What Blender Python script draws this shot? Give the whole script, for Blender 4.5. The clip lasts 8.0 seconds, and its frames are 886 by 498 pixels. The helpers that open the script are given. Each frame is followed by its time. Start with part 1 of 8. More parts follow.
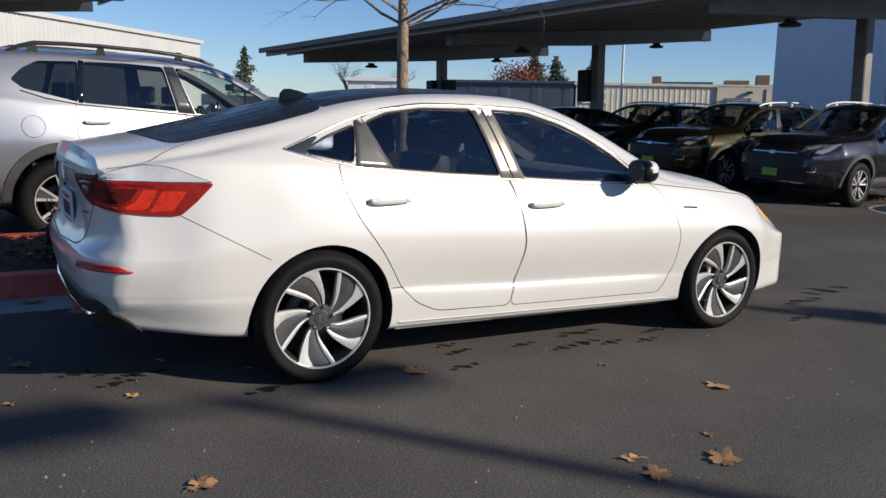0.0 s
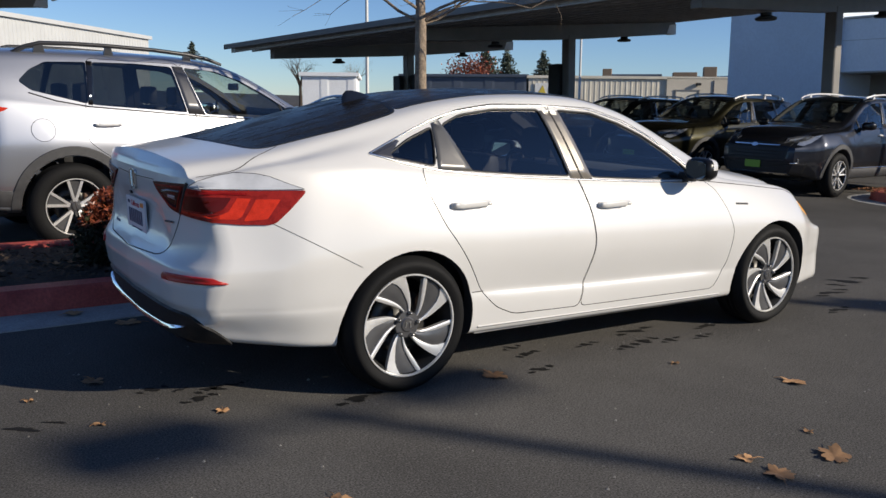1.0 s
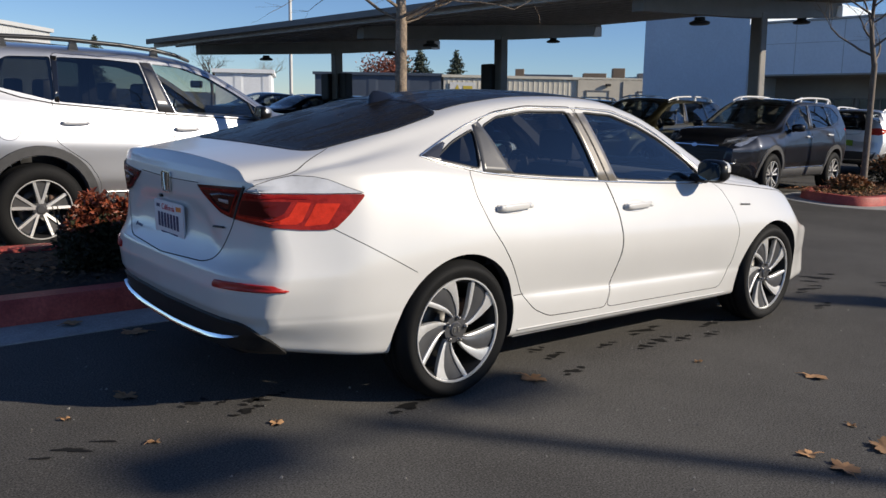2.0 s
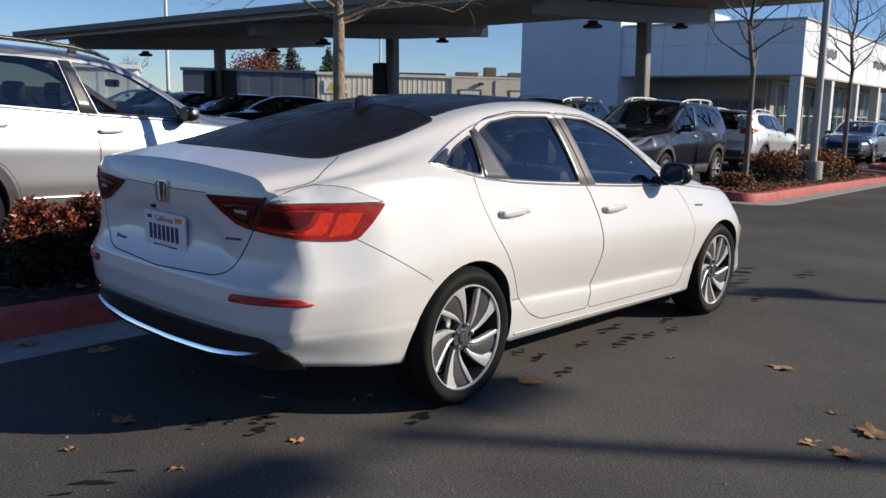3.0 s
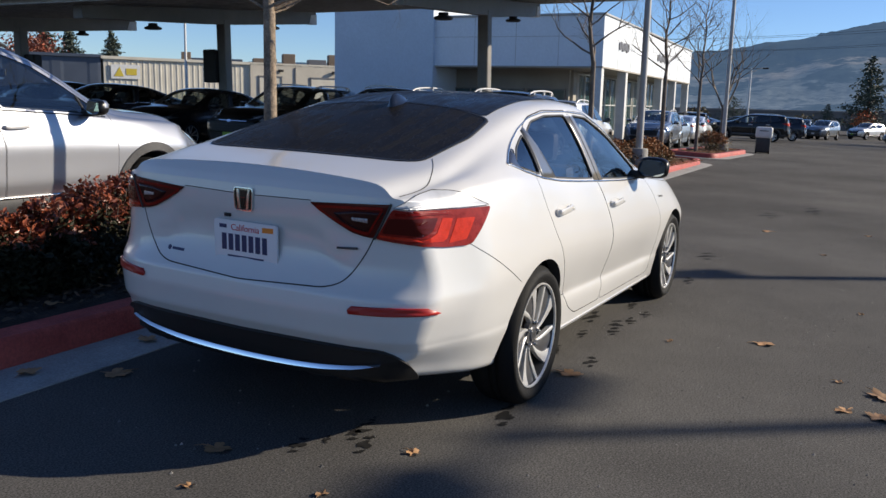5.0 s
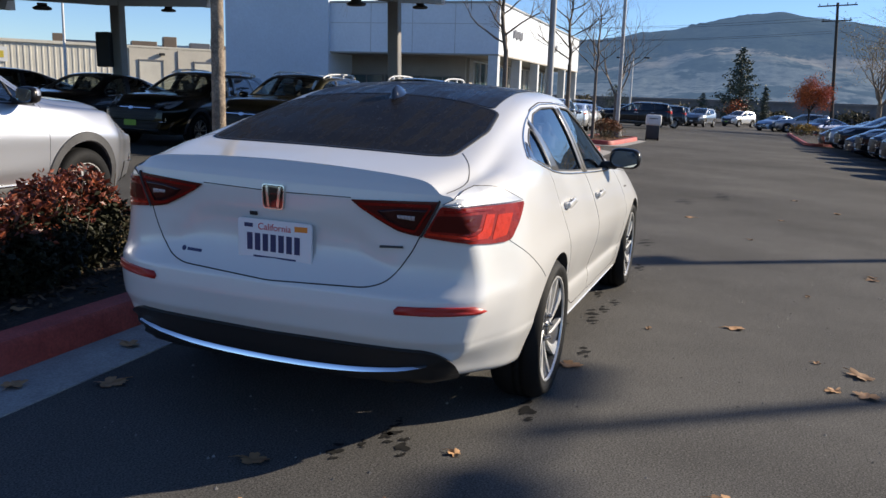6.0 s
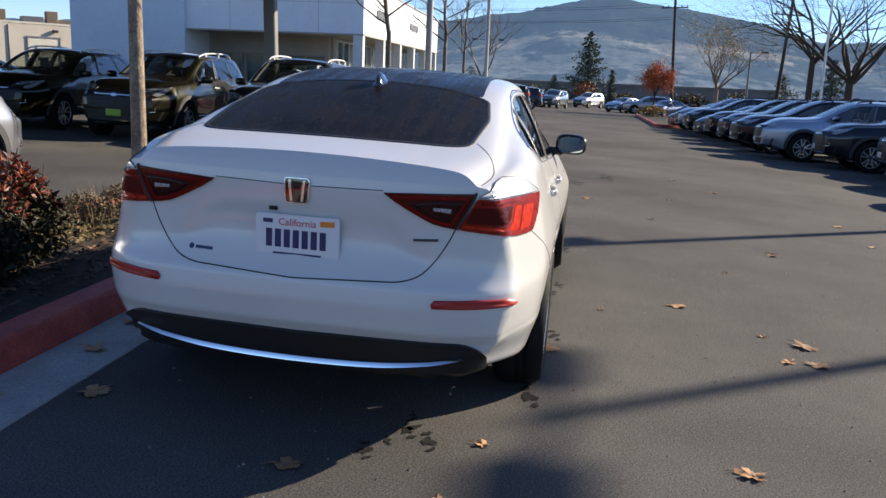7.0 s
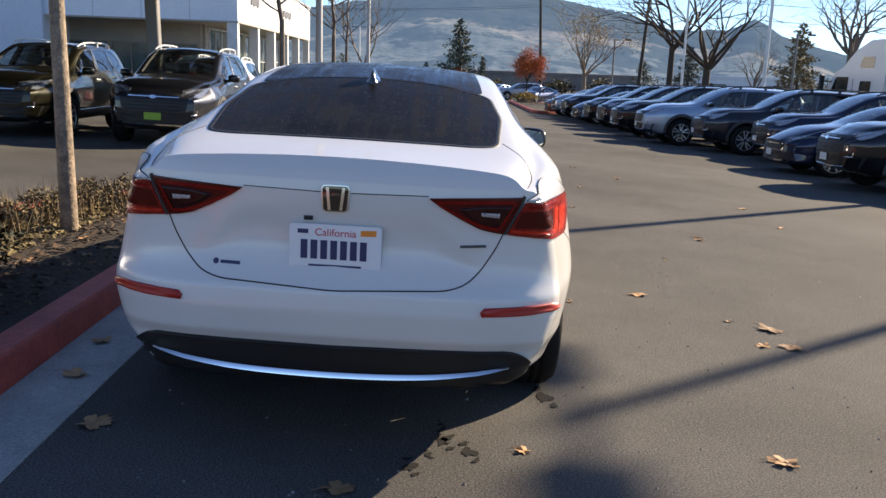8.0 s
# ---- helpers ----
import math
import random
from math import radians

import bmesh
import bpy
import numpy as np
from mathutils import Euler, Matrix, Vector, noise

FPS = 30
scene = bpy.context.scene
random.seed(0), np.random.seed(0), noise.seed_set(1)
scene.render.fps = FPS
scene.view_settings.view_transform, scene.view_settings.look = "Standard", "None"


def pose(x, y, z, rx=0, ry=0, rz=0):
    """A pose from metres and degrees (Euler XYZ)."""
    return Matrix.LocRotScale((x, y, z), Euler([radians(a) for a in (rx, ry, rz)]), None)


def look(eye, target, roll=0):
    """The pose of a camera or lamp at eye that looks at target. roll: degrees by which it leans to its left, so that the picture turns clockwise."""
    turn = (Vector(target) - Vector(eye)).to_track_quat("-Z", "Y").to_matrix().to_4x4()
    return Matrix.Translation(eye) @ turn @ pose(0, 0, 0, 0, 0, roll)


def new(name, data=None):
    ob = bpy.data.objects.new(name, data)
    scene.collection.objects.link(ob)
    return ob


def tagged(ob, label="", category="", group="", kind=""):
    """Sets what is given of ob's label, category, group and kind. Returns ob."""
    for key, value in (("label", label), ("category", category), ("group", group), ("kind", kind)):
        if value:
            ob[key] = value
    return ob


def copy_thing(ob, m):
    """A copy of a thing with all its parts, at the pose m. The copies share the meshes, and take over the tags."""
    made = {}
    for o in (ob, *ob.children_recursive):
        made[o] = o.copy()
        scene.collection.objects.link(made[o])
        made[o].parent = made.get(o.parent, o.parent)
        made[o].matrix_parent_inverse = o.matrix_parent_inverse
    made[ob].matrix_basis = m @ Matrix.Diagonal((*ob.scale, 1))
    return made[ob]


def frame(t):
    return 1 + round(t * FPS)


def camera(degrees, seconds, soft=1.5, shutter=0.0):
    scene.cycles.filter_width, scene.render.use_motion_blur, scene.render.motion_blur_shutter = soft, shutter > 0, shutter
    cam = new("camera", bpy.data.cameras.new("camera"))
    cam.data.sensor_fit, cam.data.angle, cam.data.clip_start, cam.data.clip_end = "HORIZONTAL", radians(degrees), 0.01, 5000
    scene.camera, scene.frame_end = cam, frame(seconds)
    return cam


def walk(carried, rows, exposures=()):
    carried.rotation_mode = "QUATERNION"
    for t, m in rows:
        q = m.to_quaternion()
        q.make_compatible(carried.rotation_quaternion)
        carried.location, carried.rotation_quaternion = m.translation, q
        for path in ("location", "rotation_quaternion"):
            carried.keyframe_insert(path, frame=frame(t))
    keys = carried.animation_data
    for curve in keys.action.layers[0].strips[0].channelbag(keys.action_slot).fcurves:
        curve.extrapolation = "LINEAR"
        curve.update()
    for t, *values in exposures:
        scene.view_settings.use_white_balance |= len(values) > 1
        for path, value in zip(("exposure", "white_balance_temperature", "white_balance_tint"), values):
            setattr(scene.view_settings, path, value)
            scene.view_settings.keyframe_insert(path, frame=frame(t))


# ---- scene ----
cam = camera(55.4, 8.0)
EXPOSURES = [(0, 0.1, 7000, 11), (4.5, 0.3, 7100, 11), (6.0, 0.62, 7200, 11), (7.0, 0.92, 7500, 12), (8.0, 1.2, 8300, 13)]
PATH = [
    (0, (-1.511, -4.43, 1.328), (-0.491, -2.743, 0.99), 2.6),
    (0.5, (-1.716, -4.231, 1.332), (-0.687, -2.551, 0.988), 2.5),
    (1, (-2.007, -4.043, 1.339), (-0.891, -2.421, 0.992), 2.0),
    (1.5, (-2.232, -3.864, 1.327), (-1.012, -2.317, 0.982), 2.2),
    (1.7, (-2.327, -3.767, 1.327), (-1.091, -2.233, 0.983), 2.3),
    (3, (-2.876, -3.181, 1.339), (-1.379, -1.897, 1.005), 2.8),
    (3.5, (-3.03, -2.942, 1.319), (-1.489, -1.712, 0.987), 2.4),
    (4, (-3.194, -2.698, 1.335), (-1.555, -1.601, 1.004), 2.9),
    (4.5, (-3.386, -2.431, 1.332), (-1.674, -1.453, 0.997), 3.1),
    (5.8, (-3.679, -1.72, 1.341), (-1.84, -1.016, 0.992), 3.2),
    (6, (-3.703, -1.605, 1.331), (-1.842, -0.966, 0.976), 3.4),
    (6.5, (-3.798, -1.264, 1.34), (-1.893, -0.789, 0.957), 4.0),
    (7, (-3.829, -0.984, 1.329), (-1.889, -0.678, 0.95), 3.9),
    (7.5, (-3.783, -0.661, 1.348), (-1.829, -0.48, 0.962), 3.3),
    (8, (-3.771, -0.378, 1.336), (-1.809, -0.371, 0.947), 3.5),
]
walk(cam, [(t, look(eye, target, roll)) for t, eye, target, roll in PATH], exposures=EXPOSURES)

# ---- light ----
SUN_AZ, SUN_EL = radians(-51.0), radians(26.0)
SUN_DIR = Vector((math.cos(SUN_AZ) * math.cos(SUN_EL), math.sin(SUN_AZ) * math.cos(SUN_EL), math.sin(SUN_EL)))
world = bpy.data.worlds.new("sky")
scene.world = world
world.use_nodes = True
_nt = world.node_tree
_sky = _nt.nodes.new("ShaderNodeTexSky")
_sky.sky_type = "NISHITA"
_sky.sun_disc = False
_sky.sun_elevation = SUN_EL
_sky.sun_rotation = math.atan2(SUN_DIR.x, SUN_DIR.y)
_sky.air_density, _sky.dust_density, _sky.ozone_density = 1.0, 0.0, 3.0
_sky.altitude = 1800
_bg = _nt.nodes["Background"]
_bg.inputs["Strength"].default_value = 0.092
# clear winter air: a little bluer than the model
_blue = _nt.nodes.new("ShaderNodeMix")
_blue.data_type, _blue.blend_type = "RGBA", "MULTIPLY"
_blue.inputs["Factor"].default_value = 1.0
_blue.inputs["B"].default_value = (0.72, 0.90, 1.18, 1)
_nt.links.new(_sky.outputs["Color"], _blue.inputs["A"])
_nt.links.new(_blue.outputs["Result"], _bg.inputs["Color"])
_sun = bpy.data.lights.new("sun", "SUN")
_sun.energy, _sun.angle, _sun.color = 4.9, radians(0.55), (1.0, 0.94, 0.83)
sun = new("sun", _sun)
sun.matrix_world = look((0, 0, 40), Vector((0, 0, 40)) - SUN_DIR)
scene.view_settings.exposure = 0.0
# plumb line of the place: the lot falls a little towards the lane
UP = Vector((-0.016, 0.024, 1.0)).normalized()
PLUMB = Vector((0, 0, 1)).rotation_difference(UP).to_matrix().to_4x4()


def upright(x, y, z=0.0, turn=0.0):
    return Matrix.Translation((x, y, z)) @ PLUMB @ Matrix.Rotation(radians(turn), 4, "Z")


# ---- materials ----
def mat(name, base, rough=0.5, metal=0.0, coat=0.0, vary=0.0, scale=8.0, grain=0.0, grain_scale=120.0, bump=0.0, bump_scale=200.0,
        base2=None, tint=False, spec=0.5, transmission=0.0, emit=None, emit_strength=0.0, per_object=0.0, island=0.0, coat_rough=0.03, sheen=0.0, fleck=0.0, subsurf=0.0):
    m = bpy.data.materials.new(name)
    m.use_nodes = True
    nt = m.node_tree
    p = nt.nodes["Principled BSDF"]
    col = (*base, 1.0)
    p.inputs["Base Color"].default_value = col
    p.inputs["Roughness"].default_value = rough
    p.inputs["Metallic"].default_value = metal
    p.inputs["Coat Weight"].default_value = coat
    p.inputs["Coat Roughness"].default_value = coat_rough
    p.inputs["Specular IOR Level"].default_value = spec
    p.inputs["Transmission Weight"].default_value = transmission
    p.inputs["Sheen Weight"].default_value = sheen
    if emit:
        p.inputs["Emission Color"].default_value = (*emit, 1.0)
        p.inputs["Emission Strength"].default_value = emit_strength
    N, L = nt.nodes.new, nt.links.new
    tc = N("ShaderNodeTexCoord")
    colour = None
    if tint:
        oi = N("ShaderNodeObjectInfo")
        colour = oi.outputs["Color"]
    if vary or base2:
        nz = N("ShaderNodeTexNoise")
        nz.inputs["Scale"].default_value = scale
        nz.inputs["Detail"].default_value = 6.0
        nz.inputs["Roughness"].default_value = 0.62
        L(tc.outputs["Object"], nz.inputs["Vector"])
        ramp = N("ShaderNodeValToRGB")
        ramp.color_ramp.elements[0].position, ramp.color_ramp.elements[1].position = 0.32, 0.68
        a = tuple(c * (1 - vary) for c in base)
        b = base2 if base2 else tuple(min(1, c * (1 + vary)) for c in base)
        ramp.color_ramp.elements[0].color, ramp.color_ramp.elements[1].color = (*a, 1), (*b, 1)
        L(nz.outputs["Fac"], ramp.inputs["Fac"])
        colour = ramp.outputs["Color"]
        mr = N("ShaderNodeMapRange")
        mr.inputs["To Min"].default_value, mr.inputs["To Max"].default_value = max(0.02, rough - 0.1), min(1, rough + 0.1)
        L(nz.outputs["Fac"], mr.inputs["Value"])
        L(mr.outputs["Result"], p.inputs["Roughness"])
    if grain:
        g = N("ShaderNodeTexNoise")
        g.inputs["Scale"].default_value = grain_scale
        g.inputs["Detail"].default_value = 3.0
        L(tc.outputs["Object"], g.inputs["Vector"])
        gr = N("ShaderNodeMapRange")
        gr.inputs["From Min"].default_value, gr.inputs["From Max"].default_value = 0.3, 0.7
        gr.inputs["To Min"].default_value, gr.inputs["To Max"].default_value = 1 - grain, 1 + grain
        L(g.outputs["Fac"], gr.inputs["Value"])
        mx = N("ShaderNodeVectorMath")
        mx.operation = "SCALE"
        if colour is None:
            mx.inputs[0].default_value = base
        else:
            L(colour, mx.inputs[0])
        L(gr.outputs["Result"], mx.inputs["Scale"])
        colour = mx.outputs["Vector"]
    if per_object or island:
        src = N("ShaderNodeNewGeometry").outputs["Random Per Island"] if island else N("ShaderNodeObjectInfo").outputs["Random"]
        gr = N("ShaderNodeMapRange")
        k = island or per_object
        gr.inputs["To Min"].default_value, gr.inputs["To Max"].default_value = 1 - k, 1 + k
        L(src, gr.inputs["Value"])
        mx = N("ShaderNodeVectorMath")
        mx.operation = "SCALE"
        if colour is None:
            mx.inputs[0].default_value = base
        else:
            L(colour, mx.inputs[0])
        L(gr.outputs["Result"], mx.inputs["Scale"])
        colour = mx.outputs["Vector"]
    if colour is not None:
        L(colour, p.inputs["Base Color"])
    if bump:
        b = N("ShaderNodeTexNoise")
        b.inputs["Scale"].default_value = bump_scale
        b.inputs["Detail"].default_value = 4.0
        L(tc.outputs["Object"], b.inputs["Vector"])
        bp = N("ShaderNodeBump")
        bp.inputs["Strength"].default_value = bump
        bp.inputs["Distance"].default_value = 0.01
        L(b.outputs["Fac"], bp.inputs["Height"])
        L(bp.outputs["Normal"], p.inputs["Normal"])
    return m


def glass(name, tint, rough=0.0, mixing=0.0):
    """Thin tinted pane: sees through, with the gloss of glass."""
    m = bpy.data.materials.new(name)
    m.use_nodes = True
    nt = m.node_tree
    nt.nodes.remove(nt.nodes["Principled BSDF"])
    out = nt.nodes["Material Output"]
    tr = nt.nodes.new("ShaderNodeBsdfTransparent")
    tr.inputs["Color"].default_value = (*tint, 1)
    gl = nt.nodes.new("ShaderNodeBsdfGlossy")
    gl.inputs["Roughness"].default_value = rough
    lw = nt.nodes.new("ShaderNodeLayerWeight")
    lw.inputs["Blend"].default_value = 0.5
    pw = nt.nodes.new("ShaderNodeMath")
    pw.operation, pw.inputs[1].default_value = "POWER", 3.5
    nt.links.new(lw.outputs["Facing"], pw.inputs[0])
    fr = nt.nodes.new("ShaderNodeMath")
    fr.operation, fr.inputs[1].default_value, fr.inputs[2].default_value = "MULTIPLY_ADD", 0.80, 0.12
    nt.links.new(pw.outputs["Value"], fr.inputs[0])
    mx = nt.nodes.new("ShaderNodeMixShader")
    nt.links.new(fr.outputs["Value"], mx.inputs["Fac"])
    nt.links.new(tr.outputs["BSDF"], mx.inputs[1])
    nt.links.new(gl.outputs["BSDF"], mx.inputs[2])
    nt.links.new(mx.outputs["Shader"], out.inputs["Surface"])
    return m


PAINT_WHITE = mat("pearl_white_paint", (0.62, 0.61, 0.59), 0.36, 0.0, 0.9, vary=0.015, scale=2.5, coat_rough=0.11)
PAINT_HANDLE = mat("bright_handle", (0.55, 0.55, 0.56), 0.4, 0.2, 0.3)
PAINT_TINT = mat("car_paint", (0.5, 0.5, 0.5), 0.40, 0.86, 1.0, tint=True, spec=0.35, coat_rough=0.05)
BLACK_GLOSS = mat("black_gloss", (0.008, 0.008, 0.009), 0.08, 0.0, 1.0)
BLACK_SATIN = mat("black_satin", (0.008, 0.008, 0.009), 0.3, spec=0.3)
BLACK_PLASTIC = mat("black_plastic", (0.009, 0.009, 0.0095), 0.5, bump=0.15, bump_scale=900, vary=0.2, scale=30)
GREY_PLASTIC = mat("grey_cladding", (0.05, 0.05, 0.052), 0.6, bump=0.2, bump_scale=700, vary=0.2, scale=25)
CUP_SHADING = mat("cup_edge_shading", (0.46, 0.46, 0.45), 0.5)
SEAM = mat("seam_shadow_gap", (0.035, 0.033, 0.03), 0.8)
CHROME = mat("chrome", (0.86, 0.87, 0.88), 0.06, 1.0)
SATIN_CHROME = mat("satin_chrome", (0.72, 0.71, 0.68), 0.22, 1.0)
RUBBER = mat("tyre_rubber", (0.006, 0.006, 0.0063), 0.7, spec=0.2, bump=0.2, bump_scale=300, vary=0.15, scale=40)
ALLOY = mat("machined_alloy", (0.80, 0.79, 0.77), 0.36, 0.65, vary=0.05, scale=40)
ALLOY_GREY = mat("painted_grey_alloy", (0.10, 0.10, 0.104), 0.33, 0.5, 0.5, vary=0.08, scale=20)
ALLOY_LUG = mat("dark_lug_nut", (0.30, 0.29, 0.28), 0.25, 0.8)
ALLOY_BACK = mat("dark_rim_barrel", (0.012, 0.012, 0.012), 0.6, 0.2)
DISC = mat("brake_disc_steel", (0.10, 0.098, 0.095), 0.5, 0.8, vary=0.2, scale=30)
CALIPER = mat("rust_brown_hub", (0.12, 0.07, 0.05), 0.8, vary=0.4, scale=40)
LAMP_RED = mat("red_lens", (0.52, 0.030, 0.012), 0.28, 0.0, 0.10, vary=0.16, scale=26, spec=0.12, grain=0.12, grain_scale=260)
LAMP_DARK_RED = mat("dark_red_lens", (0.20, 0.0050, 0.0032), 0.25, 0.0, 0.08, spec=0.18, vary=0.2, scale=20)
LAMP_DEEP = mat("deep_red_lens", (0.080, 0.0065, 0.0050), 0.25, 0.0, 0.1, spec=0.15)
LAMP_BLACK = mat("smoked_lens", (0.034, 0.007, 0.006), 0.22, 0.0, 0.08, spec=0.2, vary=0.3, scale=30)
LENS_PALE = mat("pale_clear_lens", (0.52, 0.53, 0.55), 0.30, 0.05, 0.6, vary=0.15, scale=9)
REFLECTOR = mat("red_reflector", (0.38, 0.012, 0.008), 0.4)
LAMP_AMBER = mat("amber_lens", (0.9, 0.40, 0.03), 0.12, 0.0, 1.0)
LAMP_CLEAR = mat("clear_lens", (0.42, 0.44, 0.47), 0.05, 0.55, 1.0, vary=0.25, scale=25)
LAMP_SMOKE = mat("smoked_head_lamp", (0.10, 0.105, 0.115), 0.08, 0.3, 1.0, vary=0.3, scale=18)
LAMP_MID = mat("mid_red_lens", (0.24, 0.014, 0.009), 0.28, 0.0, 0.10, vary=0.25, scale=24, spec=0.15, grain=0.2, grain_scale=220)
LAMP_WHITE = mat("reverse_lens", (0.42, 0.36, 0.35), 0.2, 0.1, 0.4, vary=0.3, scale=90)
INTERIOR = mat("dark_cabin_trim", (0.04, 0.04, 0.042), 0.8, vary=0.2, scale=10)
INTERIOR_LIGHT = mat("beige_cabin_trim", (0.35, 0.35, 0.32), 0.75, vary=0.12, scale=10)
SEAT = mat("black_seat_leather", (0.03, 0.03, 0.032), 0.55, bump=0.2, bump_scale=150)
GLASS_DARK = glass("privacy_glass", (0.36, 0.39, 0.43))
GLASS_SIDE = glass("door_glass", (0.70, 0.78, 0.78))
GLASS_CLEAR = glass("green_glass", (0.90, 0.95, 0.91))
PILLAR_GREY = mat("grey_pillar_film", (0.055, 0.055, 0.06), 0.25, 0.2, 0.8)
# black gloss film; the bronze of mirrored sunlit asphalt is put into the colour
PILLAR_DIM = mat("dim_sheen_pillar_film", (0.13, 0.125, 0.115), 0.3, 0.3, 0.8)
PILLAR = mat("bronze_sheen_pillar_film", (0.25, 0.225, 0.19), 0.3, 0.3, 0.8)
PLATE_WHITE = mat("plate_white", (0.75, 0.76, 0.78), 0.35, bump=0.05, bump_scale=80)
PLATE_BLUE = mat("plate_blue_ink", (0.02, 0.03, 0.10), 0.5)
PLATE_RED = mat("plate_red_ink", (0.55, 0.03, 0.04), 0.5)
STICKER = mat("orange_sticker", (0.85, 0.25, 0.03), 0.5)
GREEN_TAG = mat("green_yellow_tag", (0.35, 0.62, 0.03), 0.5)
MIRROR = mat("mirror_glass", (0.40, 0.46, 0.47), 0.02, 1.0)

# ---- mesh helpers ----
def part(name, bm, material, parent=None, label="", smooth=0.0):
    """Links a bmesh as one mesh object, under parent if one is given."""
    me = bpy.data.meshes.new(name)
    bm.to_mesh(me)
    bm.free()
    return part_mesh(name, me, material, parent, label, smooth)


def part_mesh(name, me, material, parent=None, label="", smooth=0.0):
    for m in material if isinstance(material, (list, tuple)) else [material]:
        if me.materials.find(m.name) < 0:
            me.materials.append(m)
    if smooth:
        me.shade_smooth()
        me.set_sharp_from_angle(angle=radians(smooth))
    ob = new(name, me)
    if parent:
        ob.parent = parent
    if label:
        ob["label"] = label
    return ob


def thing(name, m, label, category, group="", kind=""):
    ob = new(name)
    ob.empty_display_size = 0.1
    ob.matrix_basis = m
    return tagged(ob, label, category, group, kind)


def box(bm, cx, cy, cz, sx, sy, sz, bevel=0.0, m=None, mi=0, segs=1):
    geo = bmesh.ops.create_cube(bm, size=1.0)["verts"]
    bmesh.ops.scale(bm, vec=(sx, sy, sz), verts=geo)
    fs = {f for v in geo for f in v.link_faces}
    if bevel:
        es = {e for v in geo for e in v.link_edges}
        r = bmesh.ops.bevel(bm, geom=list(es), offset=bevel, segments=segs, affect="EDGES", profile=0.6)
        geo = list({v for f in r["faces"] for v in f.verts} | {v for v in geo if v.is_valid})
        fs = {f for v in geo for f in v.link_faces}
    bmesh.ops.translate(bm, vec=(cx, cy, cz), verts=geo)
    if m is not None:
        bmesh.ops.transform(bm, matrix=m, verts=geo)
    for f in fs:
        f.material_index = mi
    return geo


def cyl(bm, a, b, r1, r2=None, segs=12, mi=0, caps=True):
    """A tapered rod from a to b."""
    a, b = Vector(a), Vector(b)
    r2 = r1 if r2 is None else r2
    q = (b - a).to_track_quat("Z", "Y")
    rings = []
    for c, r in ((a, r1), (b, r2)):
        rings.append([bm.verts.new(c + q @ Vector((r * math.cos(2 * math.pi * i / segs), r * math.sin(2 * math.pi * i / segs), 0))) for i in range(segs)])
    fs = []
    for i in range(segs):
        j = (i + 1) % segs
        fs.append(bm.faces.new((rings[0][i], rings[0][j], rings[1][j], rings[1][i])))
    if caps:
        fs.append(bm.faces.new(rings[0][::-1]))
        fs.append(bm.faces.new(rings[1]))
    for f in fs:
        f.material_index = mi
        f.smooth = True
    return rings


def tube(bm, pts, radii, segs=8, mi=0):
    """A bent tapered rod through pts."""
    pts = [Vector(p) for p in pts]
    rings = []
    for k, p in enumerate(pts):
        d = (pts[min(k + 1, len(pts) - 1)] - pts[max(k - 1, 0)]).normalized()
        q = d.to_track_quat("Z", "Y")
        r = radii[k]
        rings.append([bm.verts.new(p + q @ Vector((r * math.cos(2 * math.pi * i / segs), r * math.sin(2 * math.pi * i / segs), 0))) for i in range(segs)])
    # match ring starts to avoid twist
    for k in range(1, len(rings)):
        best = min(range(segs), key=lambda s: (rings[k][s].co - rings[k - 1][0].co).length)
        rings[k] = rings[k][best:] + rings[k][:best]
    for k in range(len(rings) - 1):
        for i in range(segs):
            j = (i + 1) % segs
            f = bm.faces.new((rings[k][i], rings[k][j], rings[k + 1][j], rings[k + 1][i]))
            f.material_index = mi
            f.smooth = True
    bm.faces.new(rings[0][::-1]).material_index = mi
    bm.faces.new(rings[-1]).material_index = mi


def lathe(bm, prof, segs=48, mi=0, axis_y=True, closed=False):
    """Turns a profile of (radius, along) round the y axis."""
    rings = []
    for r, h in prof:
        rings.append([bm.verts.new((r * math.cos(2 * math.pi * i / segs), h, r * math.sin(2 * math.pi * i / segs))) for i in range(segs)])
    n = len(rings)
    for k in range(n if closed else n - 1):
        for i in range(segs):
            j = (i + 1) % segs
            f = bm.faces.new((rings[k][i], rings[(k + 1) % n][i], rings[(k + 1) % n][j], rings[k][j]))
            f.material_index = mi
            f.smooth = True
    return rings


def prism(bm, pts, direction, mi=0):
    """Extrudes a flat loop of points along a direction."""
    d = Vector(direction)
    a = [bm.verts.new(p) for p in pts]
    b = [bm.verts.new(Vector(p) + d) for p in pts]
    fs = [bm.faces.new(a), bm.faces.new(b[::-1])]
    n = len(a)
    for i in range(n):
        fs.append(bm.faces.new((a[i], b[i], b[(i + 1) % n], a[(i + 1) % n])))
    for f in fs:
        f.material_index = mi
    bmesh.ops.recalc_face_normals(bm, faces=fs)
    return fs


def spline(ctrl, n):
    """A clamped uniform cubic B-spline through control rows."""
    c = np.array(ctrl, float)
    c = np.vstack([c[:1], c[:1], c, c[-1:], c[-1:]])
    m = len(c) - 3
    t = np.linspace(0, m - 1e-9, n)
    k = t.astype(int)
    u = (t - k)[:, None]
    return ((1 - u) ** 3 * c[k] + (3 * u ** 3 - 6 * u ** 2 + 4) * c[k + 1] + (-3 * u ** 3 + 3 * u ** 2 + 3 * u + 1) * c[k + 2] + u ** 3 * c[k + 3]) / 6


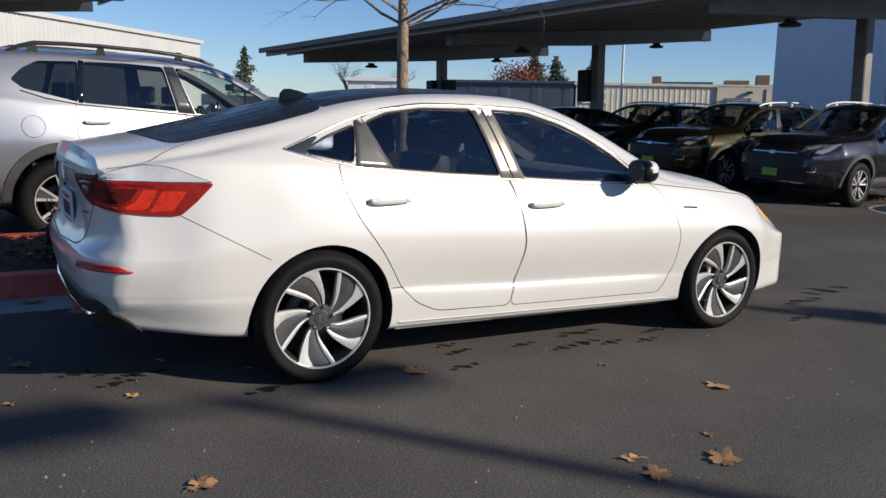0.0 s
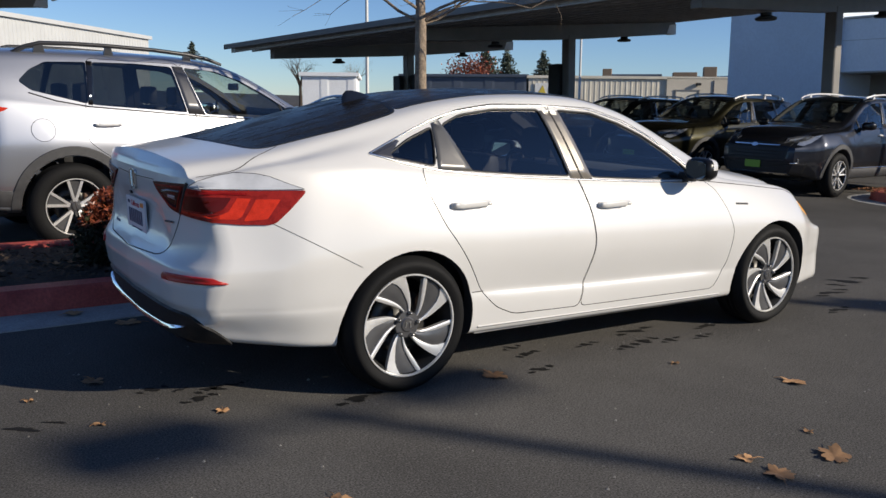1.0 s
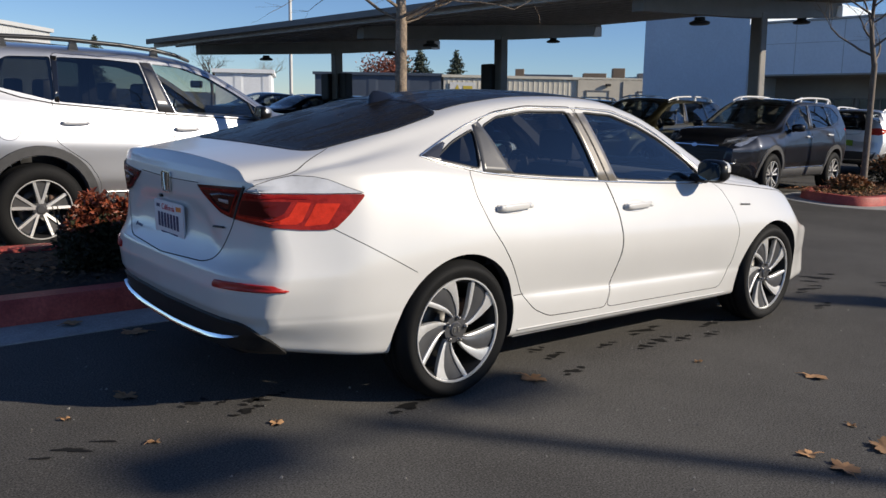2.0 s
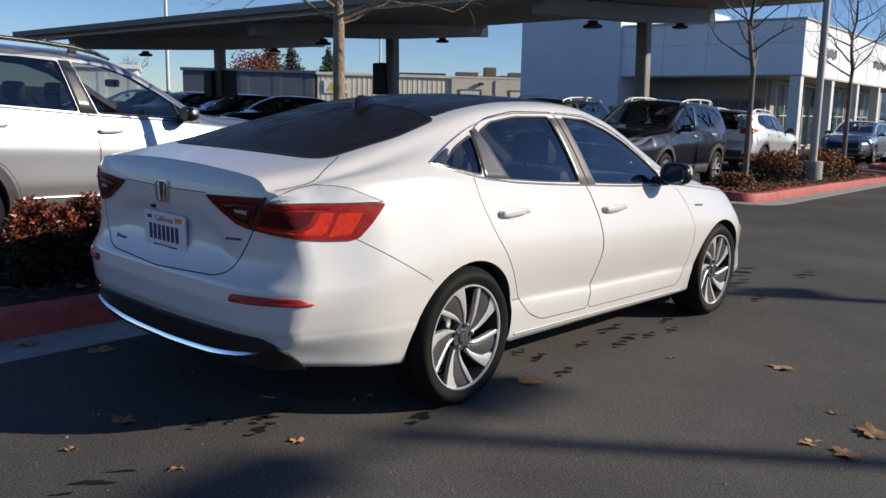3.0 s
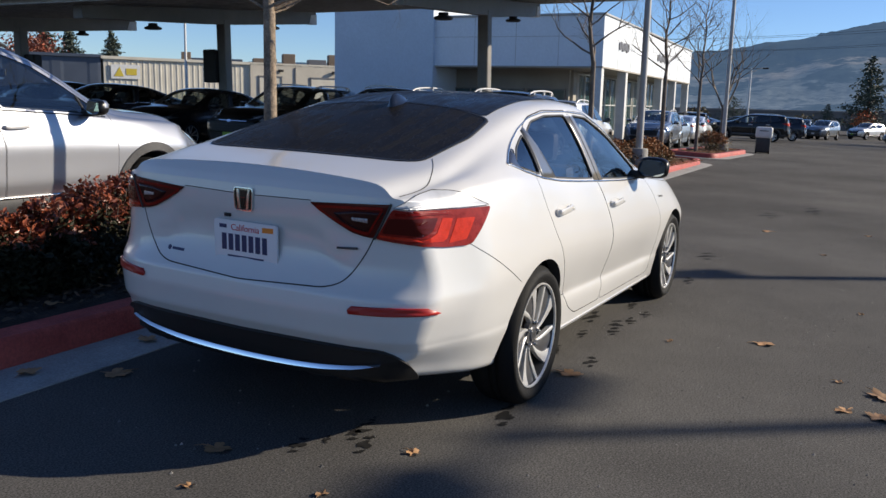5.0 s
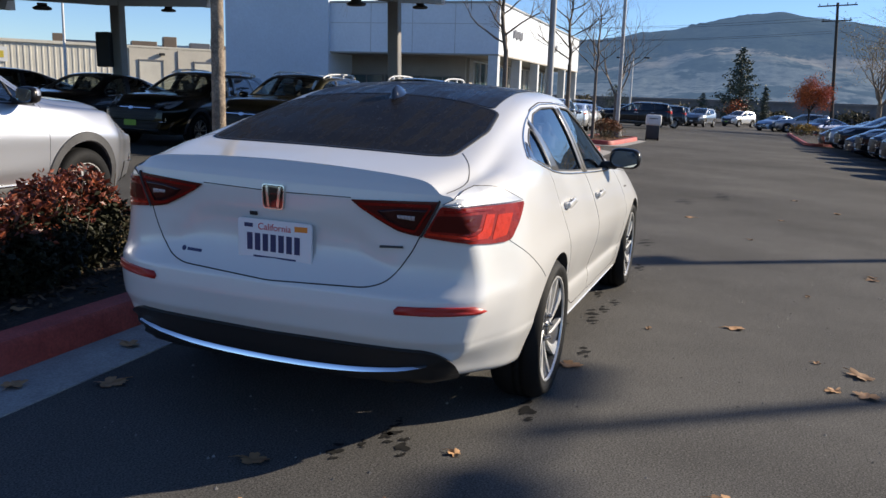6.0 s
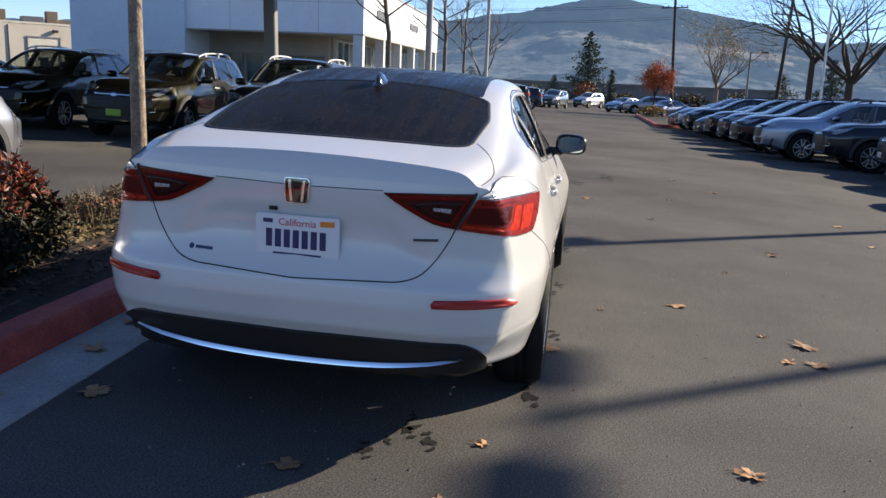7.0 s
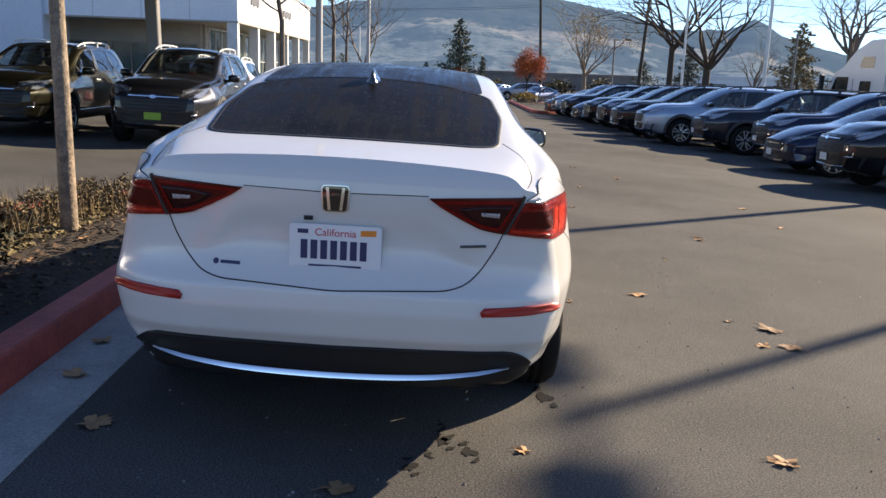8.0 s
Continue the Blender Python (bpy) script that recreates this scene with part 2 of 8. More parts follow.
def table(xs, rows, soft=0.07):
    """Smooth value of a table of (x, value) at xs."""
    r = np.array(rows, float)
    lo, hi = r[0, 0], r[-1, 0]
    fine = np.linspace(lo - 0.5, hi + 0.5, 1200)
    v = np.interp(fine, r[:, 0], r[:, 1])
    s0, s1 = (r[1, 1] - r[0, 1]) / (r[1, 0] - r[0, 0]), (r[-1, 1] - r[-2, 1]) / (r[-1, 0] - r[-2, 0])
    v = np.where(fine < lo, r[0, 1] + s0 * (fine - lo), np.where(fine > hi, r[-1, 1] + s1 * (fine - hi), v))
    step = fine[1] - fine[0]
    k = np.arange(-int(3 * soft / step), int(3 * soft / step) + 1) * step
    w = np.exp(-k * k / (2 * soft * soft))
    w /= w.sum()
    vs = np.convolve(np.pad(v, len(k) // 2, mode="edge"), w, mode="valid")
    return np.interp(xs, fine, vs)


def boolean(me, cutter, operation="DIFFERENCE"):
    a, b = new("work_a", me), new("work_b", cutter)
    m = a.modifiers.new("cut", "BOOLEAN")
    m.operation, m.object, m.solver = operation, b, "EXACT"
    dg = bpy.context.evaluated_depsgraph_get()
    out = bpy.data.meshes.new_from_object(a.evaluated_get(dg))
    bpy.data.objects.remove(a)
    bpy.data.objects.remove(b)
    return out


def mesh_of(bm):
    me = bpy.data.meshes.new("work")
    bm.to_mesh(me)
    bm.free()
    return me


def densify(loop, step=0.03, closed=True):
    out = []
    n = len(loop)
    for i in range(n if closed else n - 1):
        a, b = np.array(loop[i], float), np.array(loop[(i + 1) % n], float)
        k = max(1, int(np.linalg.norm(b - a) / step))
        out += [tuple(a + (b - a) * j / k) for j in range(k)]
    if not closed:
        out.append(tuple(loop[-1]))
    return out


def rounded(loop, r=0.02, n=4, closed=True):
    """Rounds the corners of a flat loop."""
    out = []
    L = len(loop)
    for i in range(L):
        p = np.array(loop[i], float)
        if not closed and i in (0, L - 1):
            out.append(tuple(p))
            continue
        a, b = np.array(loop[i - 1], float), np.array(loop[(i + 1) % L], float)
        da, db = a - p, b - p
        ra = min(r, np.linalg.norm(da) * 0.45)
        rb = min(r, np.linalg.norm(db) * 0.45)
        s, e = p + da / np.linalg.norm(da) * ra, p + db / np.linalg.norm(db) * rb
        for j in range(n + 1):
            t = j / n
            out.append(tuple((1 - t) ** 2 * s + 2 * t * (1 - t) * p + t * t * e))
    return out


class Skin:
    """Projects flat shapes onto a body surface."""

    def __init__(self, me):
        from mathutils.bvhtree import BVHTree
        vs = [v.co.copy() for v in me.vertices]
        self.tree = BVHTree.FromPolygons(vs, [tuple(p.vertices) for p in me.polygons])

    def ray(self, view, u, v):
        if view == "right":
            return Vector((u, -3, v)), Vector((0, 1, 0))
        if view == "left":
            return Vector((u, 3, v)), Vector((0, -1, 0))
        if view == "rear":
            return Vector((-4, u, v)), Vector((1, 0, 0))
        if view == "front":
            return Vector((7, u, v)), Vector((-1, 0, 0))
        if view == "top":
            return Vector((u, v, 4)), Vector((0, 0, -1))
        # ("round", cx, cy): towards a standing axis, u in radians
        _, cx, cy = view
        d = Vector((math.cos(u), math.sin(u), 0))
        return Vector((cx, cy, v)) + d * 4, -d

    def at(self, view, u, v, lift=0.0):
        o, d = self.ray(view, u, v)
        hit, nor, _, _ = self.tree.ray_cast(o, d)
        if hit is None:
            hit, nor, _, _ = self.tree.find_nearest(o + d * 3.2)
        if nor.dot(d) > 0:
            nor = -nor
        return hit + nor * lift

    def patch(self, bm, view, loop, lift=0.003, depth=0.008, rings=4, centre=None, mi=0):
        """A panel over a loop, lift above the skin, with a rim of that depth."""
        loop = densify(loop, 0.025)
        c = np.mean(loop, axis=0) if centre is None else np.array(centre)
        n = len(loop)
        rows = []
        base = [bm.verts.new(self.at(view, *p, lift - depth)) for p in loop]
        rows.append(base)
        for k in range(rings):
            s = 1 - k / rings
            rows.append([bm.verts.new(self.at(view, *(c + (np.array(p) - c) * s), lift)) for p in loop])
        mid = bm.verts.new(self.at(view, *c, lift))
        fs = []
        for a, b in zip(rows, rows[1:]):
            for i in range(n):
                j = (i + 1) % n
                fs.append(bm.faces.new((a[i], a[j], b[j], b[i])))
        for i in range(n):
            fs.append(bm.faces.new((rows[-1][i], rows[-1][(i + 1) % n], mid)))
        for f in fs:
            f.material_index = mi
            f.smooth = True
        bmesh.ops.recalc_face_normals(bm, faces=fs)

    def strip(self, bm, view, line, width=0.006, lift=0.0015, closed=False, mi=0, depth=0.004):
        """A thin moulding along a line."""
        pts = [np.array(p) for p in densify(line, 0.02, closed)]
        n = len(pts)
        rows = []
        for i, p in enumerate(pts):
            a = pts[(i - 1) % n] if closed or i > 0 else p
            b = pts[(i + 1) % n] if closed or i < n - 1 else p
            d = b - a
            d = d / (np.linalg.norm(d) + 1e-9)
            s = np.array((-d[1], d[0])) * width / 2
            rows.append([bm.verts.new(self.at(view, *q, h)) for q, h in ((p - s, lift - depth), (p - s * 0.8, lift), (p + s * 0.8, lift), (p + s, lift - depth))])
        for i in range(n if closed else n - 1):
            a, b = rows[i], rows[(i + 1) % n]
            for k in range(3):
                f = bm.faces.new((a[k], a[k + 1], b[k + 1], b[k]))
                f.material_index = mi
                f.smooth = True


# ---- the lot: ground, kerbs, canopy, buildings, distance ----
def asphalt():
    m = mat("asphalt", (0.080, 0.076, 0.071), 0.92, spec=0.12, vary=0.2, scale=0.7, grain=0.6, grain_scale=130, bump=0.3, bump_scale=260)
    nt = m.node_tree
    N, L = nt.nodes.new, nt.links.new
    p = nt.nodes["Principled BSDF"]
    tc = N("ShaderNodeTexCoord")
    # coarse patches, pale aggregate specks and fine cracks
    src = p.inputs["Base Color"].links[0].from_socket
    v = N("ShaderNodeTexVoronoi")
    v.inputs["Scale"].default_value = 70
    L(tc.outputs["Object"], v.inputs["Vector"])
    lt = N("ShaderNodeMath")
    lt.operation, lt.inputs[1].default_value = "LESS_THAN", 0.22
    L(v.outputs["Distance"], lt.inputs[0])
    sel = N("ShaderNodeMath")
    sel.operation = "MULTIPLY"
    sel.inputs[1].default_value = 0.8
    L(lt.outputs["Value"], sel.inputs[0])
    mx = N("ShaderNodeMix")
    mx.data_type = "RGBA"
    L(sel.outputs["Value"], mx.inputs["Factor"])
    L(src, mx.inputs["A"])
    mx.inputs["B"].default_value = (0.13, 0.125, 0.115, 1)
    w = N("ShaderNodeTexNoise")
    w.inputs["Scale"].default_value, w.inputs["Detail"].default_value = 0.23, 8
    L(tc.outputs["Object"], w.inputs["Vector"])
    mr = N("ShaderNodeMapRange")
    mr.inputs["From Min"].default_value, mr.inputs["From Max"].default_value = 0.35, 0.7
    mr.inputs["To Min"].default_value, mr.inputs["To Max"].default_value = 0.8, 1.25
    L(w.outputs["Fac"], mr.inputs["Value"])
    sc = N("ShaderNodeVectorMath")
    sc.operation = "SCALE"
    L(mx.outputs["Result"], sc.inputs[0])
    L(mr.outputs["Result"], sc.inputs["Scale"])
    L(sc.outputs["Vector"], p.inputs["Base Color"])
    return m


ASPHALT = asphalt()
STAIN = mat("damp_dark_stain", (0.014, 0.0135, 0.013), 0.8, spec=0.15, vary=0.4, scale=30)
CONCRETE = mat("pale_concrete", (0.30, 0.295, 0.28), 0.85, vary=0.22, scale=3, grain=0.2, grain_scale=90, bump=0.3, bump_scale=150)
KERB_RED = mat("red_kerb_paint", (0.40, 0.045, 0.036), 0.6, vary=0.3, scale=5, base2=(0.48, 0.085, 0.065), grain=0.22, grain_scale=60, bump=0.3, bump_scale=120)
SOIL = mat("dark_bark_mulch", (0.030, 0.020, 0.013), 0.95, vary=0.6, scale=14, grain=0.5, grain_scale=70, bump=1.0, bump_scale=60)
BARK_CHIP = mat("bark_chip", (0.06, 0.038, 0.022), 0.9, island=0.6)
STEEL_GREY = mat("grey_painted_steel", (0.21, 0.20, 0.185), 0.55, 0.1, vary=0.12, scale=2, bump=0.1, bump_scale=40)
STEEL_PALE = mat("pale_grey_steel", (0.42, 0.42, 0.41), 0.5, 0.1, vary=0.1, scale=2)
STEEL_WHITE = mat("white_painted_steel", (0.66, 0.66, 0.64), 0.5, vary=0.08, scale=3)
PURLIN = mat("galvanised_purlin", (0.48, 0.48, 0.48), 0.5, 0.25, vary=0.15, scale=6)
PANEL_BACK = mat("solar_panel", (0.02, 0.022, 0.028), 0.25, 0.0, 0.5, per_object=0.2)
WALL_WHITE = mat("white_wall_panel", (0.78, 0.80, 0.82), 0.6, vary=0.05, scale=0.6, grain=0.04, grain_scale=8, bump=0.05, bump_scale=12)
# white cladding; the blue of sky-lit shade is put into both colours
FASCIA = mat("pale_fascia_panel", (0.74, 0.78, 0.82), 0.45, vary=0.04, scale=0.5, grain=0.03, grain_scale=8)
BLOCK_WALL = mat("pale_blue_grey_wall", (0.58, 0.66, 0.74), 0.6, vary=0.05, scale=0.5, grain=0.04, grain_scale=10, bump=0.05, bump_scale=12)
SIDING_WHITE = mat("white_ribbed_siding", (0.50, 0.51, 0.51), 0.55, vary=0.06, scale=0.4)
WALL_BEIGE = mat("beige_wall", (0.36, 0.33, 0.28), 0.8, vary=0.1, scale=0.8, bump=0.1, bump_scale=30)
WALL_TAN = mat("tan_metal_siding", (0.58, 0.54, 0.45), 0.6, vary=0.1, scale=0.5)
WALL_SHED = mat("blue_grey_siding", (0.075, 0.095, 0.13), 0.6, vary=0.1, scale=0.5)
WALL_BEIGE_PALE = mat("pale_beige_render", (0.50, 0.455, 0.375), 0.8, vary=0.10, scale=0.5, bump=0.1, bump_scale=20)
WALL_BROWN = mat("brown_block_wall", (0.24, 0.21, 0.19), 0.85, vary=0.2, scale=0.6)
ROOF_GREY = mat("grey_roof_edge", (0.16, 0.16, 0.165), 0.6, vary=0.1, scale=1)
ROOF_BROWN = mat("brown_rooftop_unit", (0.22, 0.16, 0.11), 0.7, vary=0.15, scale=0.5)
WINDOW = mat("dark_window_glass", (0.05, 0.095, 0.095), 0.05, 0.0, 1.0, vary=0.5, scale=0.7)
SIGN_GREY = mat("grey_sign_letters", (0.16, 0.16, 0.17), 0.5, 0.3)
SIGN_YELLOW = mat("yellow_sign_shape", (0.55, 0.42, 0.05), 0.6)
LAMP_HEAD = mat("dark_bronze_lamp", (0.03, 0.028, 0.026), 0.5, 0.4)
BLACK_BOX = mat("black_equipment_box", (0.012, 0.012, 0.012), 0.6, vary=0.2, scale=8)
BARK = mat("grey_brown_bark", (0.235, 0.18, 0.13), 0.9, vary=0.45, scale=13, grain=0.3, grain_scale=70, bump=0.8, bump_scale=45)
BARK_DARK = mat("dark_bark", (0.055, 0.042, 0.032), 0.9, vary=0.3, scale=10, bump=0.6, bump_scale=40)
BARK_GREY = mat("pale_grey_bark", (0.17, 0.14, 0.115), 0.9, vary=0.3, scale=12, bump=0.6, bump_scale=40)
LEAF_RED = mat("bronze_red_leaf", (0.19, 0.046, 0.020), 0.4, island=0.5, spec=0.5)
LEAF_GREEN = mat("dull_green_leaf", (0.026, 0.026, 0.013), 0.6, island=0.5, spec=0.2)
LEAF_OLIVE = mat("yellow_green_leaf", (0.18, 0.135, 0.055), 0.7, island=0.5)
LEAF_TAN = mat("dull_tan_leaf", (0.16, 0.115, 0.055), 0.75, island=0.5)
STRAW = mat("dry_straw_stalk", (0.24, 0.165, 0.085), 0.8, island=0.45)
LEAF_DRY = mat("dry_brown_leaf", (0.34, 0.185, 0.085), 0.75, per_object=0.35, vary=0.25, scale=30)
LEAF_RUST = mat("dry_rust_leaf", (0.27, 0.115, 0.04), 0.7, island=0.5)
LEAF_BROWN = mat("dull_brown_litter", (0.10, 0.055, 0.028), 0.85, island=0.5)
LEAF_ORANGE = mat("orange_autumn_leaf", (0.55, 0.13, 0.03), 0.6, island=0.4)
LEAF_YELLOW = mat("yellow_autumn_leaf", (0.40, 0.24, 0.05), 0.6, island=0.4)
# dark needles, base colour lightened to stand in for distance haze
NEEDLES = mat("hazed_conifer_needles", (0.070, 0.088, 0.060), 0.7, island=0.5)
NEEDLES_RUSTY = mat("rusty_olive_needles", (0.19, 0.155, 0.085), 0.8, island=0.5)
BIN_GREY = mat("dark_bin_plastic", (0.03, 0.03, 0.032), 0.5, vary=0.2, scale=6)

bm = bmesh.new()
bm.faces.new([bm.verts.new(p) for p in ((-3000, -3000, 0), (4000, -3000, 0), (4000, 3000, 0), (-3000, 3000, 0))])
ground = tagged(part("ground", bm, ASPHALT), "dark grey asphalt car park with damp stains", "ground", kind="structure")


def blob(cx, cy, w, h, seed, n=18, turn=0.0):
    rnd = random.Random(seed)
    ph = [rnd.uniform(0, 6.28) for _ in range(4)]
    pts = []
    for i in range(n):
        a = 2 * math.pi * i / n
        r = 1 + .28 * math.sin(2 * a + ph[0]) + .2 * math.sin(3 * a + ph[1]) + .16 * math.sin(5 * a + ph[2]) + .1 * math.sin(7 * a + ph[3])
        x, y = w / 2 * r * math.cos(a), h / 2 * r * math.sin(a)
        pts.append((cx + x * math.cos(turn) - y * math.sin(turn), cy + x * math.sin(turn) + y * math.cos(turn)))
    return pts


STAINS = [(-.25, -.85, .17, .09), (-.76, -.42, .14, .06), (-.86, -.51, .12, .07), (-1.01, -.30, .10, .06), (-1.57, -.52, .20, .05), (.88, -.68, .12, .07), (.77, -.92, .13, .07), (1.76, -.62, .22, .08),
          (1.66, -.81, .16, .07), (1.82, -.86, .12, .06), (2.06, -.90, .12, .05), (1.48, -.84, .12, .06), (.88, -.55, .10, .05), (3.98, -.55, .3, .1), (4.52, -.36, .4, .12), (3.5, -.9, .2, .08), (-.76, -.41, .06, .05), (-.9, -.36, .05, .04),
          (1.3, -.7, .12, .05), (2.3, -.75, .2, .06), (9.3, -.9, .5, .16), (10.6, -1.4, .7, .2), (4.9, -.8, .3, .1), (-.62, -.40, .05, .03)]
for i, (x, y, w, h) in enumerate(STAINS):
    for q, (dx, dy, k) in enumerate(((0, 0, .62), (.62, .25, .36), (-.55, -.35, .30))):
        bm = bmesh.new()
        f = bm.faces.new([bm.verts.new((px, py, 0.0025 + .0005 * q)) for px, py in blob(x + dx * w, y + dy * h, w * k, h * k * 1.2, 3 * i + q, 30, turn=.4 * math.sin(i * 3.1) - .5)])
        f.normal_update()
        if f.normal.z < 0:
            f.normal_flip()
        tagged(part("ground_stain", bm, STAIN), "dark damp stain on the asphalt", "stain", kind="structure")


def inset(loop, d):
    """Moves a closed loop (anticlockwise) inwards."""
    n, out = len(loop), []
    for i in range(n):
        a, p, b = (np.array(loop[k % n], float) for k in (i - 1, i, i + 1))
        e1, e2 = (p - a) / (np.linalg.norm(p - a) + 1e-9), (b - p) / (np.linalg.norm(b - p) + 1e-9)
        nrm = np.array((-(e1 + e2)[1], (e1 + e2)[0]))
        nrm = nrm / (np.linalg.norm(nrm) + 1e-9)
        out.append(tuple(p + nrm * d))
    return out


def island(loop, name, label, gutter=True, material=None):
    loop = rounded(loop, 0.9, 7)
    loop = densify(loop, 0.5)
    rings = [(loop, -.02), (inset(loop, .012), .13), (inset(loop, .03), .152), (inset(loop, .155), .155), (inset(loop, .17), .14), (inset(loop, .172), .02)]
    bm = bmesh.new()
    rows = [[bm.verts.new((x, y, z)) for x, y in pts] for pts, z in rings]
    n = len(loop)
    for a, b in zip(rows, rows[1:]):
        for i in range(n):
            bm.faces.new((a[i], a[(i + 1) % n], b[(i + 1) % n], b[i])).smooth = True
    tagged(part("kerb", bm, material or KERB_RED, smooth=35), label, "kerb", kind="structure")
    bm = bmesh.new()
    inner = inset(loop, .16)
    c = np.mean(inner, axis=0)
    rows = []
    K = 8
    for k in range(K):
        s = 1 - k / K
        rows.append([bm.verts.new((*(c + (np.array(p) - c) * s), .115 + .035 * (1 - s) + .02 * noise.noise((p[0] * s * 1.7, p[1] * 1.9, s * 3)))) for p in inner])
    mid = bm.verts.new((*c, .15))
    for a, b in zip(rows, rows[1:]):
        for i in range(n):
            bm.faces.new((a[i], a[(i + 1) % n], b[(i + 1) % n], b[i])).smooth = True
    for i in range(n):
        bm.faces.new((rows[-1][i], rows[-1][(i + 1) % n], mid))
    tagged(part("planting_soil", bm, SOIL), "dark bark mulch inside a kerbed planter", "soil", kind="structure")
    if gutter:
        bm = bmesh.new()
        out = inset(loop, -.33)
        rows = [[bm.verts.new((x, y, z)) for x, y in pts] for pts, z in ((loop, .010), (out, .005), (inset(loop, -.335), -.01))]
        for a, b in zip(rows, rows[1:]):
            for i in range(n):
                bm.faces.new((a[i], b[i], b[(i + 1) % n], a[(i + 1) % n]))
        bmesh.ops.recalc_face_normals(bm, faces=bm.faces)
        tagged(part("gutter", bm, CONCRETE), "pale concrete gutter along a kerb", "gutter", kind="structure")
    return loop


island([(-9, 1.0), (4.3, 1.56), (4.75, 2.3), (3.9, 2.85), (2.9, 3.28), (-9, 2.75)], "planter", "red painted kerb round a planter beside the car")
island([(10.7, 1.95), (22.3, 2.35), (22.6, 3.9), (11.2, 3.45)], "planter", "red painted kerb of a long planter in the lot")
island([(25.6, 2.6), (32.6, 2.45), (33.2, 4.3), (26.6, 4.5)], "planter", "red painted kerb of a far planter in the lot")
island([(40.5, -4.6), (66.5, -4.9), (67.0, -7.0), (43.0, -7.2)], "planter", "red painted kerb at the end of a row of cars", False)


def chips(n, x0, x1, y0, y1, z, seed, material=None, label="scattered brown bark chips on the soil"):
    """Loose bark chips and litter."""
    rnd = random.Random(seed)
    V, F = [], []
    for _ in range(n):
        x, y = rnd.uniform(x0, x1), rnd.uniform(y0, y1)
        a, l, w = rnd.uniform(0, 6.28), rnd.uniform(.02, .06), rnd.uniform(.008, .022)
        ux, uy = math.cos(a), math.sin(a)
        k = len(V)
        h = rnd.uniform(.0, .02)
        for s, t, dz in ((-1, -1, 0), (1, -1, h), (1, 1, h + .006), (-1, 1, .006)):
            V.append((x + ux * l * s / 2 - uy * w * t / 2, y + uy * l * s / 2 + ux * w * t / 2, z + dz))
        F.append((k, k + 1, k + 2, k + 3))
    me = bpy.data.meshes.new("bark_chips")
    me.from_pydata(V, [], F)
    return tagged(part_mesh("bark_chips", me, material or BARK_CHIP), label, "mulch", kind="stuff")


chips(2600, -3.0, 3.6, 1.62, 2.9, .145, 5)
chips(1500, 11.2, 20.8, 2.3, 3.3, .145, 6)
chips(2600, .9, 3.9, 2.25, 2.9, .15, 9, LEAF_OLIVE, "dry yellow grass and litter round the tree")
chips(500, -2.5, 3.6, 1.7, 2.6, .15, 10, LEAF_BROWN, "dry leaf litter under the hedge")
chips(5000, 11.0, 21.0, 2.15, 3.5, .15, 7, LEAF_RUST, "dry rust-brown leaf litter on a far planter")
chips(1800, 26.4, 32.4, 2.8, 4.1, .15, 8, LEAF_RUST, "dry leaf litter on the farthest planter")


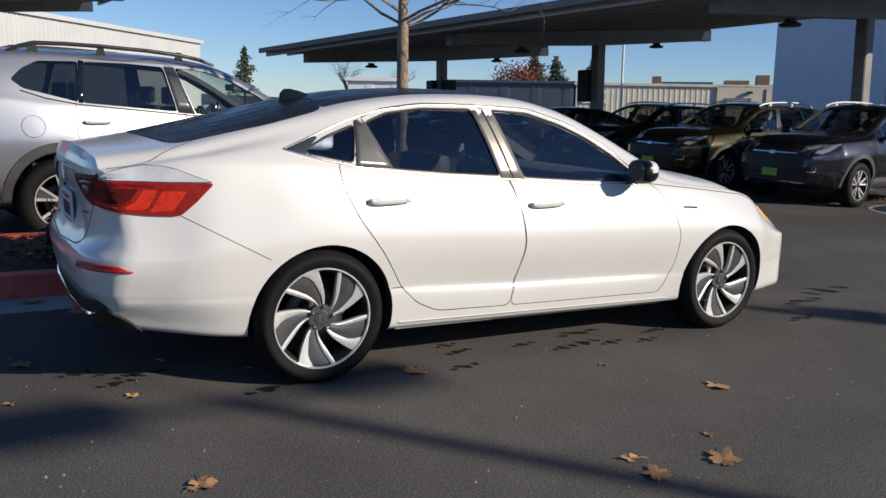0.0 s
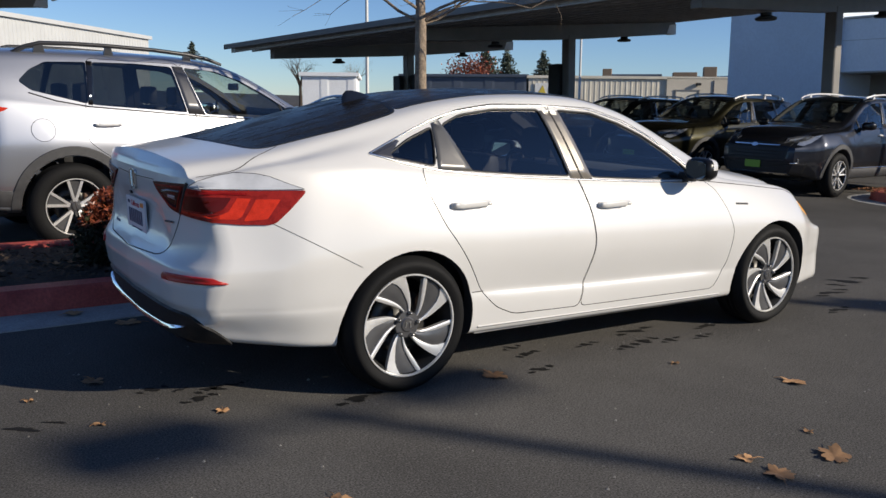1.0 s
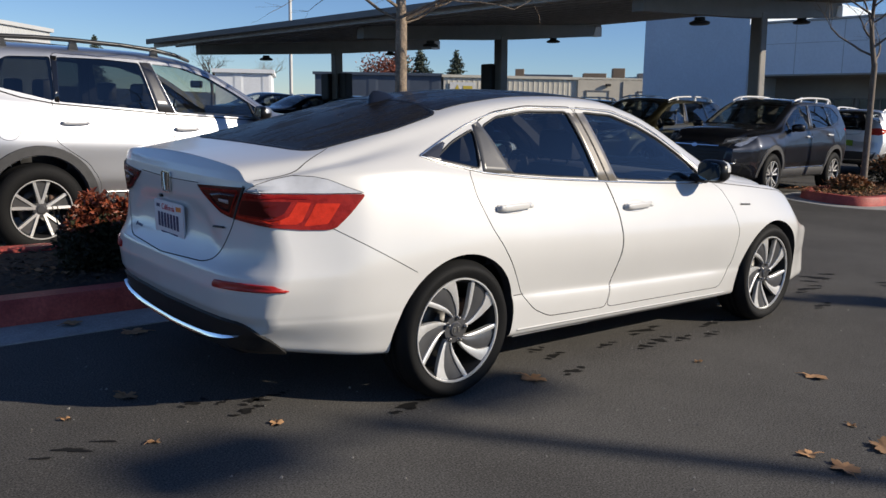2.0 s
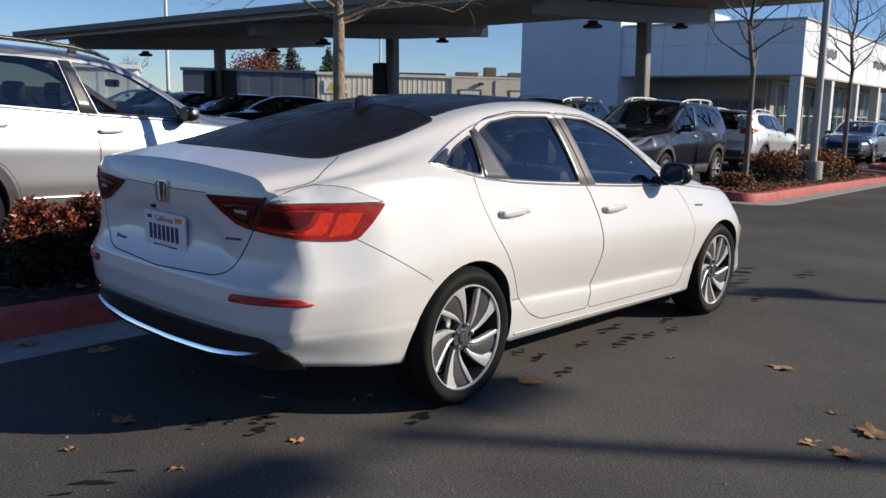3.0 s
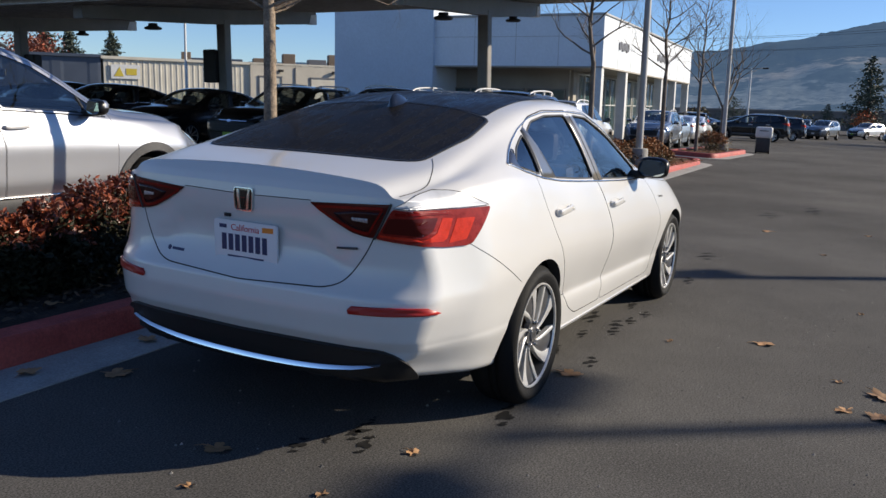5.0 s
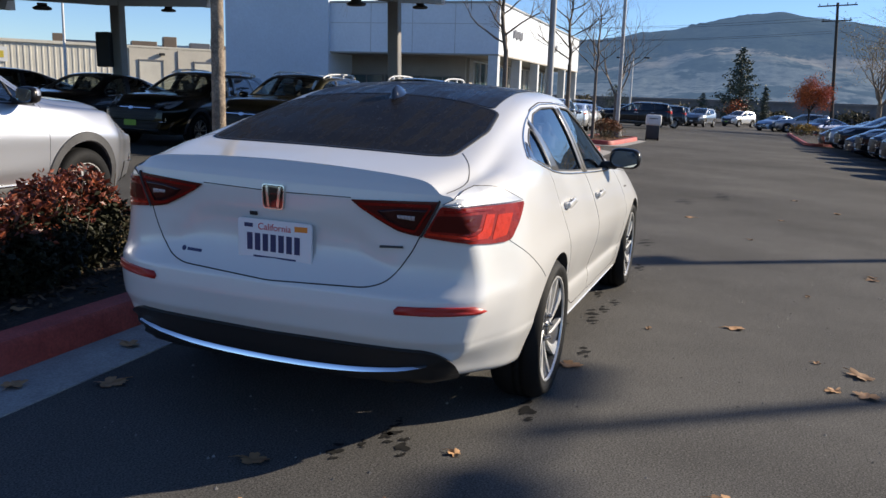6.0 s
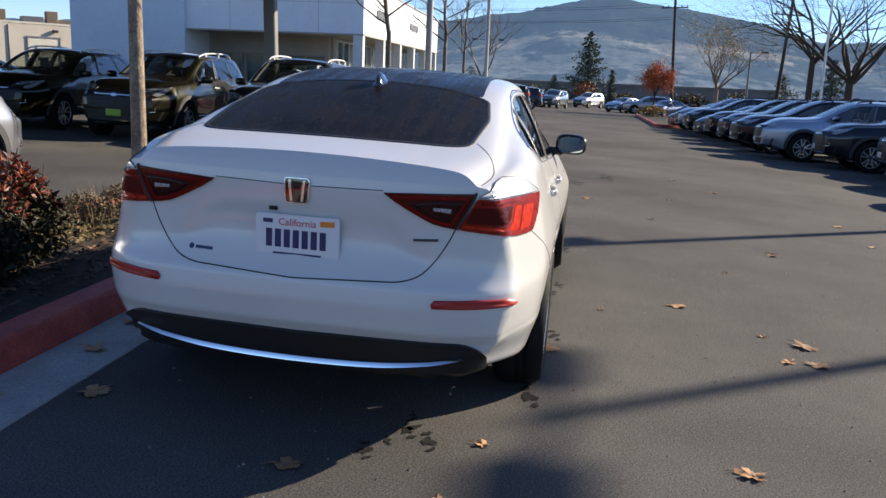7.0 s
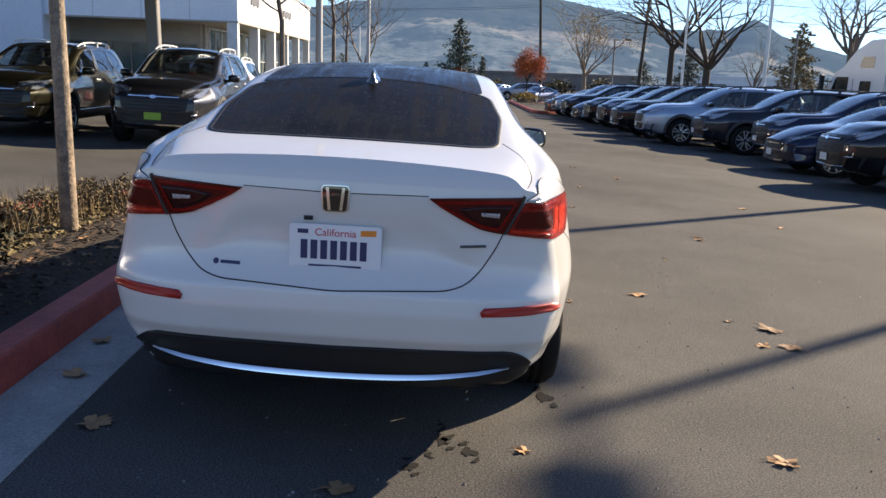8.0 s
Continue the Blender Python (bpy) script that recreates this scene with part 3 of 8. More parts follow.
# ---- solar canopy ----
def canopy(m, y0, y1, cols, x0=-5.25, x1=6.2, label=""):
    c = thing("solar_canopy", m, label, "carport")
    rise = 0.085

    def top(x):
        return 3.72 + rise * x

    for y in cols:
        bm = bmesh.new()
        box(bm, 0, y, 1.70, .29, .25, 3.5, .02)
        box(bm, 0, y, .03, .62, .56, .06, .01)
        col = part("column", bm, STEEL_GREY, c, "grey steel column")
        bm = bmesh.new()
        pts = [(x0 + .7, top(x0 + .7) - .28), (-.6, top(-.6) - .38), (.6, top(.6) - .39), (x1 - .95, top(x1 - .95) - .36), (x1 - .95, top(x1 - .95) - .02), (x0 + .7, top(x0 + .7) - .02)]
        prism(bm, [(x, y - .11, z) for x, z in pts], (0, .22, 0))
        bmm = part("beam", bm, STEEL_GREY, c, "tapered grey roof beam")
        bm = bmesh.new()
        e = x1 - .95
        prism(bm, [(e - .30, y - .125, top(e) - .12), (e - .42, y - .125, top(e) - .375), (e + .02, y - .125, top(e) - .375), (e + .02, y - .125, top(e) - .08)], (0, .25, 0))
        part("end_plate", bm, WALL_WHITE, bmm, "white end plate")
    for k in range(17):
        x = x0 + .25 + k * (x1 - x0 - .5) / 16
        bm = bmesh.new()
        z = top(x)
        prism(bm, [(x - .035, y0, z), (x + .035, y0, z), (x + .035, y0, z + .02), (x - .015, y0, z + .02), (x - .015, y0, z + .17), (x + .035, y0, z + .17), (x + .035, y0, z + .19), (x - .035, y0, z + .19)], (0, y1 - y0, 0))
        part("purlin", bm, PURLIN, c)
    for x, w in ((x0, .05), (x1, .05)):
        bm = bmesh.new()
        box(bm, x, (y0 + y1) / 2, top(x) + .17, w, y1 - y0, .14, .01)
        part("fascia", bm, STEEL_GREY, c, "grey edge channel")
    for y in (y0, y1):
        bm = bmesh.new()
        prism(bm, [(x0, y - .02, top(x0) + .13), (x1, y - .02, top(x1) + .13), (x1, y - .02, top(x1) + .245), (x0, y - .02, top(x0) + .245)], (0, .04, 0))
        part("end_fascia", bm, STEEL_GREY, c)
    nx, ny = 11, max(1, int((y1 - y0) / 2.05))
    px, py = (x1 - x0) / nx, (y1 - y0) / ny
    bm = bmesh.new()
    box(bm, 0, 0, 0, px - .018, py - .018, .04)
    me = mesh_of(bm)
    me.materials.append(PANEL_BACK)
    for i in range(nx):
        for j in range(ny):
            o = new("solar_panel", me)
            o.parent = c
            x = x0 + (i + .5) * px
            o.matrix_basis = Matrix.Translation((x, y0 + (j + .5) * py, top(x) + .215)) @ Matrix.Rotation(-math.atan(rise), 4, "Y")
    return c


LOT_FALL = Matrix.Rotation(radians(-1.2), 4, "X")
CARPORT = upright(14.3, 6.1, 0, 7.0) @ LOT_FALL
canopy(CARPORT, -2.9, 14.9, (-.2, 6.72, 13.4), x0=-5.65, x1=5.6, label="grey steel carport with a tilted roof of solar panels")
canopy(upright(-3.4, 21.6, -.15, 5.0), -1.5, 5.5, (0, 3.6), x0=-5.0, x1=7.8, label="second grey carport roof behind the silver car")


def canopy_lamp(x, y, z):
    t = thing("canopy_lamp", CARPORT @ Matrix.Translation((x, y, z)), "dark round lamp hanging under the carport beam", "lamp", "lamps under the canopy")
    bm = bmesh.new()
    lathe_v(bm, [(.001, -.075), (.17, -.075), (.19, -.055), (.19, -.03), (.13, -.005), (.10, .01), (.10, .06), (.001, .06)])
    part("shade", bm, LAMP_HEAD, t, smooth=40)


def lathe_v(bm, prof, segs=20, mi=0):
    """Turns a profile of (radius, height) round the z axis."""
    rings = [[bm.verts.new((r * math.cos(2 * math.pi * i / segs), r * math.sin(2 * math.pi * i / segs), z)) for i in range(segs)] for r, z in prof]
    for a, b in zip(rings, rings[1:]):
        for i in range(segs):
            j = (i + 1) % segs
            f = bm.faces.new((a[i], a[j], b[j], b[i]))
            f.smooth, f.material_index = True, mi


for y in (-.2, 6.72, 13.4):
    for x in (-2.7, 2.35):
        canopy_lamp(x, y, 3.29 + .085 * x)
for x, y in ((-.16, 6.98), (-.16, 13.66), (.10, 13.12)):
    bm = bmesh.new()
    box(bm, 0, 0, 0, .30, .36, .82, .04, segs=2)
    o = part("equipment_box", bm, BLACK_BOX)
    o.matrix_basis = CARPORT @ Matrix.Translation((x, y, 2.3))
    tagged(o, "black equipment box mounted on a carport column", "box")


# ---- showroom ----
def window_part(parent, m, w, h, cols=1, rows=1, frame=None, pane=None, bar=.06):
    """A window in its own plane (x along, z up), looking along -y."""
    fr = frame or STEEL_WHITE
    bm = bmesh.new()
    box(bm, 0, 0, h - bar / 2, w, .10, bar)
    win = part("window", bm, fr, parent)
    win.matrix_basis = m
    bm = bmesh.new()
    box(bm, 0, 0, bar / 2, w, .12, bar)
    part("sill", bm, fr, win)
    for i in range(cols + 1):
        bm = bmesh.new()
        box(bm, -w / 2 + bar / 2 + i * (w - bar) / cols, 0, h / 2, bar, .10, h - 2 * bar - .004)
        part("mullion", bm, fr, win)
    for j in range(1, rows):
        bm = bmesh.new()
        box(bm, 0, 0, j * h / rows, w - 2 * bar, .08, bar * .7)
        part("transom", bm, fr, win)
    for i in range(cols):
        bm = bmesh.new()
        cw = (w - bar) / cols
        box(bm, -w / 2 + bar / 2 + (i + .5) * cw, .02, h / 2, cw - bar, .02, h - 2 * bar)
        part("pane", bm, pane or WINDOW, win)
    return win


def showroom(m):
    b = thing("showroom", m, "white modern car showroom with a deep overhang, columns and glazed front", "building")
    L, W = 27.0, 15.2
    bm = bmesh.new()
    box(bm, L / 2, W / 2 - 3.2, 4.62, L, W - 6.4, 2.30, .0)
    part("fascia", bm, FASCIA, b, "white fascia over the overhang")
    bm = bmesh.new()
    box(bm, L / 2, W / 2 - 3.2, 5.82, L + .16, W - 6.24, .10, .02)
    part("roof", bm, STEEL_PALE, b, "thin pale roof edge")
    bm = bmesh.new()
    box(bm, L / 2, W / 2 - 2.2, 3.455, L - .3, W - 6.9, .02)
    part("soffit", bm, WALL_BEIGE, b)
    bm = bmesh.new()
    for k in range(1, 4):
        box(bm, -.004, 2.1 * k, 4.62, .012, .02, 2.28)
    for k in range(1, 9):
        box(bm, 3.0 * k, -.004, 4.62, .02, .012, 2.28)
    box(bm, -.005, 4.4, 4.85, .012, 8.7, .018)
    box(bm, L / 2, -.005, 4.85, L, .012, .018)
    part("fascia_joint", bm, STEEL_PALE, b)
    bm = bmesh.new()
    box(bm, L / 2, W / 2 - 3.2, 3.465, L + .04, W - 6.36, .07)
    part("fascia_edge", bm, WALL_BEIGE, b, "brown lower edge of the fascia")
    # blank tall block
    bm = bmesh.new()
    box(bm, 7.0, 11.2, 3.8, 14.5, 5.6, 7.6, .0)
    part("side_block", bm, BLOCK_WALL, b, "tall blank pale blue-grey wall")
    bm = bmesh.new()
    box(bm, -.36, 8.75, 1.75, .2, .35, .6, .02)
    part("meter_box", bm, SIGN_GREY, b, "grey meter box")
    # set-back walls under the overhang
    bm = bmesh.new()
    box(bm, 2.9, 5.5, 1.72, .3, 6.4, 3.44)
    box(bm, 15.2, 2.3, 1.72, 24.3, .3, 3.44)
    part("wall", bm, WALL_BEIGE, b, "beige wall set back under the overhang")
    for y, w in ((3.45, 2.0), (5.55, 1.9), (7.55, 1.8)):
        window_part(b, Matrix.Translation((2.70, y, .75)) @ Matrix.Rotation(radians(-90), 4, "Z"), w, 1.75, 2, 1, STEEL_GREY)
    for x in (.25, 5.4, 10.55, 15.7, 20.85, 26.6):
        bm = bmesh.new()
        box(bm, x, .25, 1.73, .46, .46, 3.46, .015)
        part("column", bm, STEEL_WHITE, b, "white square column")
    for x in (5.7, 10.2, 14.7, 19.2, 23.7):
        window_part(b, Matrix.Translation((x, 2.12, .2)), 4.0, 3.1, 3, 2)
    for x, w in ((4.2, 2.4), (15.0, 3.6)):
        bm = bmesh.new()
        for k in range(7):
            box(bm, x + (k - 3) * w / 7.5, -.03, 4.6 + .05 * math.sin(k * 2.2), w / 10, .05, .36)
        box(bm, x, -.028, 4.6, w * .9, .03, .12)
        part("wall_sign", bm, SIGN_GREY, b, "grey raised sign bars")
    return b


showroom(upright(34.7, 9.35, -.1, 3.0))


def ribbed_wall(bm, a, b, z0, z1, pitch=.9, depth=.035, mi=0):
    """Metal siding with upright ribs, from a to b."""
    a, b = Vector((*a, 0)), Vector((*b, 0))
    n = max(2, int((b - a).length / pitch))
    d = (b - a).normalized()
    nr = Vector((d.y, -d.x, 0))
    pts = []
    for i in range(n):
        for t, o in ((0, 0), (.62, 0), (.70, depth), (.92, depth)):
            pts.append(a + (b - a) * (i + t) / n + nr * o)
    pts.append(b)
    lo = [bm.verts.new((p.x, p.y, z0)) for p in pts]
    hi = [bm.verts.new((p.x, p.y, z1)) for p in pts]
    for i in range(len(pts) - 1):
        bm.faces.new((lo[i], lo[i + 1], hi[i + 1], hi[i])).material_index = mi


def warehouse(name, a, b, depth, h, material, label, doors=0, parapet=.35, pitch=1.0, roofmat=None):
    """A long low metal building whose front runs from a to b."""
    w = thing(name, upright(a[0], a[1], -.2, math.degrees(math.atan2(b[1] - a[1], b[0] - a[0]))), label, "building")
    L = math.hypot(b[0] - a[0], b[1] - a[1])
    bm = bmesh.new()
    ribbed_wall(bm, (0, 0), (L, 0), 0, h, pitch)
    ribbed_wall(bm, (L, 0), (L, depth), 0, h, pitch)
    ribbed_wall(bm, (L, depth), (0, depth), 0, h, pitch)
    ribbed_wall(bm, (0, depth), (0, 0), 0, h, pitch)
    part("wall", bm, material, w)
    bm = bmesh.new()
    box(bm, L / 2, depth / 2, h + .06, L + .5, depth + .5, .3, .0)
    part("roof", bm, roofmat or material, w)
    for i in range(doors):
        bm = bmesh.new()
        x = L * (i + .6) / (doors + .2)
        box(bm, x, -.03, 1.5, 3.4, .08, 3.0)
        d = part("roller_door", bm, material, w)
        bm = bmesh.new()
        box(bm, x, -.09, 3.1, 3.9, .12, .16)
        box(bm, x + 1.9, -.09, 1.5, .14, .12, 3.0)
        part("door_surround", bm, ROOF_GREY, d)
        bm = bmesh.new()
        box(bm, x, -.25, h - .9, .7, .4, .3, .05)
        part("wall_lamp", bm, LAMP_HEAD, w)
    return w


def workshop_front(w):
    """The plain rendered half of the workshop with its doors, lamps and pipes."""
    bm = bmesh.new()
    box(bm, 29.0, -.10, 2.25, 26.0, .3, 4.6)
    part("rendered_wall", bm, WALL_BEIGE_PALE, w, "plain beige wall")
    for x, wd in ((18.4, 2.6), (25.2, 3.4), (31.2, 3.2), (37.4, 3.0)):
        bm = bmesh.new()
        box(bm, x, -.255, 1.55, wd, .06, 3.1)
        d = part("roller_door", bm, WALL_TAN, w)
        bm = bmesh.new()
        box(bm, x, -.30, 3.16, wd + .3, .14, .12)
        for q in (-1, 1):
            box(bm, x + q * (wd / 2 + .06), -.30, 1.55, .10, .12, 3.1)
        part("door_surround", bm, ROOF_GREY, d)
        bm = bmesh.new()
        box(bm, x + 1.2, -.50, 3.85, .62, .36, .30, .08, segs=2)
        cyl(bm, (x + 1.2, -.25, 3.95), (x + 1.2, -.5, 3.95), .05, segs=6)
        part("wall_lamp", bm, LAMP_HEAD, w)
    for x in (21.5, 34.6):
        bm = bmesh.new()
        cyl(bm, (x, -.32, .1), (x, -.32, 4.3), .06, segs=8)
        part("downpipe", bm, ROOF_GREY, w)


warehouse("warehouse", (2.2, 55.5), (19.2, 73.0), 14, 6.1, SIDING_WHITE, "white corrugated metal warehouse", pitch=.42)
wh = warehouse("warehouse", (62.0, 72.5), (97.0, 50.0), 16, 4.5, WALL_TAN, "long tan metal workshop with roller doors", pitch=.6)
workshop_front(wh)
bm = bmesh.new()
box(bm, 2.2, -.14, 3.1, 3.0, .06, 1.5)
sg = part("sign_board", bm, STEEL_WHITE, wh, "pale sign board with plain bars")
bm = bmesh.new()
prism(bm, [(1.0, -.18, 2.6), (1.6, -.18, 3.6), (2.0, -.18, 2.6)], (0, -.02, 0))
box(bm, 2.8, -.19, 3.1, 1.1, .02, .7)
part("sign_shape", bm, SIGN_YELLOW, sg)
warehouse("shed", (50.5, 82.0), (61.8, 72.7), 10, 4.2, WALL_SHED, "dark blue-grey metal shed", pitch=3.5)
warehouse("warehouse", (28.1, 60.8), (31.9, 58.6), 10, 3.2, WALL_WHITE, "low white flat-roofed building", pitch=3.0)
# roof plant over the workshop
for x, y, z, sx, sy, sz, mt in ((92, 64, 5.3, 3, 2.5, 1.1, ROOF_BROWN), (94.5, 62, 5.3, 1.6, 2, 1.9, ROOF_BROWN), (97.5, 59.6, 5.4, 2.4, 2, 1.3, ROOF_GREY), (99.3, 58.2, 5.4, 1.3, 1.5, 2.1, ROOF_BROWN), (88, 69, 5.2, 7, 3, .8, WALL_SHED), (85, 71, 5.2, 1.2, 1.5, 1.4, ROOF_BROWN), (104, 54, 5.4, 2, 2, 1.6, ROOF_BROWN), (108, 51, 5.2, 2, 2, 1.4, STEEL_WHITE), (112, 46, 5.6, 7, 3, 2.6, ROOF_GREY), (101, 57, 5.2, 4, 2, 1.4, ROOF_BROWN)):
    t = thing("rooftop_building", upright(x - 5, y + 7, .1, -46), "brown and grey building with plant over a roofline", "building")
    bm = bmesh.new()
    box(bm, 0, 0, (z + sz - .55) / 2, sx, sy, z + sz - .55, .05)
    part("block", bm, mt, t)
# far walls and low buildings behind the lot
warehouse("wall_building", (118, 34), (118, -26), 12, 2.3, WALL_BROWN, "long low brown building at the far end of the lot", pitch=3.0)
warehouse("white_building", (107, -28), (103, -45), 14, 4.0, WALL_WHITE, "low white building beyond the far trees", doors=2, pitch=2.5)


# ---- poles ----
def lamp_pole(x, y, h, label, pedestal=.5, heads=((0.7, 0),), z=0.0, r=.065, kind="light_pole", mt=None):
    p = thing(kind, upright(x, y, z), label, "light pole")
    bm = bmesh.new()
    cyl(bm, (0, 0, pedestal), (0, 0, h), r, r * .75, segs=12)
    part("pole", bm, mt or STEEL_GREY, p, smooth=40)
    if pedestal:
        bm = bmesh.new()
        lathe_v(bm, [(.21, -.1), (.21, pedestal - .03), (.19, pedestal), (.001, pedestal)], 24)
        part("pedestal", bm, CONCRETE, p, "round concrete pedestal", smooth=40)
    for dx, dy in heads:
        bm = bmesh.new()
        cyl(bm, (0, 0, h - .08), (dx * .6, dy * .6, h - .04), .03, segs=8)
        box(bm, 0, 0, 0, .58, .34, .14, .03, m=Matrix.Translation((dx, dy, h - .02)) @ Matrix.Rotation(math.atan2(dy, dx), 4, "Z"))
        part("lamp_head", bm, LAMP_HEAD, p, "dark shoebox lamp head")
    return p


lamp_pole(16.3, 2.8, 8.2, "tall grey light pole on a round concrete pedestal in a planter", .55, ((0, .7), (0, -.7)), r=.085, mt=STEEL_PALE)
lamp_pole(30.2, 3.1, 8.2, "tall grey light pole in a far planter", .55, ((0, .7), (0, -.7)), r=.08, mt=STEEL_PALE)
lamp_pole(9.40, -13.15, 7.6, "grey light pole with twin lamp heads beside a row of cars", .6, ((.72, 0), (-.72, 0)), r=.08)
lamp_pole(12.95, -12.35, 7.3, "grey light pole beside a row of cars", .6, ((.5, -.4),), r=.10)
lamp_pole(14.5, 25.5, 9.5, "pale slim light pole behind the carport", 0, ((.6, 0),), r=.07, mt=STEEL_WHITE)
lamp_pole(30.5, 30.5, 8.6, "pale slim light pole by the workshop", 0, ((.6, 0),), r=.07, mt=STEEL_WHITE)
lamp_pole(88, 10, 6.5, "far twin-headed light pole", 0, ((0, 1.4), (0, -1.4)), r=.12, mt=STEEL_WHITE)
lamp_pole(58, -16.5, 8.8, "pale light pole among bare trees", 0, ((0, 1.0),), r=.10, mt=STEEL_WHITE)
lamp_pole(50, -19.5, 10.5, "tall pale light pole among bare trees", 0, ((0, 1.0),), r=.12, mt=STEEL_WHITE)
lamp_pole(75, -14.6, 6.0, "far light pole with one arm", 0, ((0, -1.2),), r=.10)
lamp_pole(70, -29.0, 7.0, "far light pole with one arm by a dark tree", 0, ((0, -1.2),), r=.12)


def utility_pole(x, y, h, tilt=0.0):
    p = thing("utility_pole", upright(x, y) @ Matrix.Rotation(radians(tilt), 4, "X"), "weathered wooden utility pole with crossarms", "utility pole")
    bm = bmesh.new()
    cyl(bm, (0, 0, -.2), (0, 0, h), .22, .15, segs=10)
    part("pole", bm, BARK_DARK, p, smooth=40)
    for z, w in ((h - .3, 4.2), (h - 2.0, 3.2)):
        bm = bmesh.new()
        box(bm, .2, 0, z, .12, w, .14)
        for k in (-.45, -.25, .25, .45):
            cyl(bm, (.2, w * k, z + .07), (.2, w * k, z + .3), .05, segs=6)
        part("crossarm", bm, BARK_DARK, p)
    return p


utility_pole(106, -11.2, 14.6, -3)
utility_pole(92, -20.5, 13.0, 3)
bm = bmesh.new()
for dy, dz in ((1.8, 13.6), (-1.6, 13.6), (1.3, 12.0), (-1.2, 12.0)):
    for a, b in (((106, -11.2 + dy, dz), (92, -20.5 + dy, dz - 1.4)), ((106, -11.2 + dy, dz - .6), (116, 60 + dy, dz - 1.0)), ((92, -20.5 + dy, dz - 1.4), (70, -70 + dy, dz - 1.4))):
        pts = [Vector(a).lerp(Vector(b), t) - Vector((0, 0, 1.6 * 4 * t * (1 - t))) for t in np.linspace(0, 1, 12)]
        tube(bm, pts, [.016] * 12, 4)
tagged(part("overhead_wires", bm, LAMP_HEAD), "thin dark overhead wires between poles", "cable", kind="stuff")


# ---- trees, bushes, hills ----
def grow(bm, p, d, length, r, level, rnd, tips, bend=.25, split=3, drop=.62, up=.15):
    """One limb and its branches."""
    pts, rad = [Vector(p)], [r]
    d = Vector(d).normalized()
    k = 4 if level > 1 else 3
    for i in range(k):
        d = (d + Vector((rnd.uniform(-bend, bend), rnd.uniform(-bend, bend), rnd.uniform(-bend * .5, bend * .5) + up * .3))).normalized()
        pts.append(pts[-1] + d * length / k)
        rad.append(r * (1 - .45 * (i + 1) / k))
    tube(bm, pts, rad, 7 if level > 2 else (5 if level > 1 else 4))
    if level <= 0:
        tips.append(pts[-1])
        return
    for j in range(split):
        t = rnd.choice((2, 3, k)) if j else k
        q = pts[min(t, k)]
        a = rnd.uniform(0, 6.28)
        side = d.orthogonal().normalized()
        side.rotate(Matrix.Rotation(a, 3, d))
        nd = (d * rnd.uniform(.55, .95) + side * rnd.uniform(.45, .9) + Vector((0, 0, up))).normalized()
        grow(bm, q, nd, length * drop * rnd.uniform(.8, 1.15), rad[min(t, k)] * (.8 if j else .9) * .8, level - 1, rnd, tips, bend, split, drop, up)
    if level <= 2:
        tips.append(pts[-1])


def leaf_faces(V, F, p, size, rnd, droop=.0):
    """One folded leaf of four corners."""
    a, b = rnd.uniform(0, 6.28), rnd.uniform(-.9, .9)
    u = Vector((math.cos(a) * math.cos(b), math.sin(a) * math.cos(b), math.sin(b) - droop)).normalized()
    w = u.orthogonal().normalized()
    w.rotate(Matrix.Rotation(rnd.uniform(0, 6.28), 3, u))
    n = u.cross(w)
    s = size * rnd.uniform(.7, 1.3)
    k = len(V)
    V += [p, p + u * s * .5 + w * s * .26 + n * s * .10, p + u * s, p + u * s * .5 - w * s * .26 + n * s * .10]
    F += [(k, k + 1, k + 2), (k, k + 2, k + 3)]


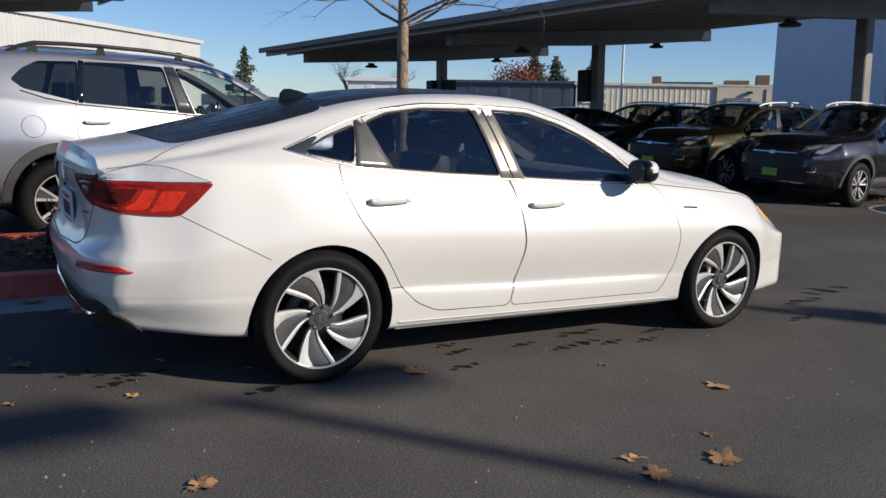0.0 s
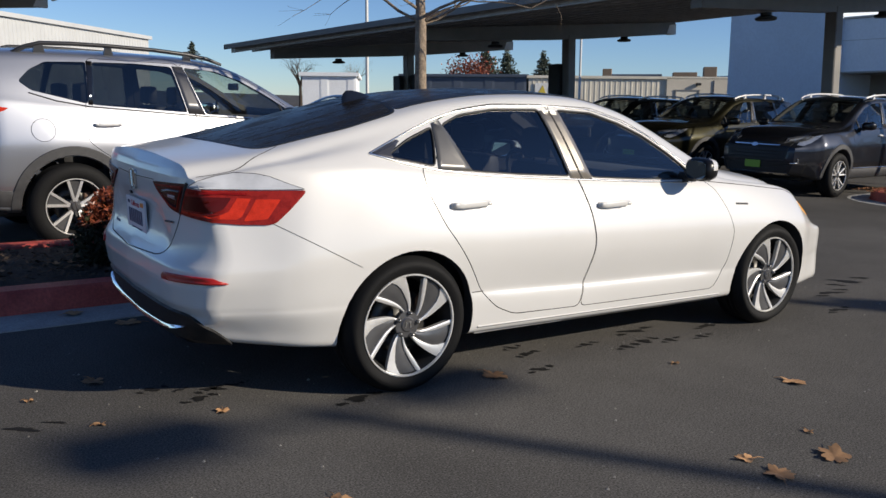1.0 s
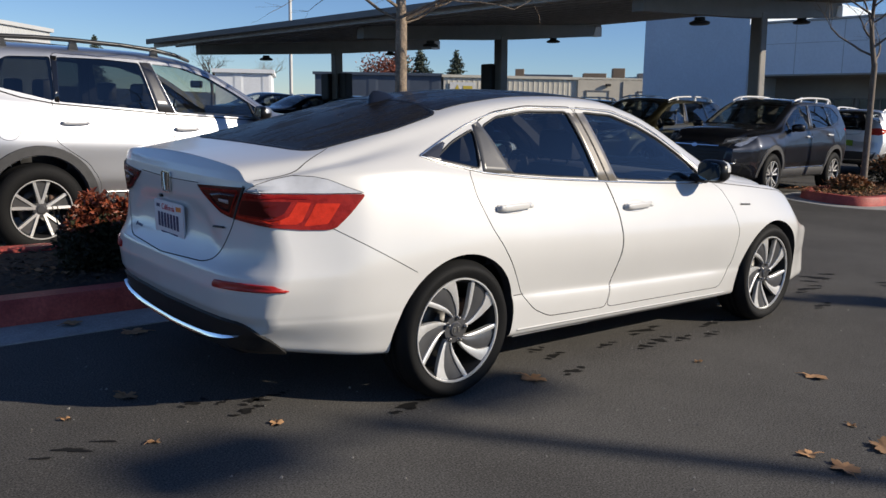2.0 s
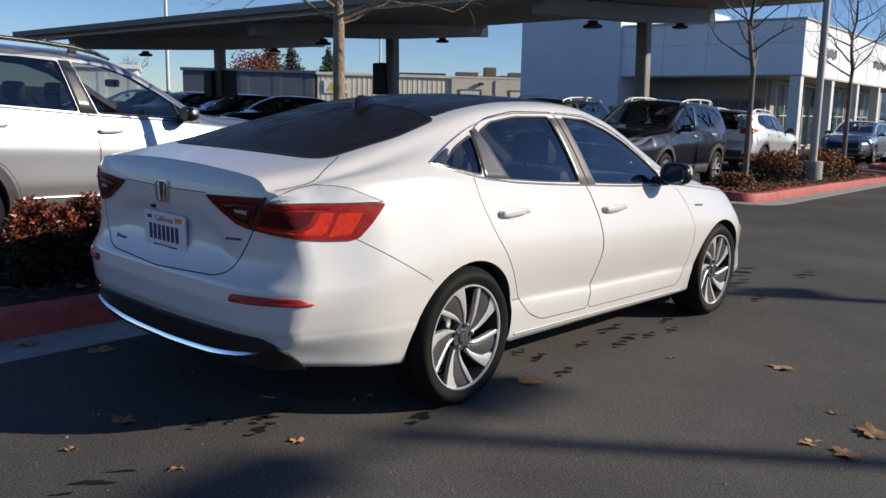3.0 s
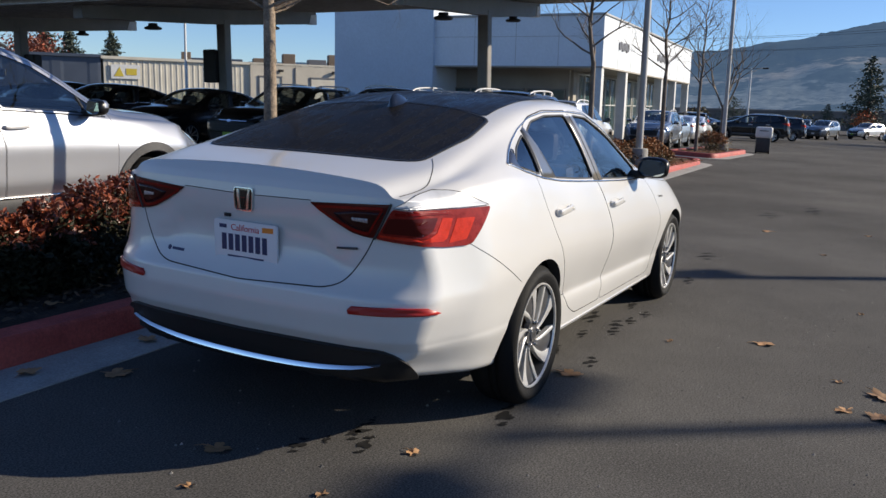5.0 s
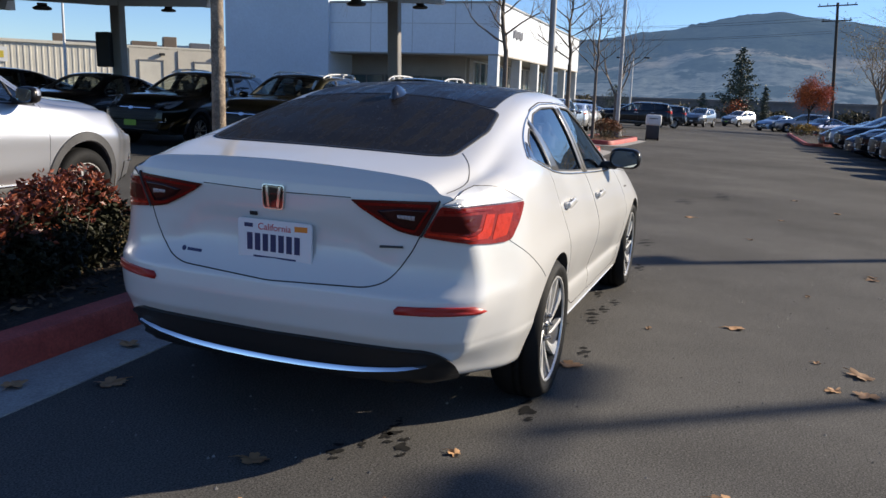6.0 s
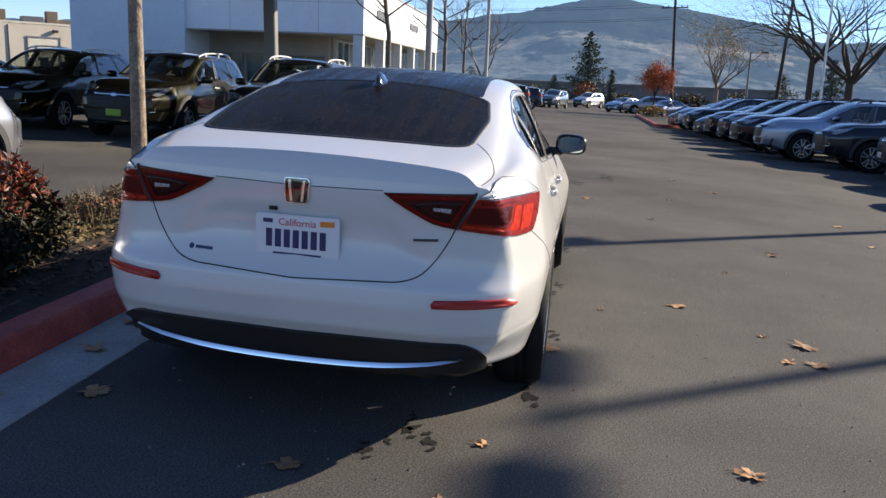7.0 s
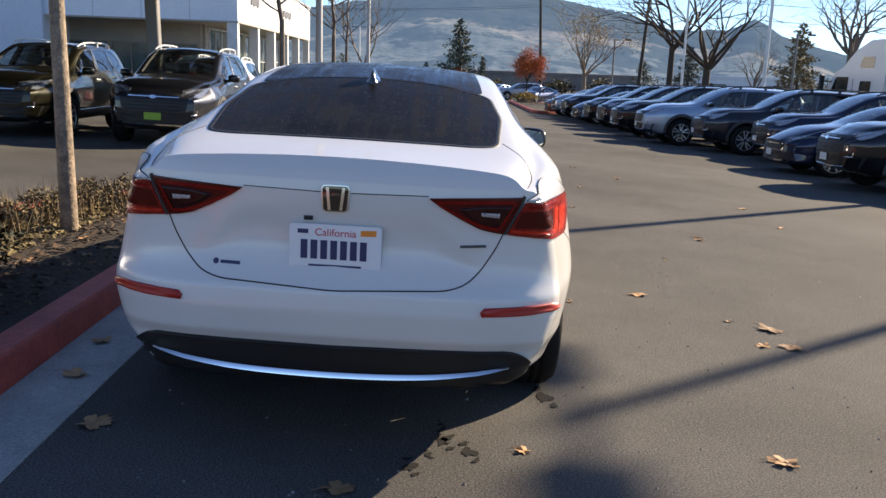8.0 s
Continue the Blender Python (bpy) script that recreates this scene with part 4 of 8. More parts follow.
def tree(x, y, label, seed, h=5.0, trunk=.08, fork=2.0, levels=4, split=3, spread=1.0, leaves=None, count=0, leaf=.08, bark=None, z=.12, lean=0.0, up=.15, name="tree", limbs=4, first=.42, leader=False, whorl=0, thick=.62):
    """A tree: either limbs from one fork, or a leader with side branches."""
    rnd = random.Random(seed)
    t = thing(name, upright(x, y, z), label, "tree")
    bm = bmesh.new()
    pts = [Vector((0, 0, -.15)), Vector((0, 0, .02)), Vector((lean * .3, 0, fork * .5)), Vector((lean, 0, fork))]
    tube(bm, pts, [trunk * 1.35, trunk * 1.12, trunk * .98, trunk * .88], 12)
    part("trunk", bm, bark or BARK_DARK, t, smooth=60)
    bm = bmesh.new()
    tips = []
    top = pts[-1]
    if leader:
        n = 9
        line = [top - Vector((0, 0, .05))]
        for k in range(n):
            line.append(line[-1] + Vector((rnd.uniform(-.06, .06), rnd.uniform(-.06, .06), (h - fork) * .98 / n)))
        tube(bm, line, [trunk * .85 * (1 - .9 * k / n) for k in range(n + 1)], 9)
        for j in range(limbs):
            f = .015 + .012 * j if j < whorl else (j - whorl + .3) / (limbs - whorl) * .85
            k = min(n - 1, int(f * n))
            q = line[k].lerp(line[k + 1], f * n - k)
            a = 2.4 * j + rnd.uniform(-.4, .4)
            o = spread * rnd.uniform(.7, 1.2)
            d = Vector((math.cos(a) * o, math.sin(a) * o, rnd.uniform(.45, .9)))
            grow(bm, q, d, (h - fork) * first * (1.05 - .6 * f) * rnd.uniform(.75, 1.1), trunk * (.28 if whorl and f < .15 else .42) * (1 - .6 * f), levels - 1, rnd, tips, .28, split, .62, up)
    else:
        for j in range(limbs):
            a = 6.28 * j / limbs + rnd.uniform(-.4, .4)
            o = rnd.uniform(.35, .75) * spread
            d = Vector((math.cos(a) * o, math.sin(a) * o, 1.0 if j else 1.6))
            grow(bm, top + Vector((0, 0, -.02 * j * fork)), d, (h - fork) * first * (1.15 if j == 0 else rnd.uniform(.8, 1.05)), trunk * thick, levels - 1, rnd, tips, .22, split, .66, up)
    part("crown", bm, bark or BARK_DARK, t, smooth=60)
    if leaves is not None and count:
        V, F = [], []
        for _ in range(count):
            c = rnd.choice(tips)
            leaf_faces(V, F, c + Vector((rnd.gauss(0, leaf * 2.2), rnd.gauss(0, leaf * 2.2), rnd.gauss(0, leaf * 2))), leaf, rnd, .4)
        me = bpy.data.meshes.new("foliage")
        me.from_pydata([tuple(v) for v in V], [], F)
        part_mesh("foliage", me, leaves, t)
    return t


def conifer(x, y, h, w, seed, label="dark green conifer beyond the roofs", z0=.1, needles=None):
    rnd = random.Random(seed)
    t = thing("conifer", upright(x, y), label, "tree")
    bm = bmesh.new()
    cyl(bm, (0, 0, -.2), (0, 0, h * .96), h * .02, h * .004, segs=8)
    part("trunk", bm, BARK_DARK, t)
    V, F = [], []
    for k in range(64):
        f = (k + rnd.random()) / 64
        zz = h * (z0 + (1 - z0) * f)
        lim = (w * (1 - f) ** .7 + .10) * rnd.uniform(.45, 1.15)
        a = 2.4 * k + rnd.uniform(-.5, .5)
        tipz = rnd.uniform(-.25, .18) * lim
        m = max(10, int(95 * lim / w))
        for q in range(m):
            g = .2 + .8 * q / m
            sp = lim * (.10 + .16 * (1 - abs(2 * g - 1.1)))
            leaf_faces(V, F, Vector((g * lim * math.cos(a) + rnd.gauss(0, sp), g * lim * math.sin(a) + rnd.gauss(0, sp), zz + tipz * g * g + rnd.gauss(0, sp * .35))), h * .042, rnd, .2)
    me = bpy.data.meshes.new("crown")
    me.from_pydata([tuple(v) for v in V], [], F)
    part_mesh("crown", me, needles or NEEDLES, t)
    return t


def bush(x, y, w, h, seed, label, n=2600, leaf=.055, red=.55, z=.12, mats=None, name="bush", low=.55, stalks=0):
    """A shrub of many small leaves on thin stems, redder towards the top."""
    rnd = random.Random(seed)
    t = thing(name, upright(x, y, z, rnd.uniform(0, 360)), label, "bush")
    bm = bmesh.new()
    ends = []
    for k in range(16):
        a, r = rnd.uniform(0, 6.28), rnd.uniform(.1, 1) * w * .42
        tip = Vector((r * math.cos(a), r * math.sin(a), h * rnd.uniform(.6, 1.0)))
        b0 = Vector((tip.x * .25, tip.y * .25, -.05))
        mid = b0.lerp(tip, .5) + Vector((tip.x * .15, tip.y * .15, 0))
        tube(bm, [b0, mid, tip], [.010, .007, .003], 5)
        ends += [mid, tip]
    part("stem", bm, BARK_DARK, t)
    if stalks:
        V, F = [], []
        for _ in range(stalks):
            a, r = rnd.uniform(0, 6.28), w * .62 * math.sqrt(rnd.random())
            p = Vector((r * math.cos(a), r * math.sin(a), -.02))
            q = p + Vector((rnd.gauss(0, .05), rnd.gauss(0, .05), h * rnd.uniform(.4, 1.25)))
            u = Vector((math.cos(a * 7), math.sin(a * 7), 0)) * .0028
            mid = p.lerp(q, .55) + Vector((rnd.gauss(0, .012), rnd.gauss(0, .012), 0))
            k = len(V)
            V += [p - u, p + u, mid + u * .8, mid - u * .8, q]
            F += [(k, k + 1, k + 2, k + 3), (k + 3, k + 2, k + 4)]
        me = bpy.data.meshes.new("dry_grass")
        me.from_pydata([tuple(v) for v in V], [], F)
        part_mesh("dry_grass", me, STRAW, t, "thin dry upright stalks")
    for layer, mt in enumerate(mats or (LEAF_GREEN, LEAF_RED)):
        V, F = [], []
        for _ in range(int(n * (red if layer else 1 - red))):
            a = rnd.uniform(0, 6.28)
            q = rnd.random() ** .45
            f = rnd.uniform(low, 1.05) if layer else rnd.uniform(.10, .92)
            bumpy = .82 + .18 * math.sin(3 * a + seed) + .12 * math.sin(5 * a + 2 * seed) + .10 * math.sin(9 * a + f * 7)
            lim = w / 2 * bumpy * (1 - .45 * max(0, f - .55) / .5) * (0.75 + .25 * min(1, f / .35))
            p = Vector((q * lim * math.cos(a), q * lim * math.sin(a), h * f * (1 - .12 * q * q) * (.9 + .12 * math.sin(4 * a + seed * 1.7))))
            leaf_faces(V, F, p, leaf, rnd, -.2 if layer else .1)
        me = bpy.data.meshes.new("foliage")
        me.from_pydata([tuple(v) for v in V], [], F)
        part_mesh("foliage", me, mt, t)
    return t


HEDGE = "hedge bushes in the planter"
for i, (x, y, w, h) in enumerate(((-.60, 2.12, .64, .50), (-.22, 2.12, .8, .53), (.18, 2.20, .78, .60), (.60, 2.30, .72, .62))):
    tagged(bush(x, y, w, h, 11 + i, "bronze-red hedge bush in the planter beside the car", 5200, .044, .30, low=.76), group=HEDGE)
LOW = "low shrubs at the planter's end"
for i, (x, y, w, h) in enumerate(((1.55, 2.75, .6, .22), (2.0, 2.72, .6, .22), (2.5, 2.66, .62, .25), (3.0, 2.55, .65, .27), (3.5, 2.4, .6, .25), (1.2, 2.85, .5, .2), (3.9, 2.2, .5, .2))):
    tagged(bush(x, y, w, h, 31 + i, "low dry brown ground cover with thin upright stalks", 900, .03, .6, mats=(LEAF_GREEN, LEAF_TAN), name="shrub", stalks=170), group=LOW)
FAR_B = "bushes in the far planters"
for i, (x, y, w, h, k) in enumerate(((14.6, 3.05, 1.3, .62, 0), (15.5, 3.15, 1.2, .62, 0), (17.2, 2.95, 1.1, .66, 1), (18.0, 2.9, 1.0, .6, 1), (12.3, 2.9, .8, .25, 1), (19.3, 3.0, .9, .35, 1), (29.0, 3.2, 1.2, .7, 1), (30.2, 3.6, 1.2, .7, 1))):
    tagged(bush(x, y, w, h, 51 + i, "dark green bush in a far planter" if k == 0 else "rust-orange bush in a far planter", 1500, .075, .5 if k == 0 else .75, mats=(LEAF_GREEN if k == 0 else LEAF_OLIVE, LEAF_RUST)), group=FAR_B)
bush(60.5, -5.6, 2.6, .8, 77, "yellow grass clump at the end of a row", 900, .16, .7, mats=(LEAF_OLIVE, LEAF_YELLOW))

tree(2.1, 2.3, "young street tree with a straight grey-brown trunk and bare branches", 5, 4.6, .055, 1.86, 4, 3, 1.5, bark=BARK, up=.10, limbs=15, first=.30, leader=True, whorl=5)
tree(13.05, 3.0, "bare young tree in a planter", 8, 5.5, .055, 2.2, 6, 3, 1.0, up=.2, limbs=20, first=.30, leader=True, bark=BARK_GREY)
tree(18.3, 2.75, "bare young tree with fine twigs in a planter", 9, 5.5, .055, 2.2, 6, 3, 1.0, up=.2, limbs=20, first=.30, leader=True, bark=BARK_GREY)
tree(27.5, 3.6, "bare young tree in a far planter", 10, 6.0, .06, 2.2, 6, 3, 1.0, up=.2, limbs=18, first=.32, leader=True, bark=BARK_GREY)
tree(31.5, 3.4, "bare branching tree in a far planter", 12, 6.0, .07, 1.6, 5, 3, 1.0, up=.25, bark=BARK_GREY)
tree(63.5, -19.8, "large bare tree with low forking, arching limbs", 14, 16.5, .31, 3.7, 6, 3, 1.8, limbs=8, up=.08, z=0, thick=.5)
tree(70.5, -18.7, "large bare tree with spreading limbs", 15, 18.5, .27, 5.6, 6, 3, 1.9, limbs=8, up=.08, z=0, thick=.5)
tree(62.0, -30.0, "tall bare tree behind the cars", 16, 14.0, .22, 5.2, 6, 3, 1.5, limbs=8, up=.10, z=0, leaves=LEAF_OLIVE, count=500, leaf=.09, bark=BARK_GREY)
tree(72.0, -11.6, "bare tree with a few orange leaves", 17, 9.3, .20, 2.8, 6, 3, 1.5, limbs=7, up=.1, z=0, thick=.5, leaves=LEAF_YELLOW, count=3000, leaf=.12, bark=BARK)
tree(74, -27.2, "bare tree with thin grey branches", 18, 7.5, .14, 2.2, 6, 3, 1.0, limbs=6, z=0, bark=BARK_GREY)
tree(64.5, -6.0, "small tree with bright orange-red autumn leaves", 19, 4.5, .07, 1.7, 4, 3, .45, LEAF_ORANGE, 7500, .12, limbs=7, first=.36, z=0)
tree(104, -.5, "low orange autumn tree", 20, 3.0, .12, 1.0, 3, 3, .8, LEAF_ORANGE, 500, .22, limbs=5, z=0)
tree(60, 82, "small tree with red-brown leaves behind the carport", 21, 6.8, .16, 2.0, 4, 3, 1.0, LEAF_RED, 1800, .38, limbs=6, z=0)
tree(34, 74, "bare tree behind a low roof", 22, 6.2, .16, 2.2, 5, 3, 1.0, limbs=5, z=0)
tree(40, 74, "bare brown tree behind a low roof", 23, 5.2, .16, 2.0, 5, 3, 1.0, limbs=5, z=0, bark=BARK)
for i, (x, y, w, h) in enumerate(((113, -14, 6, 2.6), (112, -20, 5, 3.2), (114, 7, 7, 2.2), (113, 20, 6, 2.8), (111, -5.5, 4, 2.0))):
    tagged(bush(x, y, w, h, 91 + i, "dark hazy shrub before the far wall", 700, .42, .3, z=0, mats=(LEAF_GREEN, LEAF_OLIVE), name="shrub"), group="shrubs before the far wall")
conifer(106, -.7, 9.2, 3.4, 3, "tall dark conifer at the far end of the lot", .12)
conifer(104, 3.4, 3.6, 1.6, 4, "low dark conifer by the far wall", .02)
conifer(104, -3.6, 4.6, 1.0, 5, "slim dark conifer by the far wall", .02)
conifer(82.5, 108, 10.2, 2.6, 6, z0=.35)
conifer(86.0, 107, 9.8, 2.8, 7, z0=.35)
conifer(89.5, 102, 9.6, 2.2, 8, z0=.3)
conifer(37.3, 117, 8.2, 1.9, 9, z0=.2)
conifer(74, -31.0, 8.2, 3.0, 10, "broad rusty conifer behind the cars", .05, NEEDLES_RUSTY)
conifer(88, -25.0, 6.4, 2.6, 12, "round dark tree behind bare limbs", .1)
conifer(96, -22.0, 5.0, 2.8, 13, "dark tree far behind the lot", .1)
conifer(112, 15.0, 4.2, 3.5, 14, "wide dark shrub by the far wall", .0)


def hills():
    """Wooded and grassy ridges beyond the town."""
    N, R = 340, 26
    ridge = [(-1900, 120), (-1500, 128), (-1100, 141), (-925, 180), (-840, 226), (-750, 190), (-604, 183), (-449, 222), (-290, 246), (-129, 262), (-52, 274), (40, 262), (105, 250), (222, 217), (290, 212), (358, 196), (467, 182), (650, 170), (900, 150), (1400, 130), (2200, 110)]
    V, F = [], []
    ys = np.linspace(-1900, 2200, N)
    hs = table(ys, ridge, 14)
    for j in range(R + 1):
        t = j / R
        x = 1150 + 1330 * t
        for i, y in enumerate(ys):
            yy = y * x / 2480
            prof = t ** 1.15 * (1 - .10 * math.sin(t * 6.3))
            hgt = hs[i] * prof
            hgt += (1 - t) * t * 4 * 14 * noise.noise((yy * .006, x * .006, 3.1)) + 6 * t * noise.noise((yy * .02, x * .02, 1.7)) + (5.0 if j == R else 3.0) * noise.noise((yy * .11, x * .11, 5.0))
            V.append((x, yy, max(hgt, 0) - 2 * (1 - t)))
    for j in range(R):
        for i in range(N - 1):
            k = j * N + i
            F.append((k, k + N, k + N + 1, k + 1))
    me = bpy.data.meshes.new("backdrop")
    me.from_pydata(V, [], F)
    m = bpy.data.materials.new("hillside_painted_haze")
    m.use_nodes = True
    nt = m.node_tree
    N_, L = nt.nodes.new, nt.links.new
    p = nt.nodes["Principled BSDF"]
    p.inputs["Roughness"].default_value = 1.0
    p.inputs["Specular IOR Level"].default_value = 0.0
    tc = N_("ShaderNodeTexCoord")
    n1 = N_("ShaderNodeTexNoise")
    n1.inputs["Scale"].default_value, n1.inputs["Detail"].default_value, n1.inputs["Roughness"].default_value = 0.0042, 9, .62
    mp = N_("ShaderNodeMapping")
    mp.inputs["Scale"].default_value = (1, 1, 2.6)
    L(tc.outputs["Object"], mp.inputs["Vector"])
    L(mp.outputs["Vector"], n1.inputs["Vector"])
    # grass below paled to stand for haze, pale fields half way, dark woods above
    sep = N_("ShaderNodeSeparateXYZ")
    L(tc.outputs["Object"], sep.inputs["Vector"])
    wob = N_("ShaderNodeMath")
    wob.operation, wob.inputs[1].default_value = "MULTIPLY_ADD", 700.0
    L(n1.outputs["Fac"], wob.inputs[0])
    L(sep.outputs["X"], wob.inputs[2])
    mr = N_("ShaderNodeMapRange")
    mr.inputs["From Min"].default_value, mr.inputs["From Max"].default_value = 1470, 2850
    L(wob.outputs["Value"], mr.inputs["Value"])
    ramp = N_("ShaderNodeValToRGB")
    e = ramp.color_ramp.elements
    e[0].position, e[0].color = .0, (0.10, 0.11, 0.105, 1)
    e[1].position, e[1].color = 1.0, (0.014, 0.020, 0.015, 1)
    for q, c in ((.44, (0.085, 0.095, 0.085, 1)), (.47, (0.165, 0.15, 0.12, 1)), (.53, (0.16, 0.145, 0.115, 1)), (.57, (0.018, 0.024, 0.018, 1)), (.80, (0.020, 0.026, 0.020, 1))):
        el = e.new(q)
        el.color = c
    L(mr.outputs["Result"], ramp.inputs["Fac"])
    # pale fields come in patches
    n3 = N_("ShaderNodeTexNoise")
    n3.inputs["Scale"].default_value, n3.inputs["Detail"].default_value, n3.inputs["Roughness"].default_value = 0.0075, 5, .6
    L(tc.outputs["Object"], n3.inputs["Vector"])
    m3 = N_("ShaderNodeMapRange")
    m3.inputs["From Min"].default_value, m3.inputs["From Max"].default_value = .46, .51
    L(n3.outputs["Fac"], m3.inputs["Value"])
    patch = N_("ShaderNodeMix")
    patch.data_type = "RGBA"
    patch.inputs["A"].default_value = (0.030, 0.038, 0.032, 1)
    L(m3.outputs["Result"], patch.inputs["Factor"])
    L(ramp.outputs["Color"], patch.inputs["B"])
    n2 = N_("ShaderNodeTexNoise")
    n2.inputs["Scale"].default_value, n2.inputs["Detail"].default_value, n2.inputs["Roughness"].default_value = 0.03, 10, 0.75
    L(tc.outputs["Object"], n2.inputs["Vector"])
    m2 = N_("ShaderNodeMapRange")
    m2.inputs["From Min"].default_value, m2.inputs["From Max"].default_value = .3, .7
    m2.inputs["To Min"].default_value, m2.inputs["To Max"].default_value = .35, 1.65
    L(n2.outputs["Fac"], m2.inputs["Value"])
    sc = N_("ShaderNodeVectorMath")
    sc.operation = "SCALE"
    L(patch.outputs["Result"], sc.inputs[0])
    L(m2.outputs["Result"], sc.inputs["Scale"])
    L(sc.outputs["Vector"], p.inputs["Base Color"])
    # even blue glow painted in for the haze of distance
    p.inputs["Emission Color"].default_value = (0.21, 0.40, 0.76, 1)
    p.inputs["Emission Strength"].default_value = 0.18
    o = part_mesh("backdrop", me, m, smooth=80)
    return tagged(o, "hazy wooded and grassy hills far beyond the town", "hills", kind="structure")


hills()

# ---- vehicles ----
def loft(spec, inset=0.0, x0=None, x1=None, nx=110, ns=64, across=18, mi=0):
    """The closed body of a car from its tables, rear axle at x = 0, nose along +x."""
    xa, xb = (spec["x0"], spec["x1"]) if x0 is None else (x0, x1)
    u = np.linspace(0, 1, nx)
    xs = xa + (xb - xa) * (u - 0.06 * np.sin(2 * np.pi * u) / (2 * np.pi) * 4 * 0.5)
    T = {k: table(xs, spec[k], spec.get("soft", 0.07)) for k in ("zb", "wb", "wl", "zl", "wm", "zm", "ws", "zs", "wt", "zr", "zt")}
    rings = []
    ledges = np.zeros(nx) if inset or "ledge" not in spec else np.interp(xs, *spec["ledge"])
    across = across if inset else spec.get("across", across)
    for i, x in enumerate(xs):
        ledge = ledges[i]
        zb, wb, wl, zl, wm, zm, ws, zs, wt, zr, zt = (T[k][i] for k in ("zb", "wb", "wl", "zl", "wm", "zm", "ws", "zs", "wt", "zr", "zt"))
        if inset:
            zb, wb, wl, wm, ws, wt, zr, zt = spec["floor"], wb - inset, wl - inset, wm - inset, ws - inset, wt - inset, zr - inset * 0.8, zt - inset * 0.75
            zl = max(zl, zb + 0.08)
        zc, wc = (zs + zr) / 2, (ws + wt) / 2 + spec.get("bulge", 0.02)
        ctrl = [(0, zb - 0.03), (wb * 0.5, zb - 0.015), (wb * 0.92, zb - 0.004), (wb, zb + 0.02), (wb + 0.004, zb + 0.06), (wl + ledge, zl - 0.022), (wl, zl), (wl + 0.008, zl + 0.03),
                (wm - 0.006, (zl + zm) / 2 + 0.04), (wm, zm), (wm - 0.004, zm + 0.06), (ws + (wm - ws) * 0.35, zs - (zs - zm) * 0.22), (ws, zs), (ws - 0.012, zs + 0.012), (wc, zc), (wt + 0.03, zr - 0.05), (wt, zr),
                (wt * 0.84, zr + (zt - zr) * 0.44), (wt * 0.5, zr + (zt - zr) * 0.82), (wt * 0.2, zr + (zt - zr) * 0.975), (0, zt)]
        rings.append(spline(ctrl, ns))
    rings = np.array(rings)
    V, F = [], []
    deform = not inset and "rear" in spec

    def put(x, y, z):
        if deform:
            if x < spec["rear_from"]:
                s = (spec["rear_from"] - x) / (spec["rear_from"] - xa)
                s = s * s * (3 - 2 * s)
                x += s * (np.interp(z, *spec["rear"]) + np.interp(abs(y), *spec["rear_plan"]) - xa)
                if "recess" in spec:
                    x += s * spec["recess"](abs(y), z)
            elif x > spec["front_from"]:
                s = (x - spec["front_from"]) / (xb - spec["front_from"])
                s = s * s * (3 - 2 * s)
                x += s * (np.interp(z, *spec["front"]) - np.interp(abs(y), *spec["front_plan"]) - xb)
        V.append((x, y, z))
        return len(V) - 1

    grid = []
    for i, x in enumerate(xs):
        row = [put(x, -y, z) for y, z in rings[i]] + [put(x, y, z) for y, z in rings[i][-2:0:-1]]
        grid.append(row)
    m = len(grid[0])
    for i in range(nx - 1):
        for j in range(m):
            k = (j + 1) % m
            F.append((grid[i][j], grid[i + 1][j], grid[i + 1][k], grid[i][k]))
    for end, flip in ((0, False), (nx - 1, True)):
        x = xs[end]
        rows = [[grid[end][0]]]
        level = rings[end][:, 1]
        if spec.get("even_cap") and end == 0 and not inset:
            level = np.maximum.accumulate(level + 2e-5 * np.arange(ns))
        for j in range(1, ns - 1):
            y, z = rings[end][j]
            rows.append([grid[end][j]] + [put(x, -y + 2 * y * k / across, level[j]) for k in range(1, across)] + [grid[end][m - j]])
        rows.append([grid[end][ns - 1]])
        for a, b in zip(rows, rows[1:]):
            for k in range(across):
                if len(a) == 1:
                    f = (a[0], b[k], b[k + 1])
                elif len(b) == 1:
                    f = (a[k], b[0], a[k + 1])
                else:
                    f = (a[k], b[k], b[k + 1], a[k + 1])
                F.append(f[::-1] if flip else f)
    me = bpy.data.meshes.new("work")
    me.from_pydata(V, [], F)
    bm = bmesh.new()
    bm.from_mesh(me)
    bmesh.ops.recalc_face_normals(bm, faces=bm.faces)
    for f in bm.faces:
        f.material_index = mi
        f.smooth = True
    bm.to_mesh(me)
    bm.free()
    return me


def loops3(view, loop, near, far):
    """The two ends of a cutter for a loop drawn in a view."""
    if view == "right":
        return [(u, -near, v) for u, v in loop], (0, near - far, 0)
    if view == "left":
        return [(u, near, v) for u, v in loop], (0, far - near, 0)
    return [(u, v, near) for u, v in loop], (0, 0, far - near)


